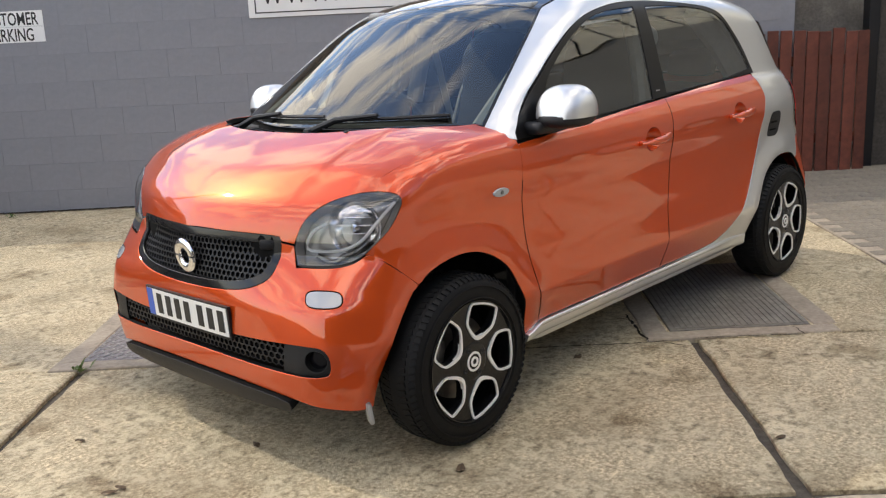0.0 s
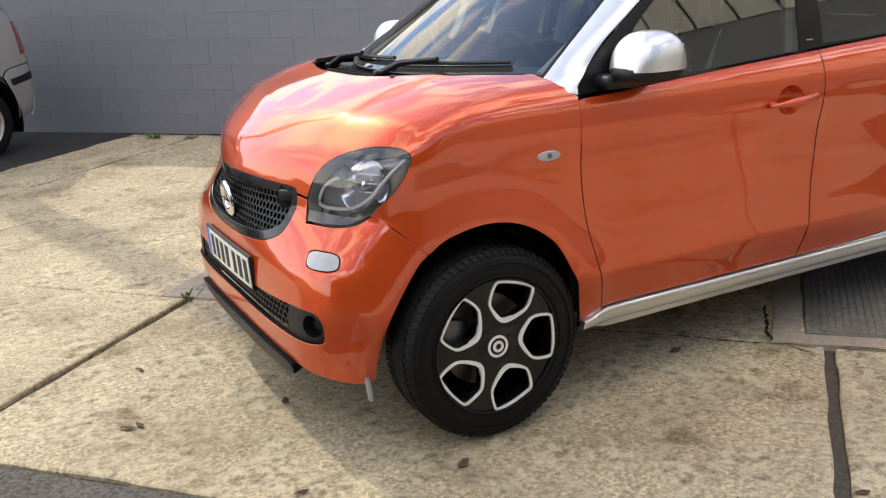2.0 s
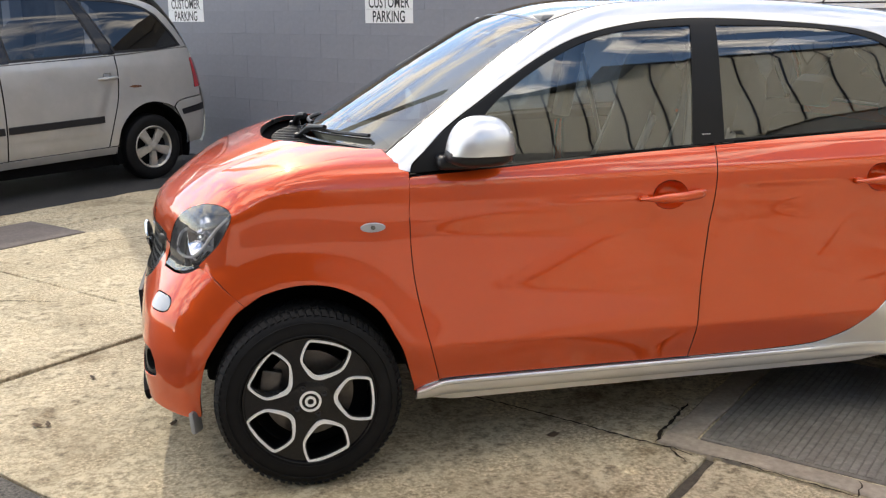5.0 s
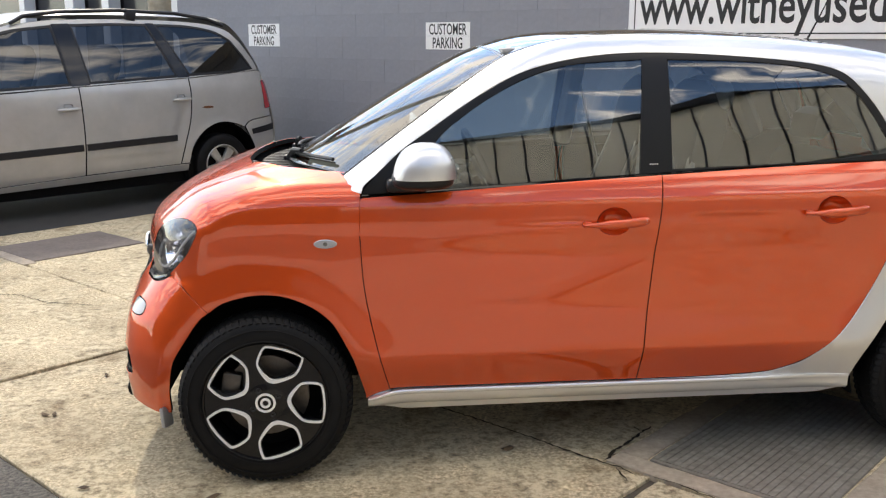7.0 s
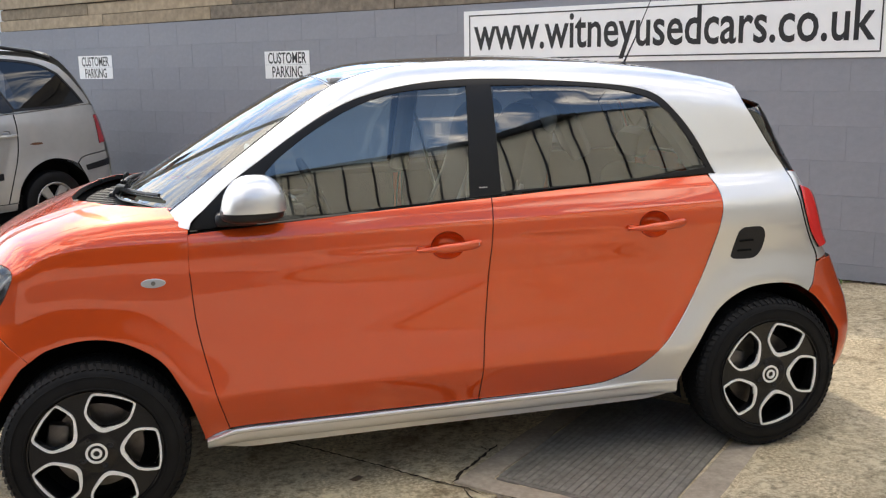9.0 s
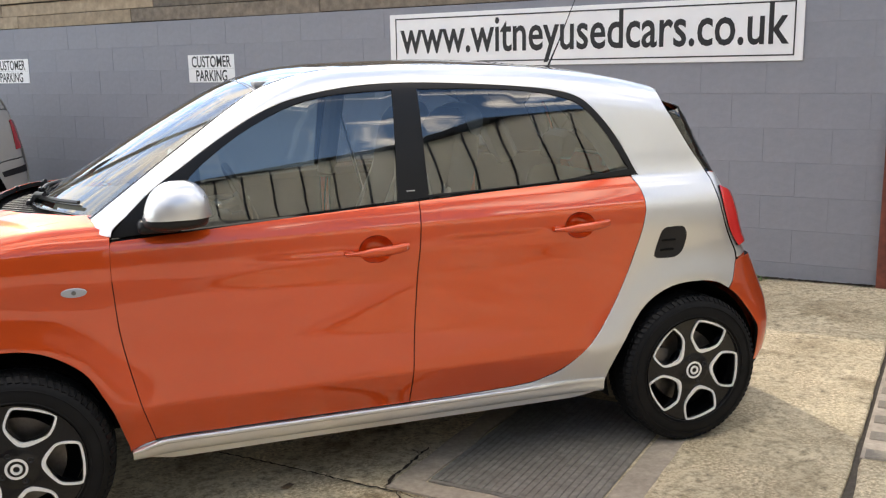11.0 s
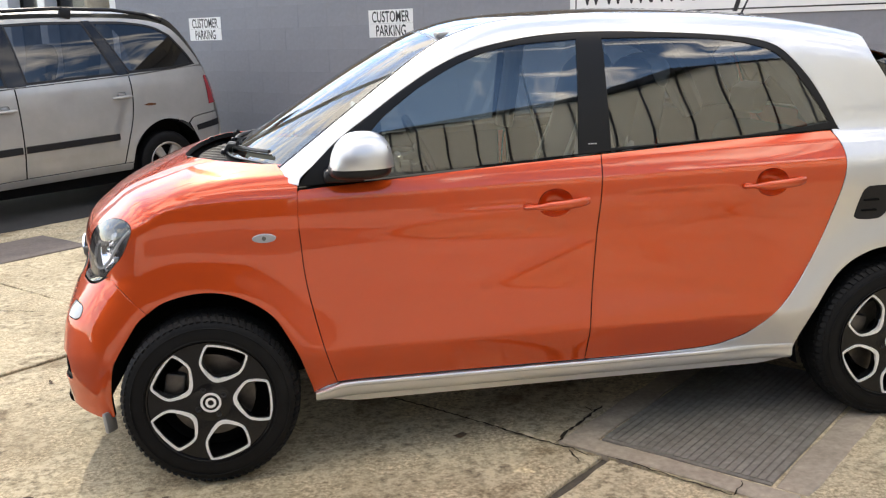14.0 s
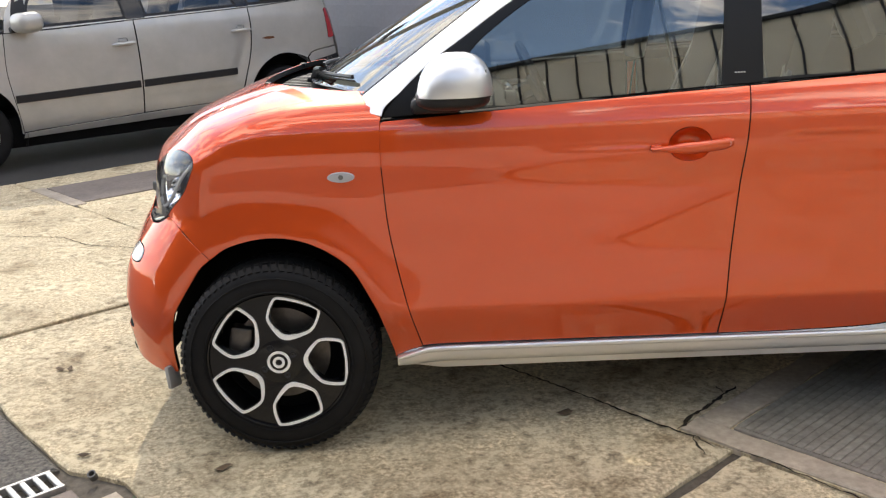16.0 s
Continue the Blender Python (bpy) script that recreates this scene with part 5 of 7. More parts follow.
# floor and inner doors
part("underbody", boxed((1.66, 1.16, 0.06), pose(1.25, 0, 0.240), 0.02), BLACK_MATT, car)
part("underbody", boxed((0.78, 0.78, 0.06), pose(0.05, 0, 0.245), 0.02), BLACK_MATT, car)
part("underbody", boxed((0.80, 0.92, 0.08), pose(2.48, 0, 0.235), 0.02), BLACK_MATT, car)
part("engine_bay", boxed((0.84, 0.90, 0.62), pose(-0.04, 0, 0.56), 0.10), BLACK_MATT, car)
part("luggage_floor", boxed((0.62, 0.92, 0.50), pose(2.50, 0, 0.52), 0.08), BLACK_MATT, car)
for s in (-1, 1):
    for x0, x1 in ((0.36, 1.335), (1.375, 2.10)):
        card = part("door_card", boxed((x1 - x0, 0.05, 0.70), pose((x0 + x1) / 2, s * 0.735, 0.665), 0.02), DASH, car, "black inner door panel")
        part("armrest", boxed(((x1 - x0) * 0.55, 0.07, 0.05), pose((x0 + x1) / 2 + 0.05, s * 0.695, 0.76), 0.018), DASH, card)
        part("pull", tube([((x0 + x1) / 2 - 0.16, s * 0.70, 0.93), ((x0 + x1) / 2, s * 0.685, 0.94), ((x0 + x1) / 2 + 0.12, s * 0.70, 0.92)], 0.012), TRIM_PALE, card)
    part("waist_trim", boxed((1.95, 0.05, 0.045), pose(1.30, s * 0.74, 1.022, 0, -2.6, 0), 0.012), DASH, car)
    part("inner_rear_panel", boxed((0.50, 0.04, 0.42), pose(2.40, s * 0.67, 0.87), 0.02), DASH, car)
    part("pillar_lining", tube([(1.36, s * 0.71, 1.03), (1.39, s * 0.665, 1.25), (1.41, s * 0.61, 1.44)], 0.045, 10), TRIM_PALE, car)
    part("rear_pillar_lining", tube([(2.33, s * 0.68, 1.06), (2.22, s * 0.625, 1.25), (2.08, s * 0.56, 1.42)], 0.07, 10), TRIM_PALE, car)
    part("screen_pillar_lining", tube([(0.33, s * 0.64, 1.05), (0.60, s * 0.60, 1.22), (0.90, s * 0.53, 1.42)], 0.025, 8), TRIM_PALE, car)
bm = boxed((1.22, 0.98, 0.03), pose(1.48, 0, 1.475), 0.012)
part("headlining", bm, TRIM_PALE, car, "pale grey headlining")

# cabin
dash = part("dashboard", boxed((0.46, 1.38, 0.34), pose(0.53, 0, 0.86, 0, 6, 0), 0.09, 5), DASH, car, "dark fabric dashboard with a rounded top")
part("dash_ledge", boxed((0.34, 1.16, 0.05), pose(0.30, 0, 1.015, 0, 4, 0), 0.02), DASH, dash)
part("instrument_hood", lathe([(0.0, -0.05), (0.10, -0.05), (0.115, -0.03), (0.115, 0.05), (0.0, 0.06)], 28), BLACK_PLASTIC, dash).matrix_basis = pose(0.66, 0.33, 1.03, 0, 0, 90)
for y in (-0.52, 0.52):
    part("air_vent", lathe([(0.0, -0.01), (0.038, -0.012), (0.05, 0.0), (0.05, 0.03)], 24), BLACK_PLASTIC, dash).matrix_basis = pose(0.745, y, 0.99, 0, 0, 90)
part("centre_screen", boxed((0.03, 0.20, 0.13), pose(0.765, 0, 0.94, 0, -10, 0), 0.012), BLACK_GLOSS, dash)
wheel_root = part("steering_wheel", tube([(0.18 * math.cos(q), 0.18 * math.sin(q), 0) for q in np.linspace(0, 2 * math.pi, 40, endpoint=False)], 0.016, 8, True), BLACK_PLASTIC, car, "black steering wheel with pale spokes")
wheel_root.matrix_basis = pose(0.90, 0.33, 0.955, 0, 66, 0)
part("boss", lathe([(0.0, 0.02), (0.05, 0.018), (0.062, 0.0), (0.05, -0.03)], 24, "Z"), BLACK_PLASTIC, wheel_root)
for a in (90, -90, 0):
    part("spoke", boxed((0.15, 0.032, 0.014), pose(0, 0, 0, 0, 0, a) @ pose(0.10, 0, 0), 0.005), TRIM_PALE, wheel_root)
part("column", tube([(0.62, 0.33, 0.86), (0.90, 0.33, 0.955)], 0.035), BLACK_PLASTIC, car)


def cushion(profile, width, name, mat, parent, label=""):
    """A padded shape: a side outline swept across with rounded ends."""
    bm = bmesh.new()
    rows = []
    ys = [-1, -0.94, -0.8, -0.5, 0, 0.5, 0.8, 0.94, 1]
    c = np.mean(profile, 0)
    pts = outline([np.array(list(profile) + [profile[0]])], 0.05)
    for y in ys:
        k = 1 - 0.22 * abs(y) ** 6
        rows.append([bm.verts.new((c[0] + (x - c[0]) * k, y * width / 2, c[1] + (z - c[1]) * k)) for x, z in pts])
    m = len(pts)
    for r0, r1 in zip(rows, rows[1:]):
        for i in range(m):
            bm.faces.new((r0[i], r0[(i + 1) % m], r1[(i + 1) % m], r1[i]))
    bm.faces.new(rows[0]), bm.faces.new(rows[-1])
    bmesh.ops.recalc_face_normals(bm, faces=bm.faces)
    return part(name, bm, mat, parent, label)


for y in (-0.34, 0.34):
    seat = cushion([(0.98, 0.50), (1.20, 0.52), (1.46, 0.47), (1.50, 0.36), (1.20, 0.34), (0.98, 0.38)], 0.48, "front_seat", SEAT_CLOTH, car, "dark front seat with pale bolster trim")
    seat.matrix_basis = pose(0, y, 0)
    cushion([(1.36, 0.50), (1.47, 0.44), (1.60, 0.75), (1.69, 1.06), (1.735, 1.28), (1.69, 1.36), (1.62, 1.33), (1.56, 1.08), (1.44, 0.75)], 0.45, "backrest", SEAT_CLOTH, seat)
    for s in (-1, 1):
        part("bolster_trim", tube([(1.36, s * 0.21, 0.55), (1.455, s * 0.225, 0.78), (1.575, s * 0.215, 1.05), (1.635, s * 0.13, 1.27), (1.665, s * 0.05, 1.345)], 0.018, 8), SEAT_PALE, seat, "pale seat bolster edge")
# pale solid ovals stand in for light showing through the headrest loops
for y in (-0.34, 0.34):
    bm = bmesh.new()
    bmesh.ops.create_uvsphere(bm, u_segments=28, v_segments=16, radius=1)
    for v in bm.verts:
        c = v.co
        c.x, c.y, c.z = 1.698 + 0.056 * c.x + 0.012 * c.z, y + 0.236 * math.copysign(abs(c.y) ** 0.6, c.y), 1.300 + 0.082 * c.z
    part("seat_shell", bm, SEAT_PALE, car, "pale solid oval for light seen through the headrest loop")
bench = cushion([(1.93, 0.55), (2.15, 0.56), (2.36, 0.52), (2.38, 0.42), (1.95, 0.42)], 1.20, "rear_seat", SEAT_CLOTH, car, "dark rear bench")
cushion([(2.27, 0.55), (2.37, 0.50), (2.46, 0.80), (2.50, 1.02), (2.44, 1.04), (2.36, 0.80)], 1.18, "backrest", SEAT_CLOTH, bench)
for y in (-0.33, 0.33):
    h = cushion([(2.42, 1.07), (2.49, 1.06), (2.53, 1.18), (2.48, 1.21), (2.44, 1.18)], 0.25, "head_restraint", SEAT_CLOTH, bench)
    h.matrix_basis = pose(0, y, 0)
for y in (-0.62, 0.62):
    part("seat_belt", boxed((0.004, 0.045, 0.62), pose(1.50, y * 0.97, 1.02, 0, -14, 0)), SEAT_PALE, car, "pale seat belt")
part("mirror_inside", boxed((0.03, 0.22, 0.06), pose(0.80, 0.0, 1.40, 0, -15, 0), 0.012), BLACK_PLASTIC, car)

# scuttle, wipers
bm = bmesh.new()
a_row, b_row = [], []
for y in np.linspace(-0.64, 0.64, 25):
    xe = -0.097 + 0.30 * y**2 + 0.75 * y**4
    zb = BONNET(xe) - crown(xe, y)
    xg = meet(cabin, [(-0.6, y, 1.066)], (1, 0, 0), far=2.0)[0][0] + 0.012
    a_row.append([bm.verts.new((xe - 0.03, y, zb - 0.03)), bm.verts.new((xe + 0.01, y, zb - 0.055)), bm.verts.new(((xe + xg) / 2, y, (zb + 1.0) / 2 - 0.02)), bm.verts.new((xg, y, 1.056))])
for r0, r1 in zip(a_row, a_row[1:]):
    for k in range(3):
        bm.faces.new((r0[k], r0[k + 1], r1[k + 1], r1[k]))
bmesh.ops.recalc_face_normals(bm, faces=bm.faces)
scuttle = part("scuttle", bm, BLACK_MATT, car, "black plastic scuttle below the windscreen")
for y in np.linspace(-0.42, 0.42, 15):
    xe = -0.06 + 0.45 * y * y
    part("scuttle_rib", boxed((0.11, 0.012, 0.02), pose(xe + 0.06, y, 1.035), 0.004), BLACK_PLASTIC, scuttle)


def on_screen(y, z, off):
    p = meet(cabin, [(-0.6, y, z)], (1, 0, 0), far=2.4)
    return Vector(p[0] + normals(cabin, p)[0] * off)


for piv, mid, end in (((0.055, -0.02), (-0.33, 1.084), (-0.575, 1.092)), ((0.06, 0.46), (0.20, 1.082), (-0.06, 1.095))):
    p0 = Vector((piv[0], piv[1], 1.050))
    p1, p2 = on_screen(mid[0], mid[1], 0.035), on_screen(end[0], end[1], 0.016)
    wiper = part("wiper", tube([p0, p0.lerp(p1, 0.4) + Vector((0, 0, 0.02)), p1], [0.016, 0.012, 0.008], 8), BLACK_PLASTIC, car, "black windscreen wiper at rest")
    part("pivot_cap", boxed((0.05, 0.04, 0.03), Matrix.Translation(p0), 0.012), BLACK_PLASTIC, wiper)
    n = 9
    blade0 = p1 + (p1 - p2) * 0.9
    pts = [on_screen(blade0.y + (p2.y - blade0.y) * k / n, 1.080 + 0.012 * k / n, 0.016) for k in range(n + 1)]
    part("blade", tube(pts, 0.007, 6), BLACK_PLASTIC, wiper)
    part("squeegee", tube([q - Vector((-0.006, 0, 0.012)) for q in pts], 0.003, 5), RUBBER, wiper)
for x, y in ((-0.03, -0.36), (-0.02, 0.38)):
    part("washer_jet", boxed((0.022, 0.018, 0.012), pose(x - 0.02, y, float(BONNET(x - 0.02)) - float(crown(x - 0.02, y)) + 0.004), 0.004), BLACK_PLASTIC, car)

# door mirrors
for s in (-1, 1):
    def shell(z0, z1, x0, x1, y0, y1, top):
        bm = bmesh.new()
        bmesh.ops.create_uvsphere(bm, u_segments=28, v_segments=18, radius=1)
        for v in bm.verts:
            c = v.co
            f = lambda t, e: math.copysign(abs(t) ** e, t)
            c.x, c.y, c.z = f(c.x, 0.74), f(c.y, 0.74), f(c.z, 0.85 if top else 0.70)
            z = z0 + (z1 - z0) * (c.z + 1) / 2
            lean = 0.20 * (z - z0)
            c.x = (x0 + x1) / 2 + c.x * (x1 - x0) / 2 * (1 - (0.20 * (c.z + 1) / 2 if top else 0)) + (lean * 0.3 if top else 0)
            c.y = s * ((y0 + y1) / 2 + c.y * (y1 - y0) / 2)
            c.z = z
        bmesh.ops.recalc_face_normals(bm, faces=bm.faces)
        return bm
    base = part("mirror_housing", shell(1.034, 1.104, 0.446, 0.652, 0.782, 0.972, False), BLACK_PLASTIC, car, "black lower mirror housing")
    b = shell(0.985, 1.188, 0.436, 0.662, 0.775, 0.980, True)
    bmesh.ops.bisect_plane(b, geom=b.verts[:] + b.edges[:] + b.faces[:], plane_co=(0, 0, 1.074), plane_no=(0, 0, -1), clear_outer=True)
    bmesh.ops.scale(b, vec=(1.03, 1.01, 1.0), verts=b.verts, space=Matrix.Translation((-0.552, -s * 0.88, 0)))
    part("mirror_cap", b, SILVER, base, "silver mirror cap")
    part("mirror_glass", boxed((0.004, 0.12, 0.07), pose(0.638, s * 0.88, 1.110), 0.001), CHROME, base)
    part("mirror_foot", boxed((0.14, 0.12, 0.045), pose(0.50, s * 0.79, 1.040), 0.018, 3), BLACK_PLASTIC, base)

# door handles with their bowls
def bowl(c, s):
    bm = bmesh.new()
    rows = []
    for r in (1.0, 0.93, 0.75, 0.5, 0.25):
        ring = []
        for q in np.linspace(0, 2 * math.pi, 40, endpoint=False):
            x, z = c[0] + 0.060 * r * math.cos(q), c[1] + 0.048 * r * math.sin(q)
            y = -float(half_width(np.array(x), np.array(z))) + 0.048 * (1 - r**3) + 0.001
            ring.append(bm.verts.new((x, y if s < 0 else -y, z)))
        rows.append(ring)
    for r0, r1 in zip(rows, rows[1:]):
        for i in range(40):
            bm.faces.new((r0[i], r0[(i + 1) % 40], r1[(i + 1) % 40], r1[i]))
    bm.faces.new(rows[-1])
    bmesh.ops.recalc_face_normals(bm, faces=bm.faces)
    return bm


for c, owners, key in ((CUPS[0], front_doors, True), (CUPS[1], rear_doors, False)):
    for s, owner in zip((-1, 1), owners):
        part("handle_bowl", bowl(c, s), ORANGE, owner)
        y = -float(half_width(np.array(c[0]), np.array(c[1])))
        bm = bmesh.new()
        rows = []
        for t in np.linspace(0, 1, 22):
            x = c[0] - 0.116 + 0.232 * t
            h = 0.016 * min(1.0, (0.22 + 1.9 * t)) * (1 - max(0, t - 0.93) * 5)
            h = max(h, 0.004)
            yy = y - 0.012 - 0.020 * math.sin(math.pi * min(1, max(0, t))) ** 0.6
            zz = c[1] - 0.006 + 0.010 * t - 0.004 * math.sin(math.pi * t)
            rows.append([bm.verts.new((x, (yy + 0.010 * math.cos(q)) * (1 if s < 0 else -1), zz + h * math.sin(q))) for q in np.linspace(0, 2 * math.pi, 12, endpoint=False)])
        for r0, r1 in zip(rows, rows[1:]):
            for i in range(12):
                bm.faces.new((r0[i], r0[(i + 1) % 12], r1[(i + 1) % 12], r1[i]))
        bm.faces.new(rows[0]), bm.faces.new(rows[-1])
        bmesh.ops.recalc_face_normals(bm, faces=bm.faces)
        h = part("door_handle", bm, ORANGE, owner, "orange pull handle")
        for x in (c[0] - 0.098, c[0] + 0.098):
            part("handle_foot", boxed((0.032, 0.03, 0.022), pose(x, (y - 0.006) * (1 if s < 0 else -1), c[1] + (0.002 if x > c[0] else -0.006)), 0.008), ORANGE, h)
        if key and s < 0:
            part("key_lock", lathe([(0.0, -0.002), (0.008, -0.002), (0.009, 0.004)], 16), CHROME, h).matrix_basis = pose(c[0] + 0.098, y - 0.026, c[1] + 0.003)

# side repeaters, badge on the pillar, air intake, aerial
for s in (-1, 1):
    el = np.array([(0.221 + 0.040 * math.cos(q), 0.848 + 0.016 * math.sin(q)) for q in np.linspace(0, 2 * math.pi, 32, endpoint=False)])
    rep = part("side_repeater", skin("side_repeater", low_body, from_side, side_ray, el, grid=0.02, lift=0.007, depth=0.01, mirror=s > 0, black=False), WHITE_LENS, car, "oval white side repeater lamp")
    p = part("bulb", lathe([(0, -0.004), (0.007, -0.003), (0.008, 0.003)], 14), DARK_STEEL, rep)
    p.matrix_basis = pose(0.221, s * (float(half_width(np.array(0.221), np.array(0.848))) + 0.007), 0.848, 0, 0, 0 if s < 0 else 180)
    ve = outline([np.array([(2.373, 0.889), (2.425, 0.890), (2.452, 0.884), (2.467, 0.850), (2.455, 0.795), (2.425, 0.768), (2.385, 0.764), (2.335, 0.768), (2.322, 0.778), (2.337, 0.835), (2.352, 0.876), (2.373, 0.889)])])
    vent = part("air_intake", skin("air_intake", low_body, from_side, side_ray, ve, grid=0.02, lift=0.003, depth=0.01, mirror=s > 0), BLACK_PLASTIC, car, "black slatted air intake in the rear quarter")
    for k in range(2):
        zz = 0.800 + 0.038 * k
        b = part("slat", boxed((0.060, 0.012, 0.006), pose(2.378 + 0.005 * k, s * (float(half_width(np.array(2.38), np.array(zz))) + 0.004), zz, 20 * -s, 0, 0), 0.002, 1), BLACK_MATT, vent)
    for k in range(4):
        b = part("pillar_mark", boxed((0.0055, 0.0015, 0.009), pose(1.352 + 0.008 * k, s * (float(half_width(np.array(1.36), np.array(1.09))) + 0.0008), 1.088, s * -14, 0, 0)), PLATE_WHITE, car)
aerial = part("aerial", lathe([(0.0, 0.022), (0.012, 0.020), (0.024, 0.006), (0.034, -0.004)], 20, "Z"), BLACK_PLASTIC, car, "black roof aerial with a slanted whip")
aerial.matrix_basis = pose(2.262, 0, float(ROOF(2.262)) + 0.001)
part("whip", tube([(0, 0, 0.01), (0.055, 0, 0.12), (0.150, 0, 0.33)], [0.005, 0.003, 0.0018], 8), BLACK_PLASTIC, aerial)
sp = outline([np.array([(2.40, -0.51), (2.43, -0.31), (2.44, 0), (2.43, 0.31), (2.40, 0.51)]), np.array([(2.40, 0.51), (2.530, 0.495)]), np.array([(2.530, 0.495), (2.60, 0.27), (2.62, 0), (2.60, -0.27), (2.530, -0.495)]), np.array([(2.530, -0.495), (2.40, -0.51)])])
bm = bmesh.new()
v, f, lp = fill(inset(sp, 0.003)[0], [], 0.05)
up = [bm.verts.new((x, y, float(ROOF(x)) - 0.10 * y * y - 0.006 + 0.002 * (x > 2.42))) for x, y in v]
dn = [bm.verts.new((x, y, float(ROOF(x)) - 0.10 * y * y - 0.012 - 0.40 * max(0, 2.58 - x - 0.1 * y * y))) for x, y in v]
for t in f:
    bm.faces.new([up[i] for i in t]), bm.faces.new([dn[i] for i in t[::-1]])
for i, j in zip(lp[0], lp[0][1:] + lp[0][:1]):
    bm.faces.new((up[i], up[j], dn[j], dn[i]))
bmesh.ops.recalc_face_normals(bm, faces=bm.faces)
part("roof_spoiler", bm, SILVER, car, "silver roof spoiler")

# nose: grille with honeycomb, badge, lamps, number plate, lower opening and lip
def mirrored(pts):
    return [np.array(p) for p in pts] + [np.array(flip_u(p)) for p in pts[::-1]]


def honeycomb(area_outline, pitch, lift, wall_w):
    """Hexagonal cells in one sheet, laid on the nose."""
    verts, faces = [], []
    lo, hi = area_outline.min(0), area_outline.max(0)
    row = 0
    v = lo[1]
    uv, quads = [], []
    while v < hi[1] + pitch:
        u = lo[0] + (pitch / 2 if row % 2 else 0)
        while u < hi[0] + pitch:
            if within(np.array([(u, v)]), area_outline)[0]:
                base = len(uv)
                for r in (pitch / 1.732 * 1.01, pitch / 1.732 - wall_w):
                    uv += [(u + r * math.sin(math.pi / 3 * k), v + r * math.cos(math.pi / 3 * k)) for k in range(6)]
                quads += [(base + k, base + (k + 1) % 6, base + 6 + (k + 1) % 6, base + 6 + k) for k in range(6)]
            u += pitch
        v += pitch * 0.866
        row += 1
    p = laid(low_body, nose_ray, uv)
    n = normals(low_body, p)
    for d in (lift, lift - 0.010):
        verts += [tuple(q) for q in p + n * d]
    m = len(uv)
    faces = [tuple(q) for q in quads] + [(a + 0, b + 0, b + m, a + m) for _, _, b, a in quads]
    me = bpy.data.meshes.new("honeycomb")
    me.from_pydata(verts, [], faces)
    return me


g_out = outline(mirrored([GRILLE[::1], GRILLE_TOP]))
g_in = inset(g_out, 0.030)[0]
grille = part("grille", skin("grille", low_body, from_nose, nose_ray, g_out, holes=(g_in,), grid=0.03, lift=-0.002, depth=0.03), BLACK_GLOSS, car, "black honeycomb grille in a glossy frame")
part("grille_back", skin("grille_back", low_body, from_nose, nose_ray, inset(g_out, 0.015)[0], grid=0.04, lift=-0.045, depth=0.005), BLACK_MATT, grille)
part("honeycomb", honeycomb(inset(g_out, 0.024)[0], 0.0225, -0.012, 0.0032), BLACK_PLASTIC, grille)
part("camera_block", boxed((0.04, 0.07, 0.035), pose(-0.435, -0.375, 0.752, 0, 0, 38), 0.008), BLACK_PLASTIC, grille)
h_out = hole
part("lower_grille_back", skin("lower_grille_back", low_body, from_nose, nose_ray, h_out, grid=0.05, lift=-0.05, depth=0.005, gap=-0.01), BLACK_MATT, bumper)
part("lower_honeycomb", honeycomb(np.array([(u, v) for u, v in inset(h_out, 0.006)[0]]) * np.array([0.80, 1]), 0.024, -0.016, 0.0034), BLACK_PLASTIC, bumper, "black honeycomb lower grille")
FOG_RING = np.array([(0.562 + 0.032 * math.cos(q), 0.409 + 0.037 * math.sin(q)) for q in np.linspace(0, 2 * math.pi, 32, endpoint=False)])
FOG_AREA = outline([np.array([(0.465, 0.456), (0.53, 0.460)]), np.array(HOLE_END), np.array([(0.565, 0.358), (0.455, 0.358)]), np.array([(0.455, 0.358), (0.465, 0.456)])])
for side in (False, True):
    fog = part("fog_surround", skin("fog_surround", low_body, from_nose, nose_ray, FOG_AREA, holes=(FOG_RING,), grid=0.03, lift=-0.010, depth=0.03, mirror=side, gap=0.001), BLACK_PLASTIC, bumper, "black fog lamp recess")
    part("fog_recess", skin("fog_recess", low_body, from_nose, nose_ray, FOG_RING, grid=0.02, lift=-0.035, depth=0.004, mirror=side, gap=-0.003), BLACK_GLOSS, fog)
    part("day_lamp", skin("day_lamp", low_body, from_nose, nose_ray, DRL, grid=0.015, lift=0.001, depth=0.01, mirror=side, gap=0.003, bulge=0.006), WHITE_LENS, bumper, "frosted white day-running lamp")
LIP = [[(0.0, 0.282), (0.20, 0.281), (0.40, 0.274), (0.48, 0.262)], [(0.48, 0.262), (0.48, 0.232), (0.40, 0.222), (0.0, 0.216)]]
part("front_lip", skin("front_lip", low_body, from_nose, nose_ray, outline(mirrored(LIP)), grid=0.03, lift=0.016, depth=0.045), BLACK_PLASTIC, car, "black front lip under the bumper")
for s in (-1, 1):
    part("air_deflector", boxed((0.018, 0.050, 0.075), pose(-0.366, s * 0.722, 0.212, 0, -6, s * 30), 0.007), GREY_AND_RECESS_SHADE, car, "small pale grey air deflector ahead of the wheel")
badge = part("badge", tube([(0.0, 0.044 * math.cos(q), 0.046 * math.sin(q)) for q in np.linspace(0, 2 * math.pi, 40, endpoint=False)], 0.019, 12, True), CHROME, grille, "chrome ring badge")
badge.matrix_basis = pose(-0.536, 0, 0.686, 0, -6, 0) @ Matrix.Diagonal((0.55, 1, 1, 1))
PLATE_FLAT = 0.12  # how much of the bumper's curve the plate keeps


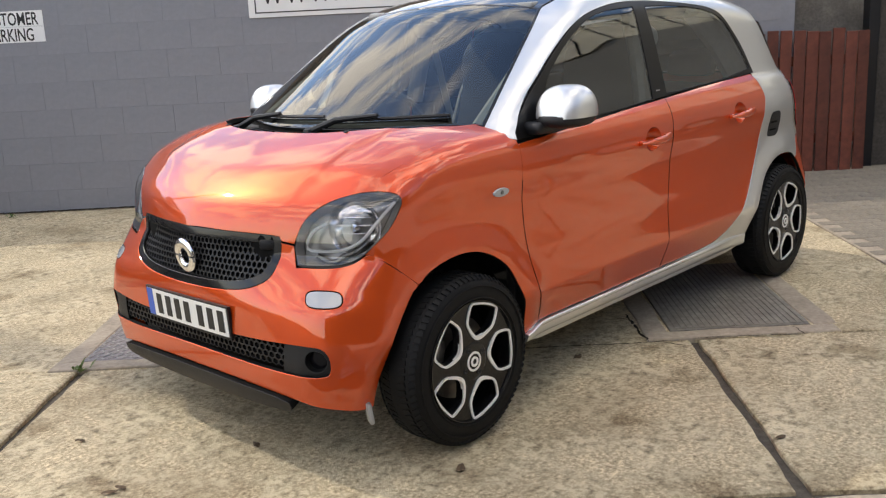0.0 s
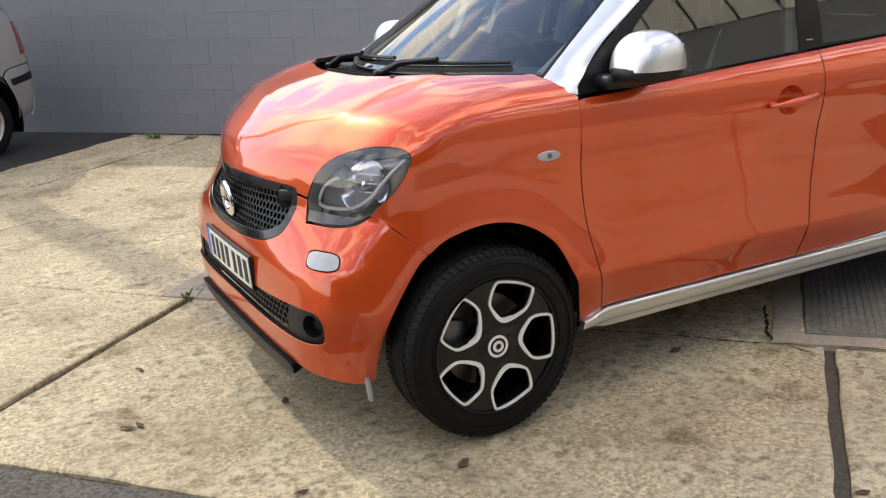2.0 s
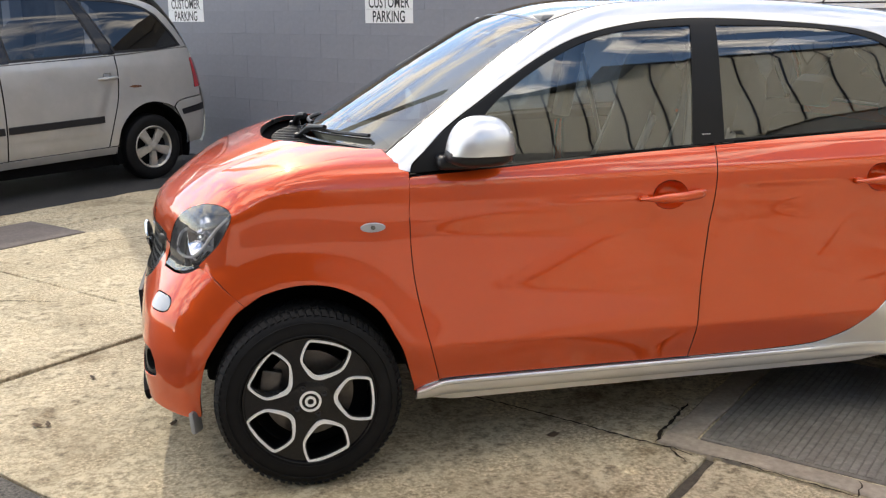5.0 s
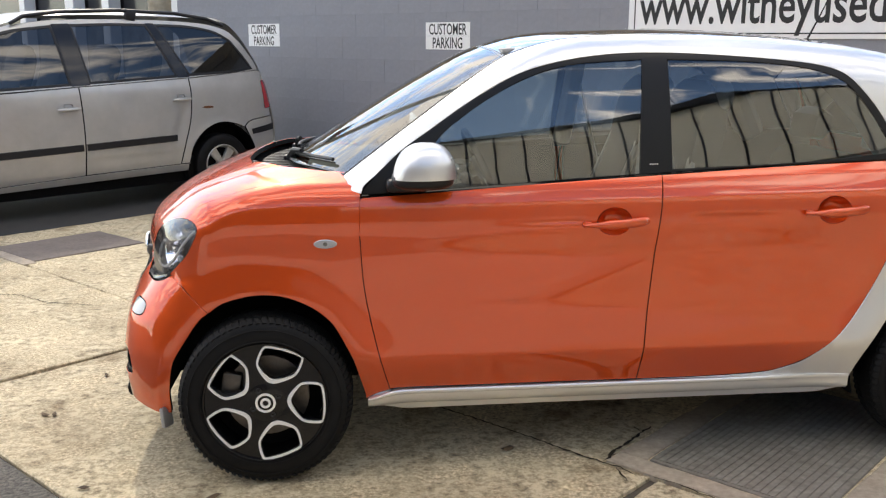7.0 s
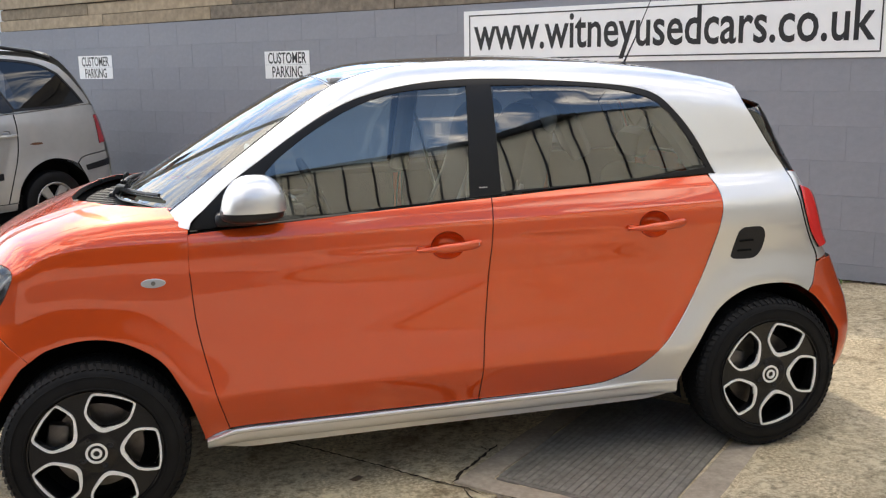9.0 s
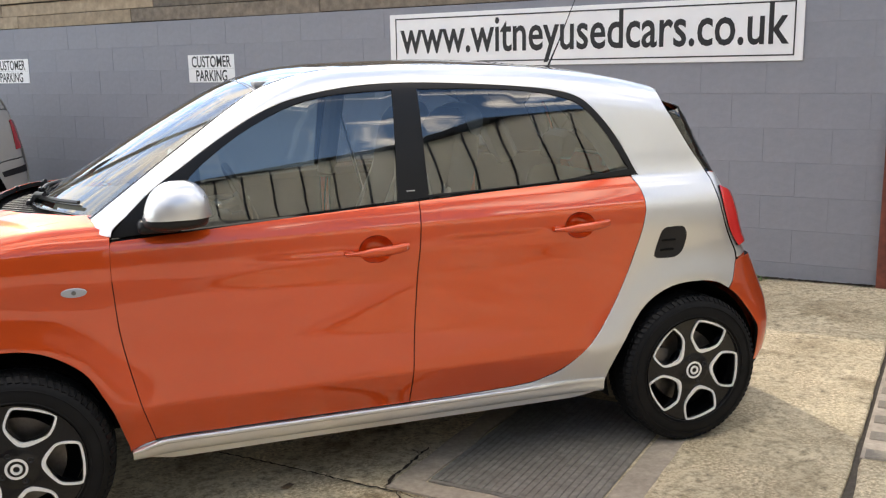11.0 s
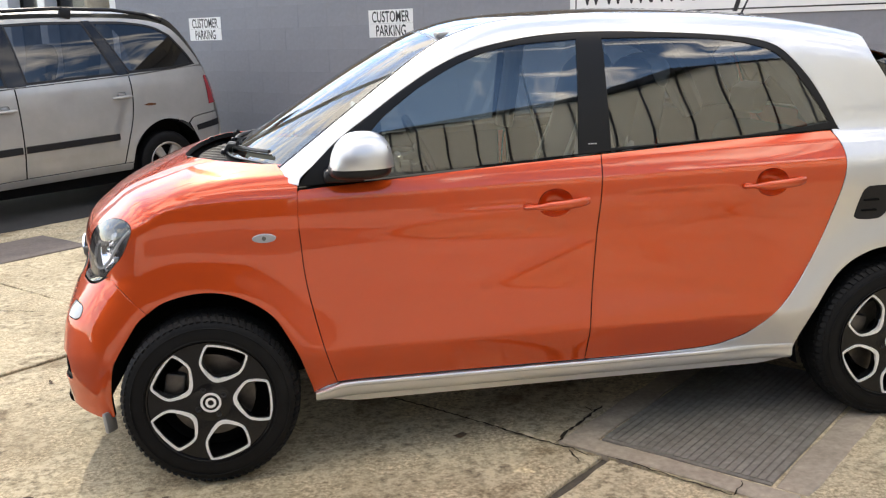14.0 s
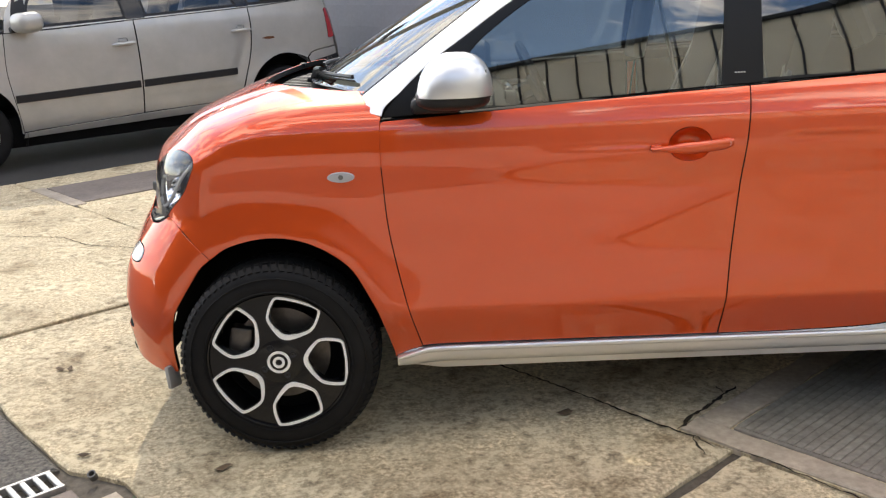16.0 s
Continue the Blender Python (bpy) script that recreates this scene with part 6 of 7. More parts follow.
def plate_strip(y0, y1, z0, z1, x0, thick):
    """A strip of the number plate, gently curved with the bumper."""
    bm = bmesh.new()
    n = max(2, int((y1 - y0) / 0.03))
    rows = []
    for k in range(n + 1):
        y = y0 + (y1 - y0) * k / n
        x = x0 + PLATE_FLAT * 0.50 * abs(y) ** 2.15
        rows.append([bm.verts.new((x - (z - 0.488) * 0.035 + d, y, z)) for z, d in ((z0, 0), (z1, 0), (z1, thick), (z0, thick))])
    for r0, r1 in zip(rows, rows[1:]):
        for k in range(4):
            bm.faces.new((r0[k], r0[(k + 1) % 4], r1[(k + 1) % 4], r1[k]))
    bm.faces.new(rows[0]), bm.faces.new(rows[-1])
    bmesh.ops.recalc_face_normals(bm, faces=bm.faces)
    return bm


pl = part("number_plate", plate_strip(-0.266, 0.266, 0.430, 0.546, -0.5640, 0.012), BLACK_PLASTIC, car, "white number plate in a black holder", smooth=False)
part("plate_face", plate_strip(-0.2575, 0.2575, 0.437, 0.539, -0.5665, 0.003), PLATE_WHITE, pl, smooth=False)
part("plate_band", plate_strip(0.217, 0.2575, 0.437, 0.539, -0.5675, 0.002), PLATE_BLUE, pl, smooth=False)
for k, y in enumerate((0.172, 0.110, 0.048, -0.014, -0.098, -0.160, -0.222)):
    part("plate_bar", plate_strip(y - 0.017, y + 0.017, 0.450, 0.527, -0.5682, 0.002), SIGN_BLACK, pl, smooth=False)

# inside the headlamps
LAMP_MID = (0.685, 0.815)
DRL_PATH = [(0.607, 0.829), (0.557, 0.800), (0.536, 0.746), (0.592, 0.738), (0.660, 0.748), (0.710, 0.776), (0.745, 0.815), (0.772, 0.846), (0.814, 0.893)]
for side in (False, True):
    sgn = np.array([1, -1 if side else 1, 1])
    lens = [o for o in car.children if o.name.startswith("headlamp")][1 if side else 0]
    part("lamp_bowl", skin("lamp_bowl", low_body, from_nose, nose_ray, lamp, grid=0.03, lift=-0.055, depth=0.002, mirror=side, gap=0.006), LAMP_DARK, lens, "dark lamp housing")
    part("lamp_rim", skin("lamp_rim", low_body, from_nose, nose_ray, inset(lamp, -0.0)[0], holes=(inset(lamp, 0.006)[0],), grid=0.03, lift=-0.001, depth=0.05, mirror=side, gap=0.003, black=False), LAMP_DARK, lens)
    p = laid(low_body, nose_ray, [LAMP_MID])
    n = normals(low_body, p)[0]
    c, n = Vector((p[0] - n * 0.045) * sgn), Vector(n * sgn)
    m = Matrix.Translation(c) @ n.to_track_quat("Y", "Z").to_matrix().to_4x4()
    dish = part("reflector", lathe([(0.0, -0.030), (0.026, -0.028), (0.060, -0.012), (0.084, 0.012), (0.089, 0.014)], 36), REFLECTOR, lens, "bright round reflector")
    dish.matrix_basis = m
    part("bulb_shield", lathe([(0.0, 0.022), (0.012, 0.018), (0.020, 0.002), (0.020, -0.02)], 20), CHROME, dish)
    for k in (-0.026, 0.0, 0.026):
        part("reflector_step", boxed((0.13 - abs(k), 0.022, 0.003), pose(0, 0.0, k + 0.006), 0.001), REFLECTOR, dish)
    q = np.array(curve_points(DRL_PATH, 0.02))
    pp = laid(low_body, nose_ray, q)
    pts = [Vector(w) for w in (pp - normals(low_body, pp) * 0.016) * sgn]
    part("light_guide", tube(pts, 0.0055, 8), LIGHT_GUIDE, lens, "white curved light guide")
    q = np.array(curve_points([(0.560, 0.722), (0.622, 0.719), (0.686, 0.737), (0.726, 0.768)], 0.02))
    pp = laid(low_body, nose_ray, q)
    part("chrome_strip", tube([Vector(w) for w in (pp - normals(low_body, pp) * 0.035) * sgn], 0.010, 8), LAMP_STRIP, lens)

# sill under the doors: a bright ledge above, turned in below
SILL = [(-0.004, 0.0), (0.011, -0.003), (0.0145, -0.0065), (0.0145, -0.0125), (0.011, -0.0155), (0.008, -0.018), (0.007, -0.028), (0.002, -0.040), (-0.010, -0.050), (-0.030, -0.056)]
for s in (-1, 1):
    bm = bmesh.new()
    rows = []
    for x in np.linspace(0.352, 2.115, 56):
        y = float(half_width(np.array(x), np.array(0.316)))
        k = min(1.0, 0.3 + max(0.0, (2.06 - x) / 0.40))
        top = 0.3115 - 0.024 * min(1, max(0, (0.435 - x) / 0.08))
        rows.append([bm.verts.new((x, s * (y + (d * k if d > 0 else d) - 0.004), top + h * (top - 0.2440) / 0.056)) for d, h in SILL])
    for r0, r1 in zip(rows, rows[1:]):
        for i in range(len(SILL) - 1):
            bm.faces.new((r0[i], r0[i + 1], r1[i + 1], r1[i]))
    bm.faces.new(rows[0]), bm.faces.new(rows[-1])
    bmesh.ops.recalc_face_normals(bm, faces=bm.faces)
    if sum(f.normal.y * s for f in bm.faces) < 0:
        bmesh.ops.reverse_faces(bm, faces=bm.faces[:])
    part("sill_ledge", bm, SILVER, car, "bright silver sill ledge")

# ---- silver people carrier by the wall ----
VAN_SIDE = spline([0.15, 0.28, 0.38, 0.55, 0.70, 0.95, 1.10, 1.21, 1.45, 1.65, 1.80, 1.95], [0.76, 0.83, 0.865, 0.885, 0.888, 0.884, 0.872, 0.845, 0.775, 0.705, 0.63, 0.5])
VAN_PLAN = spline([-1.0, -0.75, -0.4, 0.2, 2.4, 3.0, 3.35, 3.55], [0.74, 0.88, 0.965, 1.0, 1.0, 0.985, 0.95, 0.90])
VAN_TOP = spline([-1.05, -0.90, -0.60, -0.25, 0.05, 0.45, 0.85, 1.2, 1.8, 2.5, 3.0, 3.3, 3.5], [0.60, 0.86, 1.00, 1.10, 1.20, 1.52, 1.77, 1.86, 1.90, 1.885, 1.84, 1.75, 1.55])
VAN_BACK = spline([0.2, 0.40, 0.60, 0.75, 0.95, 1.15, 1.30, 1.55, 1.75], [3.66, 3.74, 3.76, 3.74, 3.70, 3.64, 3.58, 3.44, 3.30])

VAN_DENTS = [(2.36, 0.80, 0.05, 0.22, -0.35, 0.016), (2.24, 0.72, 0.05, 0.18, -0.5, -0.008), (1.85, 1.00, 0.10, 0.10, 0.3, 0.006), (1.70, 1.02, 0.05, 0.13, 0.2, -0.004), (2.62, 0.99, 0.05, 0.09, 0.0, 0.008), (1.42, 0.82, 0.03, 0.07, 0.0, 0.004), (1.0, 0.85, 0.16, 0.14, 0.0, 0.003)]


def van_body(p):
    x, y, z = p[..., 0], np.abs(p[..., 1]), p[..., 2]
    side = y - VAN_SIDE(z) * VAN_PLAN(x)
    for c in (-0.12, 2.84):
        r = np.hypot(x - c, z - 0.32)
        side = side - 0.012 * np.exp(-(((r - 0.42) / 0.06) ** 2)) * (z < 1.0)
    if len(x):  # dents in the rear door and above the rear wheel, a crease along the doors
        for cx, cz, rx, rz, turn, d in VAN_DENTS:
            u, v = (x - cx) * math.cos(turn) + (z - cz) * math.sin(turn), (z - cz) * math.cos(turn) - (x - cx) * math.sin(turn)
            side = side + d * np.exp(-((u / rx) ** 2) - (v / rz) ** 2) * (p[..., 1] < 0)
        side = side + 0.004 * np.exp(-(((z - 0.475) / 0.035) ** 2)) * ((x > 0.3) & (x < 2.4))
    top = (z - (VAN_TOP(x) - 0.07 * y**2)) * 0.85
    back = (x - (VAN_BACK(z) - 0.28 * y**2)) * 0.95
    nose = (-1.02 + 0.30 * y**2) - x
    return smax(smax(smax(side, top, 0.09), back, 0.12), nose, 0.15)


VAN_AT = Matrix(((0.7549, -0.6559, 0, -3.765), (0.6559, 0.7549, 0, 4.834), (0, 0, 1, 0), (0, 0, 0, 1)))
van = thing("people_carrier", "dented silver people carrier parked with its tail to the wall", "car", VAN_AT)


def van_part(name, segs, mat, label="", parent=None, **kw):
    args = dict(grid=0.06, depth=0.02)
    args.update(kw)
    o = outline([np.array(s, float) for s in segs], 0.025)
    return part(name, skin(name, van_body, from_side, side_ray, o, **args), mat, parent or van, label)


V_R_ARCH = [(2.42, 0.28), (2.425, 0.38), (2.47, 0.54), (2.58, 0.67), (2.72, 0.745), (2.86, 0.765), (3.02, 0.73), (3.14, 0.63), (3.23, 0.48), (3.25, 0.30)]
V_F_ARCH = [(-0.53, 0.30), (-0.52, 0.44), (-0.44, 0.60), (-0.30, 0.72), (-0.12, 0.755), (0.04, 0.72), (0.17, 0.62), (0.245, 0.48), (0.27, 0.30)]
V_BELT = [(0.24, 1.115), (0.70, 1.13), (1.34, 1.165), (2.40, 1.215), (2.50, 1.218)]
van_part("front_wing", [V_F_ARCH[::-1], [(-0.53, 0.30), (-0.70, 0.30), (-0.72, 0.70), (-0.62, 0.93), (-0.20, 1.06), (0.10, 1.10), (0.235, 1.12)], [(0.235, 1.12), (0.215, 0.85), (0.235, 0.62), (0.285, 0.30)], [(0.285, 0.30), (0.27, 0.30)]], VAN_SILVER, "silver front wing")
front = van_part("door", [[(0.24, 1.118), (0.70, 1.132), (1.335, 1.165)], [(1.335, 1.165), (1.345, 0.75), (1.335, 0.355)], [(1.335, 0.355), (0.285, 0.315)], [(0.285, 0.315), (0.238, 0.62), (0.218, 0.85), (0.24, 1.118)]], VAN_SILVER, "silver front door")
rear = van_part("door", [[(1.345, 1.166), (2.40, 1.213), (2.485, 1.216)], [(2.485, 1.216), (2.485, 1.02), (2.455, 0.80), (2.38, 0.56), (2.33, 0.375)], [(2.33, 0.375), (1.345, 0.357)], [(1.345, 0.357), (1.355, 0.75), (1.345, 1.166)]], VAN_SILVER, "dented silver rear door", grid=0.032)
van_part("quarter_panel", [[(2.495, 1.217), (2.60, 1.222), (3.36, 1.275), (3.42, 1.20)], [(3.42, 1.20), (3.46, 1.02), (3.49, 0.80)], [(3.49, 0.80), (3.20, 0.765), (3.10, 0.70)], [(3.10, 0.70), (3.02, 0.735), (2.86, 0.768), (2.72, 0.748), (2.58, 0.673), (2.47, 0.543), (2.425, 0.38)], [(2.425, 0.38), (2.34, 0.376)], [(2.34, 0.376), (2.39, 0.56), (2.465, 0.80), (2.495, 1.02), (2.495, 1.217)]], VAN_SILVER, "silver rear quarter with a rust spot", grid=0.035)
van_part("rear_bumper", [[(3.12, 0.70), (3.21, 0.757), (3.50, 0.79)], [(3.50, 0.79), (3.53, 0.60), (3.51, 0.40), (3.46, 0.33)], [(3.46, 0.33), (3.26, 0.32)], [(3.26, 0.32), (3.235, 0.48), (3.12, 0.70)]], VAN_SILVER, "silver rear bumper")
van_part("sill", [[(0.29, 0.308), (1.34, 0.350), (2.33, 0.370), (2.42, 0.375)], [(2.42, 0.375), (2.42, 0.30)], [(2.42, 0.30), (0.28, 0.262)], [(0.28, 0.262), (0.29, 0.308)]], VAN_SILVER, "silver sill")
# upper side: pillars and roof edge as one frame round the panes
V_FRAME = [[(0.245, 1.122), (0.30, 1.30), (0.46, 1.50), (0.66, 1.66), (0.85, 1.725)], [(0.85, 1.725), (1.3, 1.775), (2.1, 1.79), (2.75, 1.765), (3.05, 1.70), (3.20, 1.58)], [(3.20, 1.58), (3.34, 1.38), (3.38, 1.285)], [(3.38, 1.285), (2.50, 1.226), (1.34, 1.172), (0.245, 1.122)]]
P_F = [[(0.42, 1.145), (0.47, 1.36), (0.66, 1.60), (0.82, 1.675), (1.215, 1.725)], [(1.215, 1.725), (1.285, 1.182)], [(1.285, 1.182), (0.42, 1.145)]]
P_M = [[(1.38, 1.735), (1.80, 1.75), (2.16, 1.748)], [(2.16, 1.748), (2.38, 1.232)], [(2.38, 1.232), (1.45, 1.190)], [(1.45, 1.190), (1.38, 1.735)]]
P_R = [[(2.235, 1.748), (2.60, 1.738), (2.90, 1.69), (3.08, 1.60)], [(3.08, 1.60), (3.22, 1.42), (3.30, 1.295)], [(3.30, 1.295), (3.0, 1.262), (2.50, 1.240)], [(2.50, 1.240), (2.235, 1.748)]]
holes = [outline([np.array(s) for s in q], 0.03) for q in (P_F, P_M, P_R)]
van_part("side_frame", V_FRAME, VAN_SILVER, "silver roof edge and pillars", holes=holes, grid=0.05)
for q, lab in ((P_F, "dark front side window"), (P_M, "dark rear side window"), (P_R, "dark quarter window")):
    w = van_part("window", q, VAN_GLASS, lab, lift=-0.003, gap=0.0, depth=0.004)
    o = outline([np.array(s) for s in q], 0.025)
    part("window_rubber", skin("window_rubber", van_body, from_side, side_ray, o, holes=(inset(o, 0.022)[0],), grid=0.06, lift=0.001, depth=0.006, gap=0.0), BLACK_PLASTIC, w)
for pts in ([[(1.215, 1.735), (1.385, 1.742)], [(1.385, 1.742), (1.455, 1.182)], [(1.455, 1.182), (1.28, 1.175)], [(1.28, 1.175), (1.215, 1.735)]], [[(2.155, 1.755), (2.24, 1.755)], [(2.24, 1.755), (2.505, 1.232)], [(2.505, 1.232), (2.375, 1.226)], [(2.375, 1.226), (2.155, 1.755)]]):
    van_part("pillar_cover", pts, BLACK_GLOSS, "black pillar cover", lift=0.003, depth=0.004)
# shell of the far side, roof, nose and tail
def van_shell(name, mat, us, vs, rays, label=""):
    uv = np.array([(u, v) for u in us for v in vs])
    o, d = rays(uv)
    p = meet(van_body, o, d, far=4.0, steps=200)
    n, m = len(us), len(vs)
    me = bpy.data.meshes.new(name)
    me.from_pydata([tuple(q) for q in p], [], [(i * m + j, i * m + j + 1, (i + 1) * m + j + 1, (i + 1) * m + j) for i in range(n - 1) for j in range(m - 1)])
    me.polygons.foreach_set("use_smooth", [True] * len(me.polygons))
    return part(name, me, mat, van, label)


van_shell("roof", VAN_SILVER, np.linspace(0.84, 3.36, 40), np.linspace(-0.60, 0.60, 17), lambda uv: (np.stack([uv[:, 0], uv[:, 1], np.full(len(uv), 2.6)], 1), (0, 0, -1)), "silver roof")
van_shell("windscreen", DARK_GLASS, np.linspace(0.06, 0.84, 20), np.linspace(-0.58, 0.58, 13), lambda uv: (np.stack([uv[:, 0], uv[:, 1], np.full(len(uv), 2.6)], 1), (0, 0, -1)), "dark windscreen")
van_shell("bonnet", VAN_SILVER, np.linspace(-0.80, 0.06, 16), np.linspace(-0.62, 0.62, 13), lambda uv: (np.stack([uv[:, 0], uv[:, 1], np.full(len(uv), 2.6)], 1), (0, 0, -1)), "silver bonnet")
van_shell("front_bumper", VAN_SILVER, np.linspace(-0.78, 0.78, 21), np.linspace(0.26, 0.82, 8), lambda uv: (np.stack([np.full(len(uv), -2.0), uv[:, 0], uv[:, 1]], 1), (1, 0, 0)), "silver front bumper")
van_shell("tailgate", VAN_SILVER, np.linspace(-0.84, 0.84, 17), np.linspace(0.30, 1.70, 22), lambda uv: (np.stack([np.full(len(uv), 4.6), uv[:, 0] * VAN_SIDE(uv[:, 1]), uv[:, 1]], 1), (-1, 0, 0)), "silver tailgate")
van_shell("far_side", VAN_SILVER, np.linspace(-0.70, 3.45, 40), np.linspace(0.0, 1.0, 8), lambda uv: (np.stack([uv[:, 0], np.full(len(uv), 1.6), 0.45 + uv[:, 1] * (np.minimum(1.20, VAN_TOP(uv[:, 0]) - 0.16) - 0.45)], 1), (0, -1, 0)), "silver far side")
part("cabin_floor", boxed((3.9, 1.56, 0.26), pose(1.30, 0, 0.31), 0.03), BLACK_MATT, van)
# solid black block; the shade inside the cabin is put into its colour
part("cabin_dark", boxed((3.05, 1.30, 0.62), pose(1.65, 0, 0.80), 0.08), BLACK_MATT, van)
for x in (1.15, 2.05):
    for y in (-0.42, 0.42):
        s = cushion([(x, 0.95), (x + 0.12, 0.95), (x + 0.30, 1.38), (x + 0.27, 1.55), (x + 0.18, 1.52), (x + 0.10, 1.25)], 0.46, "seat_back", SEAT_CLOTH, van)
        s.matrix_basis = pose(0, y, 0)
# trim
def van_y(x, z):
    return float(meet(van_body, [(x, -1.4, z)], (0, 1, 0), far=1.5)[0][1])


for x0, z0, x1, z1, own in ((0.25, 0.590, 1.325, 0.615, front), (1.362, 0.616, 2.30, 0.640, rear)):
    bm = bmesh.new()
    rows = []
    for t in np.linspace(0, 1, 14):
        x, z = x0 + (x1 - x0) * t, z0 + (z1 - z0) * t
        y = van_y(x, z)
        rows.append([bm.verts.new(q) for q in ((x, y + 0.004, z - 0.034), (x, y - 0.012, z - 0.028), (x, y - 0.012, z + 0.028), (x, y + 0.004, z + 0.034))])
    for r0, r1 in zip(rows, rows[1:]):
        for k in range(3):
            bm.faces.new((r0[k], r1[k], r1[k + 1], r0[k + 1]))
    bm.faces.new(rows[0]), bm.faces.new(rows[-1])
    bmesh.ops.recalc_face_normals(bm, faces=bm.faces)
    part("rubbing_strip", bm, BLACK_PLASTIC, own, "black rubbing strip", smooth=False)
for x, z, own in ((1.22, 0.972, front), (2.375, 1.015, rear)):
    y = van_y(x, z)
    h = part("door_handle", tube([(x - 0.105, y - 0.010, z - 0.004), (x - 0.06, y - 0.036, z), (x + 0.06, y - 0.036, z + 0.004), (x + 0.10, y - 0.010, z + 0.004)], [0.010, 0.016, 0.016, 0.012], 8), VAN_SILVER, own, "silver door handle")
    # raised block in darker silver; the recess's shade is in its colour
    part("handle_recess", boxed((0.085, 0.012, 0.055), pose(x - 0.005, y + 0.002, z + 0.024), 0.02, 3), GREY_AND_RECESS_SHADE, h)
van_part("strip", [[(3.20, 0.668), (3.52, 0.716)], [(3.52, 0.716), (3.525, 0.648)], [(3.525, 0.648), (3.22, 0.612)], [(3.22, 0.612), (3.20, 0.668)]], BLACK_PLASTIC, "black bumper strip", lift=0.008)
van_part("tail_lamp", [[(3.375, 1.165), (3.40, 1.175), (3.45, 1.165), (3.475, 1.10)], [(3.475, 1.10), (3.512, 0.885)], [(3.512, 0.885), (3.40, 0.875)], [(3.40, 0.875), (3.375, 1.165)]], VAN_RED, "red tail lamp", lift=0.006, grid=0.03)
rp = outline([np.array([(0.055 + 0.052 * math.cos(q), 0.870 + 0.024 * math.sin(q)) for q in np.linspace(0, 2 * math.pi, 25)])], 0.01)
part("side_repeater", skin("side_repeater", van_body, from_side, side_ray, rp, grid=0.03, lift=0.006, depth=0.006, gap=0.0, black=False), WHITE_LENS, van, "clear oval side repeater")
van_part("mirror_sail", [[(0.30, 1.128), (0.36, 1.36), (0.46, 1.49)], [(0.46, 1.49), (0.455, 1.30), (0.43, 1.14)], [(0.43, 1.14), (0.30, 1.128)]], BLACK_PLASTIC, "black mirror sail", lift=0.004, depth=0.006)
for s in (-1, 1):
    rail = part("roof_rail", tube([(0.86, s * 0.66, 1.735), (0.98, s * 0.645, 1.80), (1.30, s * 0.635, 1.845), (1.90, s * 0.63, 1.872), (2.50, s * 0.635, 1.855), (2.85, s * 0.645, 1.81), (3.04, s * 0.655, 1.745)], 0.018, 8), BLACK_PLASTIC, van, "black roof rail")
    part("rail_foot", boxed((0.11, 0.05, 0.10), pose(2.02, s * 0.63, 1.83, 0, 12, 0), 0.015), BLACK_PLASTIC, rail)
m = part("door_mirror", boxed((0.21, 0.24, 0.16), pose(0.40, -0.985, 1.20, 0, -4, 8), 0.066, 5), VAN_SILVER, van, "silver door mirror")
part("mirror_foot", boxed((0.10, 0.12, 0.05), pose(0.34, -0.865, 1.145), 0.015), BLACK_PLASTIC, m)
rust = outline([np.array([(2.60, 0.925), (2.66, 0.938), (2.735, 0.932), (2.74, 0.92), (2.66, 0.915), (2.60, 0.925)])], 0.01)
part("rust_spot", skin("rust_spot", van_body, from_side, side_ray, rust, grid=0.03, lift=0.001, depth=0.001, gap=0.0, black=False), RUST, van, "brown rust spot")
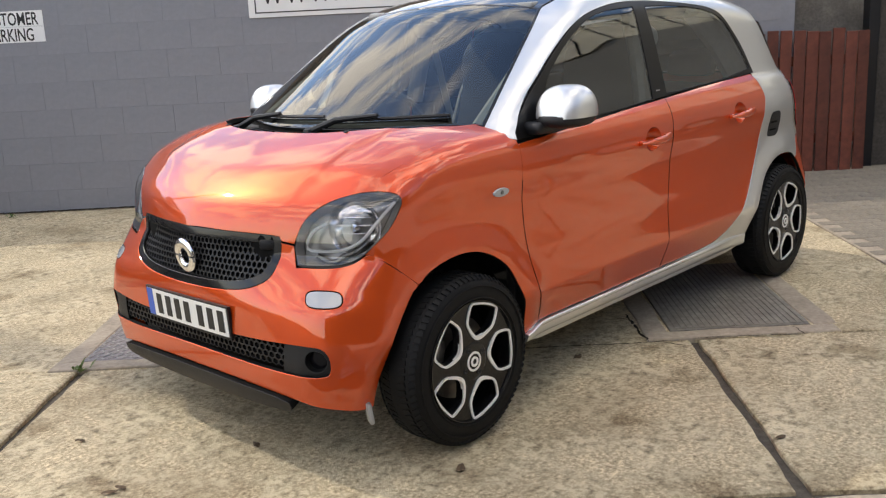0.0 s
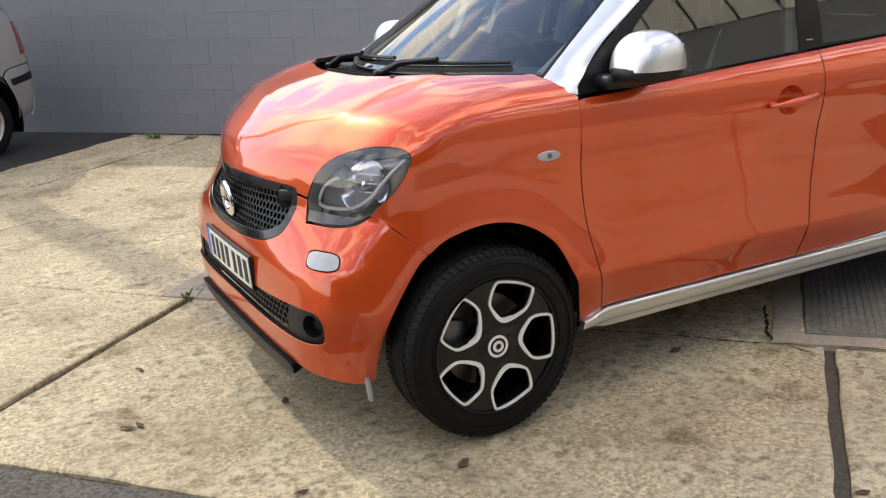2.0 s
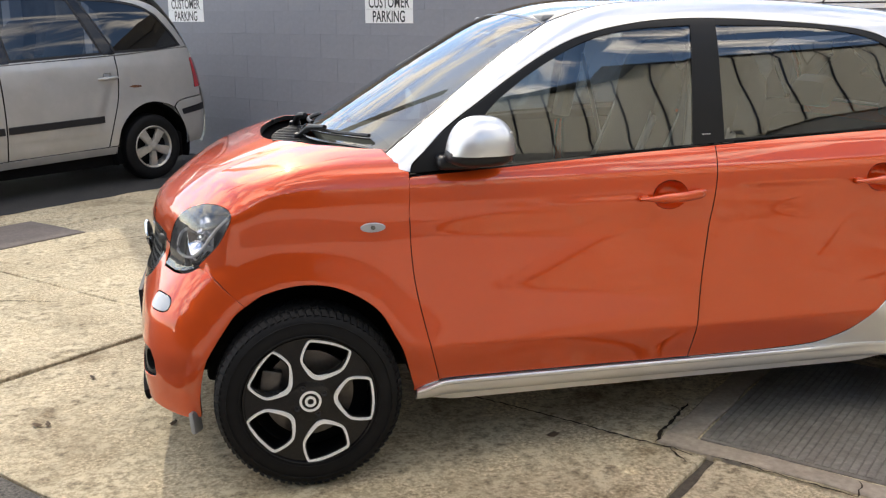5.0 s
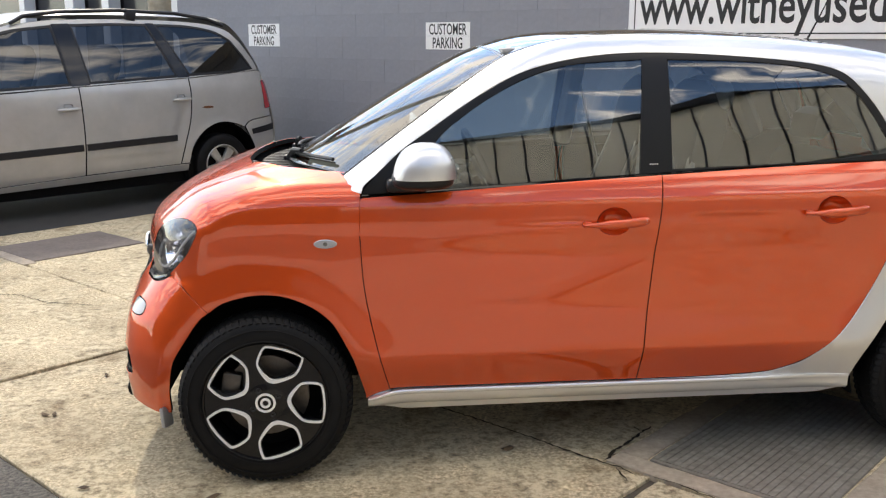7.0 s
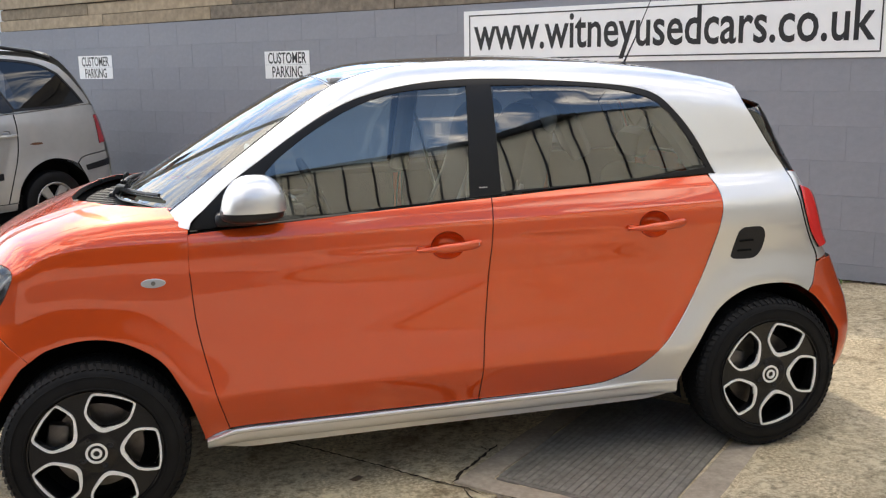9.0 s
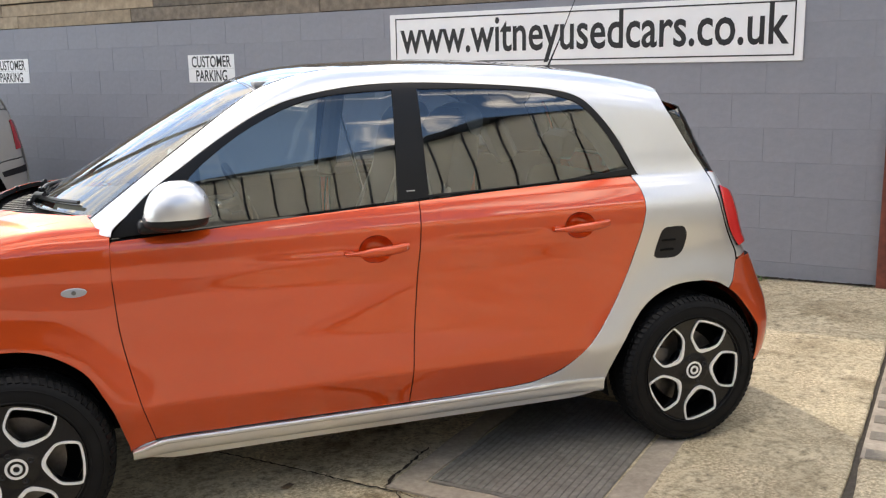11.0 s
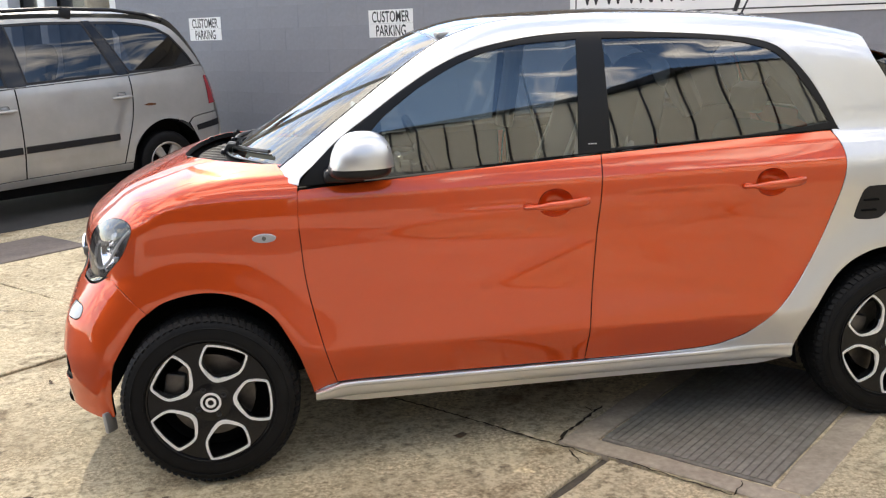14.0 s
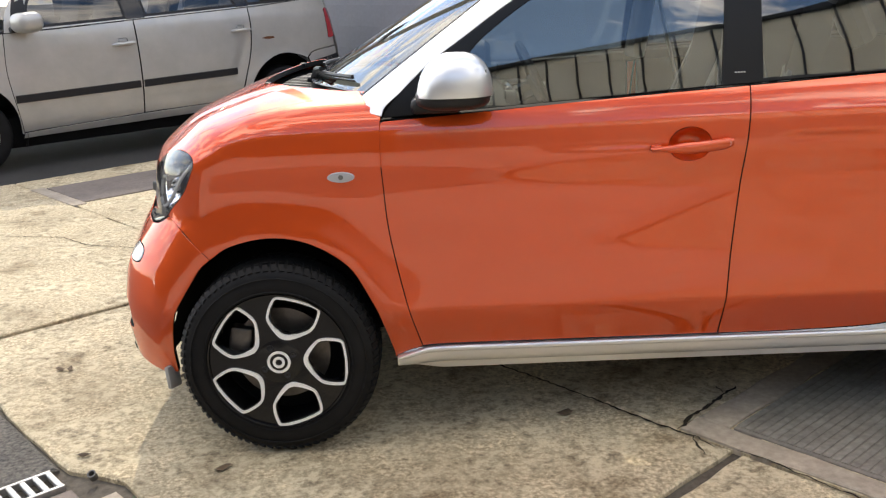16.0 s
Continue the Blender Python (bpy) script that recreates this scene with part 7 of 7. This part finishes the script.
for x, xs in ((-0.12, 0), (2.84, 0)):
    for s in (-1, 1):
        t = part("wheel", lathe([(0.205, -0.085), (0.25, -0.098), (0.29, -0.095), (0.312, -0.08), (0.322, -0.05), (0.323, 0.05), (0.312, 0.08), (0.25, 0.098), (0.205, 0.085)], 56), RUBBER, van, "worn tyre on a five-spoke alloy")
        t.matrix_basis = pose(x, s * 0.765, 0.322, 0, 0, 0 if s < 0 else 180)
        part("rim", lathe([(0.205, 0.08), (0.195, 0.0), (0.198, -0.07), (0.210, -0.088), (0.204, -0.092), (0.19, -0.08), (0.18, 0.0), (0.18, 0.08)], 48), VAN_ALLOY, t, "silver alloy rim")
        hub = part("hub", lathe([(0.0, -0.086), (0.035, -0.085), (0.06, -0.07), (0.065, -0.03)], 28), VAN_ALLOY, t)
        for k in range(5):
            a = 72 * k + 18
            bm = bmesh.new()
            q = [bm.verts.new(v) for v in ((0.04, -0.078, -0.030), (0.04, -0.078, 0.030), (0.195, -0.072, 0.046), (0.195, -0.072, -0.046), (0.04, -0.045, -0.034), (0.04, -0.045, 0.034), (0.195, -0.040, 0.050), (0.195, -0.040, -0.050))]
            for fc in ((0, 1, 2, 3), (0, 4, 5, 1), (1, 5, 6, 2), (2, 6, 7, 3), (3, 7, 4, 0), (7, 6, 5, 4)):
                bm.faces.new([q[i] for i in fc])
            bmesh.ops.recalc_face_normals(bm, faces=bm.faces)
            bmesh.ops.bevel(bm, geom=bm.edges[:], offset=0.006, segments=2, affect="EDGES")
            part("spoke", bm, VAN_ALLOY, hub).matrix_basis = pose(0, 0, 0, 0, a, 0)
        part("backing", lathe([(0.0, 0.0), (0.18, 0.0), (0.18, 0.02)], 32), BLACK_MATT, t)
        bm = lathe([(0.02, 0.30), (0.40, 0.30), (0.44, 0.26), (0.44, 0.0), (0.43, -0.02)], 40)
        bmesh.ops.delete(bm, geom=[v for v in bm.verts if v.co.z < -0.14], context="VERTS")
        part("wheel_well", bm, BLACK_MATT, van).matrix_basis = pose(x, s * 0.84, 0.322, 0, 0, 0 if s < 0 else 180)

# ---- pieces: blocks of the wall and paving ----
for row in range(-1, 8):
    z = 0.110 + (row - 0.5) * COURSE + COURSE
    x = -10.34
    k = 0
    while x < 1.28:
        first = k == 0 and row % 2
        w = BLOCK / 2 if first else BLOCK
        if x + w > 1.32:
            break
        o = part("block", half_me if first else block_me, WALL_GREY, wall_back)
        o.matrix_basis = pose(x + w / 2, 0.012 + rng.uniform(-0.0006, 0.0006), z, rng.uniform(-0.06, 0.06), 0, rng.uniform(-0.03, 0.03))
        x += w
        k += 1
for a0, a1, b0, b1 in ((1.45, 4.6, 2.88, 4.6), (-2.65, -1.135, 0.38, 2.3)):
    na, nb = int((a1 - a0) / 0.1), int((b1 - b0) / 0.2)
    for i in range(na):
        for j in range(nb):
            a, b = a0 + 0.05 + i * 0.1, b0 + 0.1 + j * 0.2 + (0.1 if i % 2 else 0)
            o = part("paver", paver_me, PAVING, ground)
            o.matrix_basis = YARD @ pose(a, b, -0.031 + rng.uniform(-0.002, 0.001), rng.uniform(-0.6, 0.6), rng.uniform(-0.6, 0.6), 90)
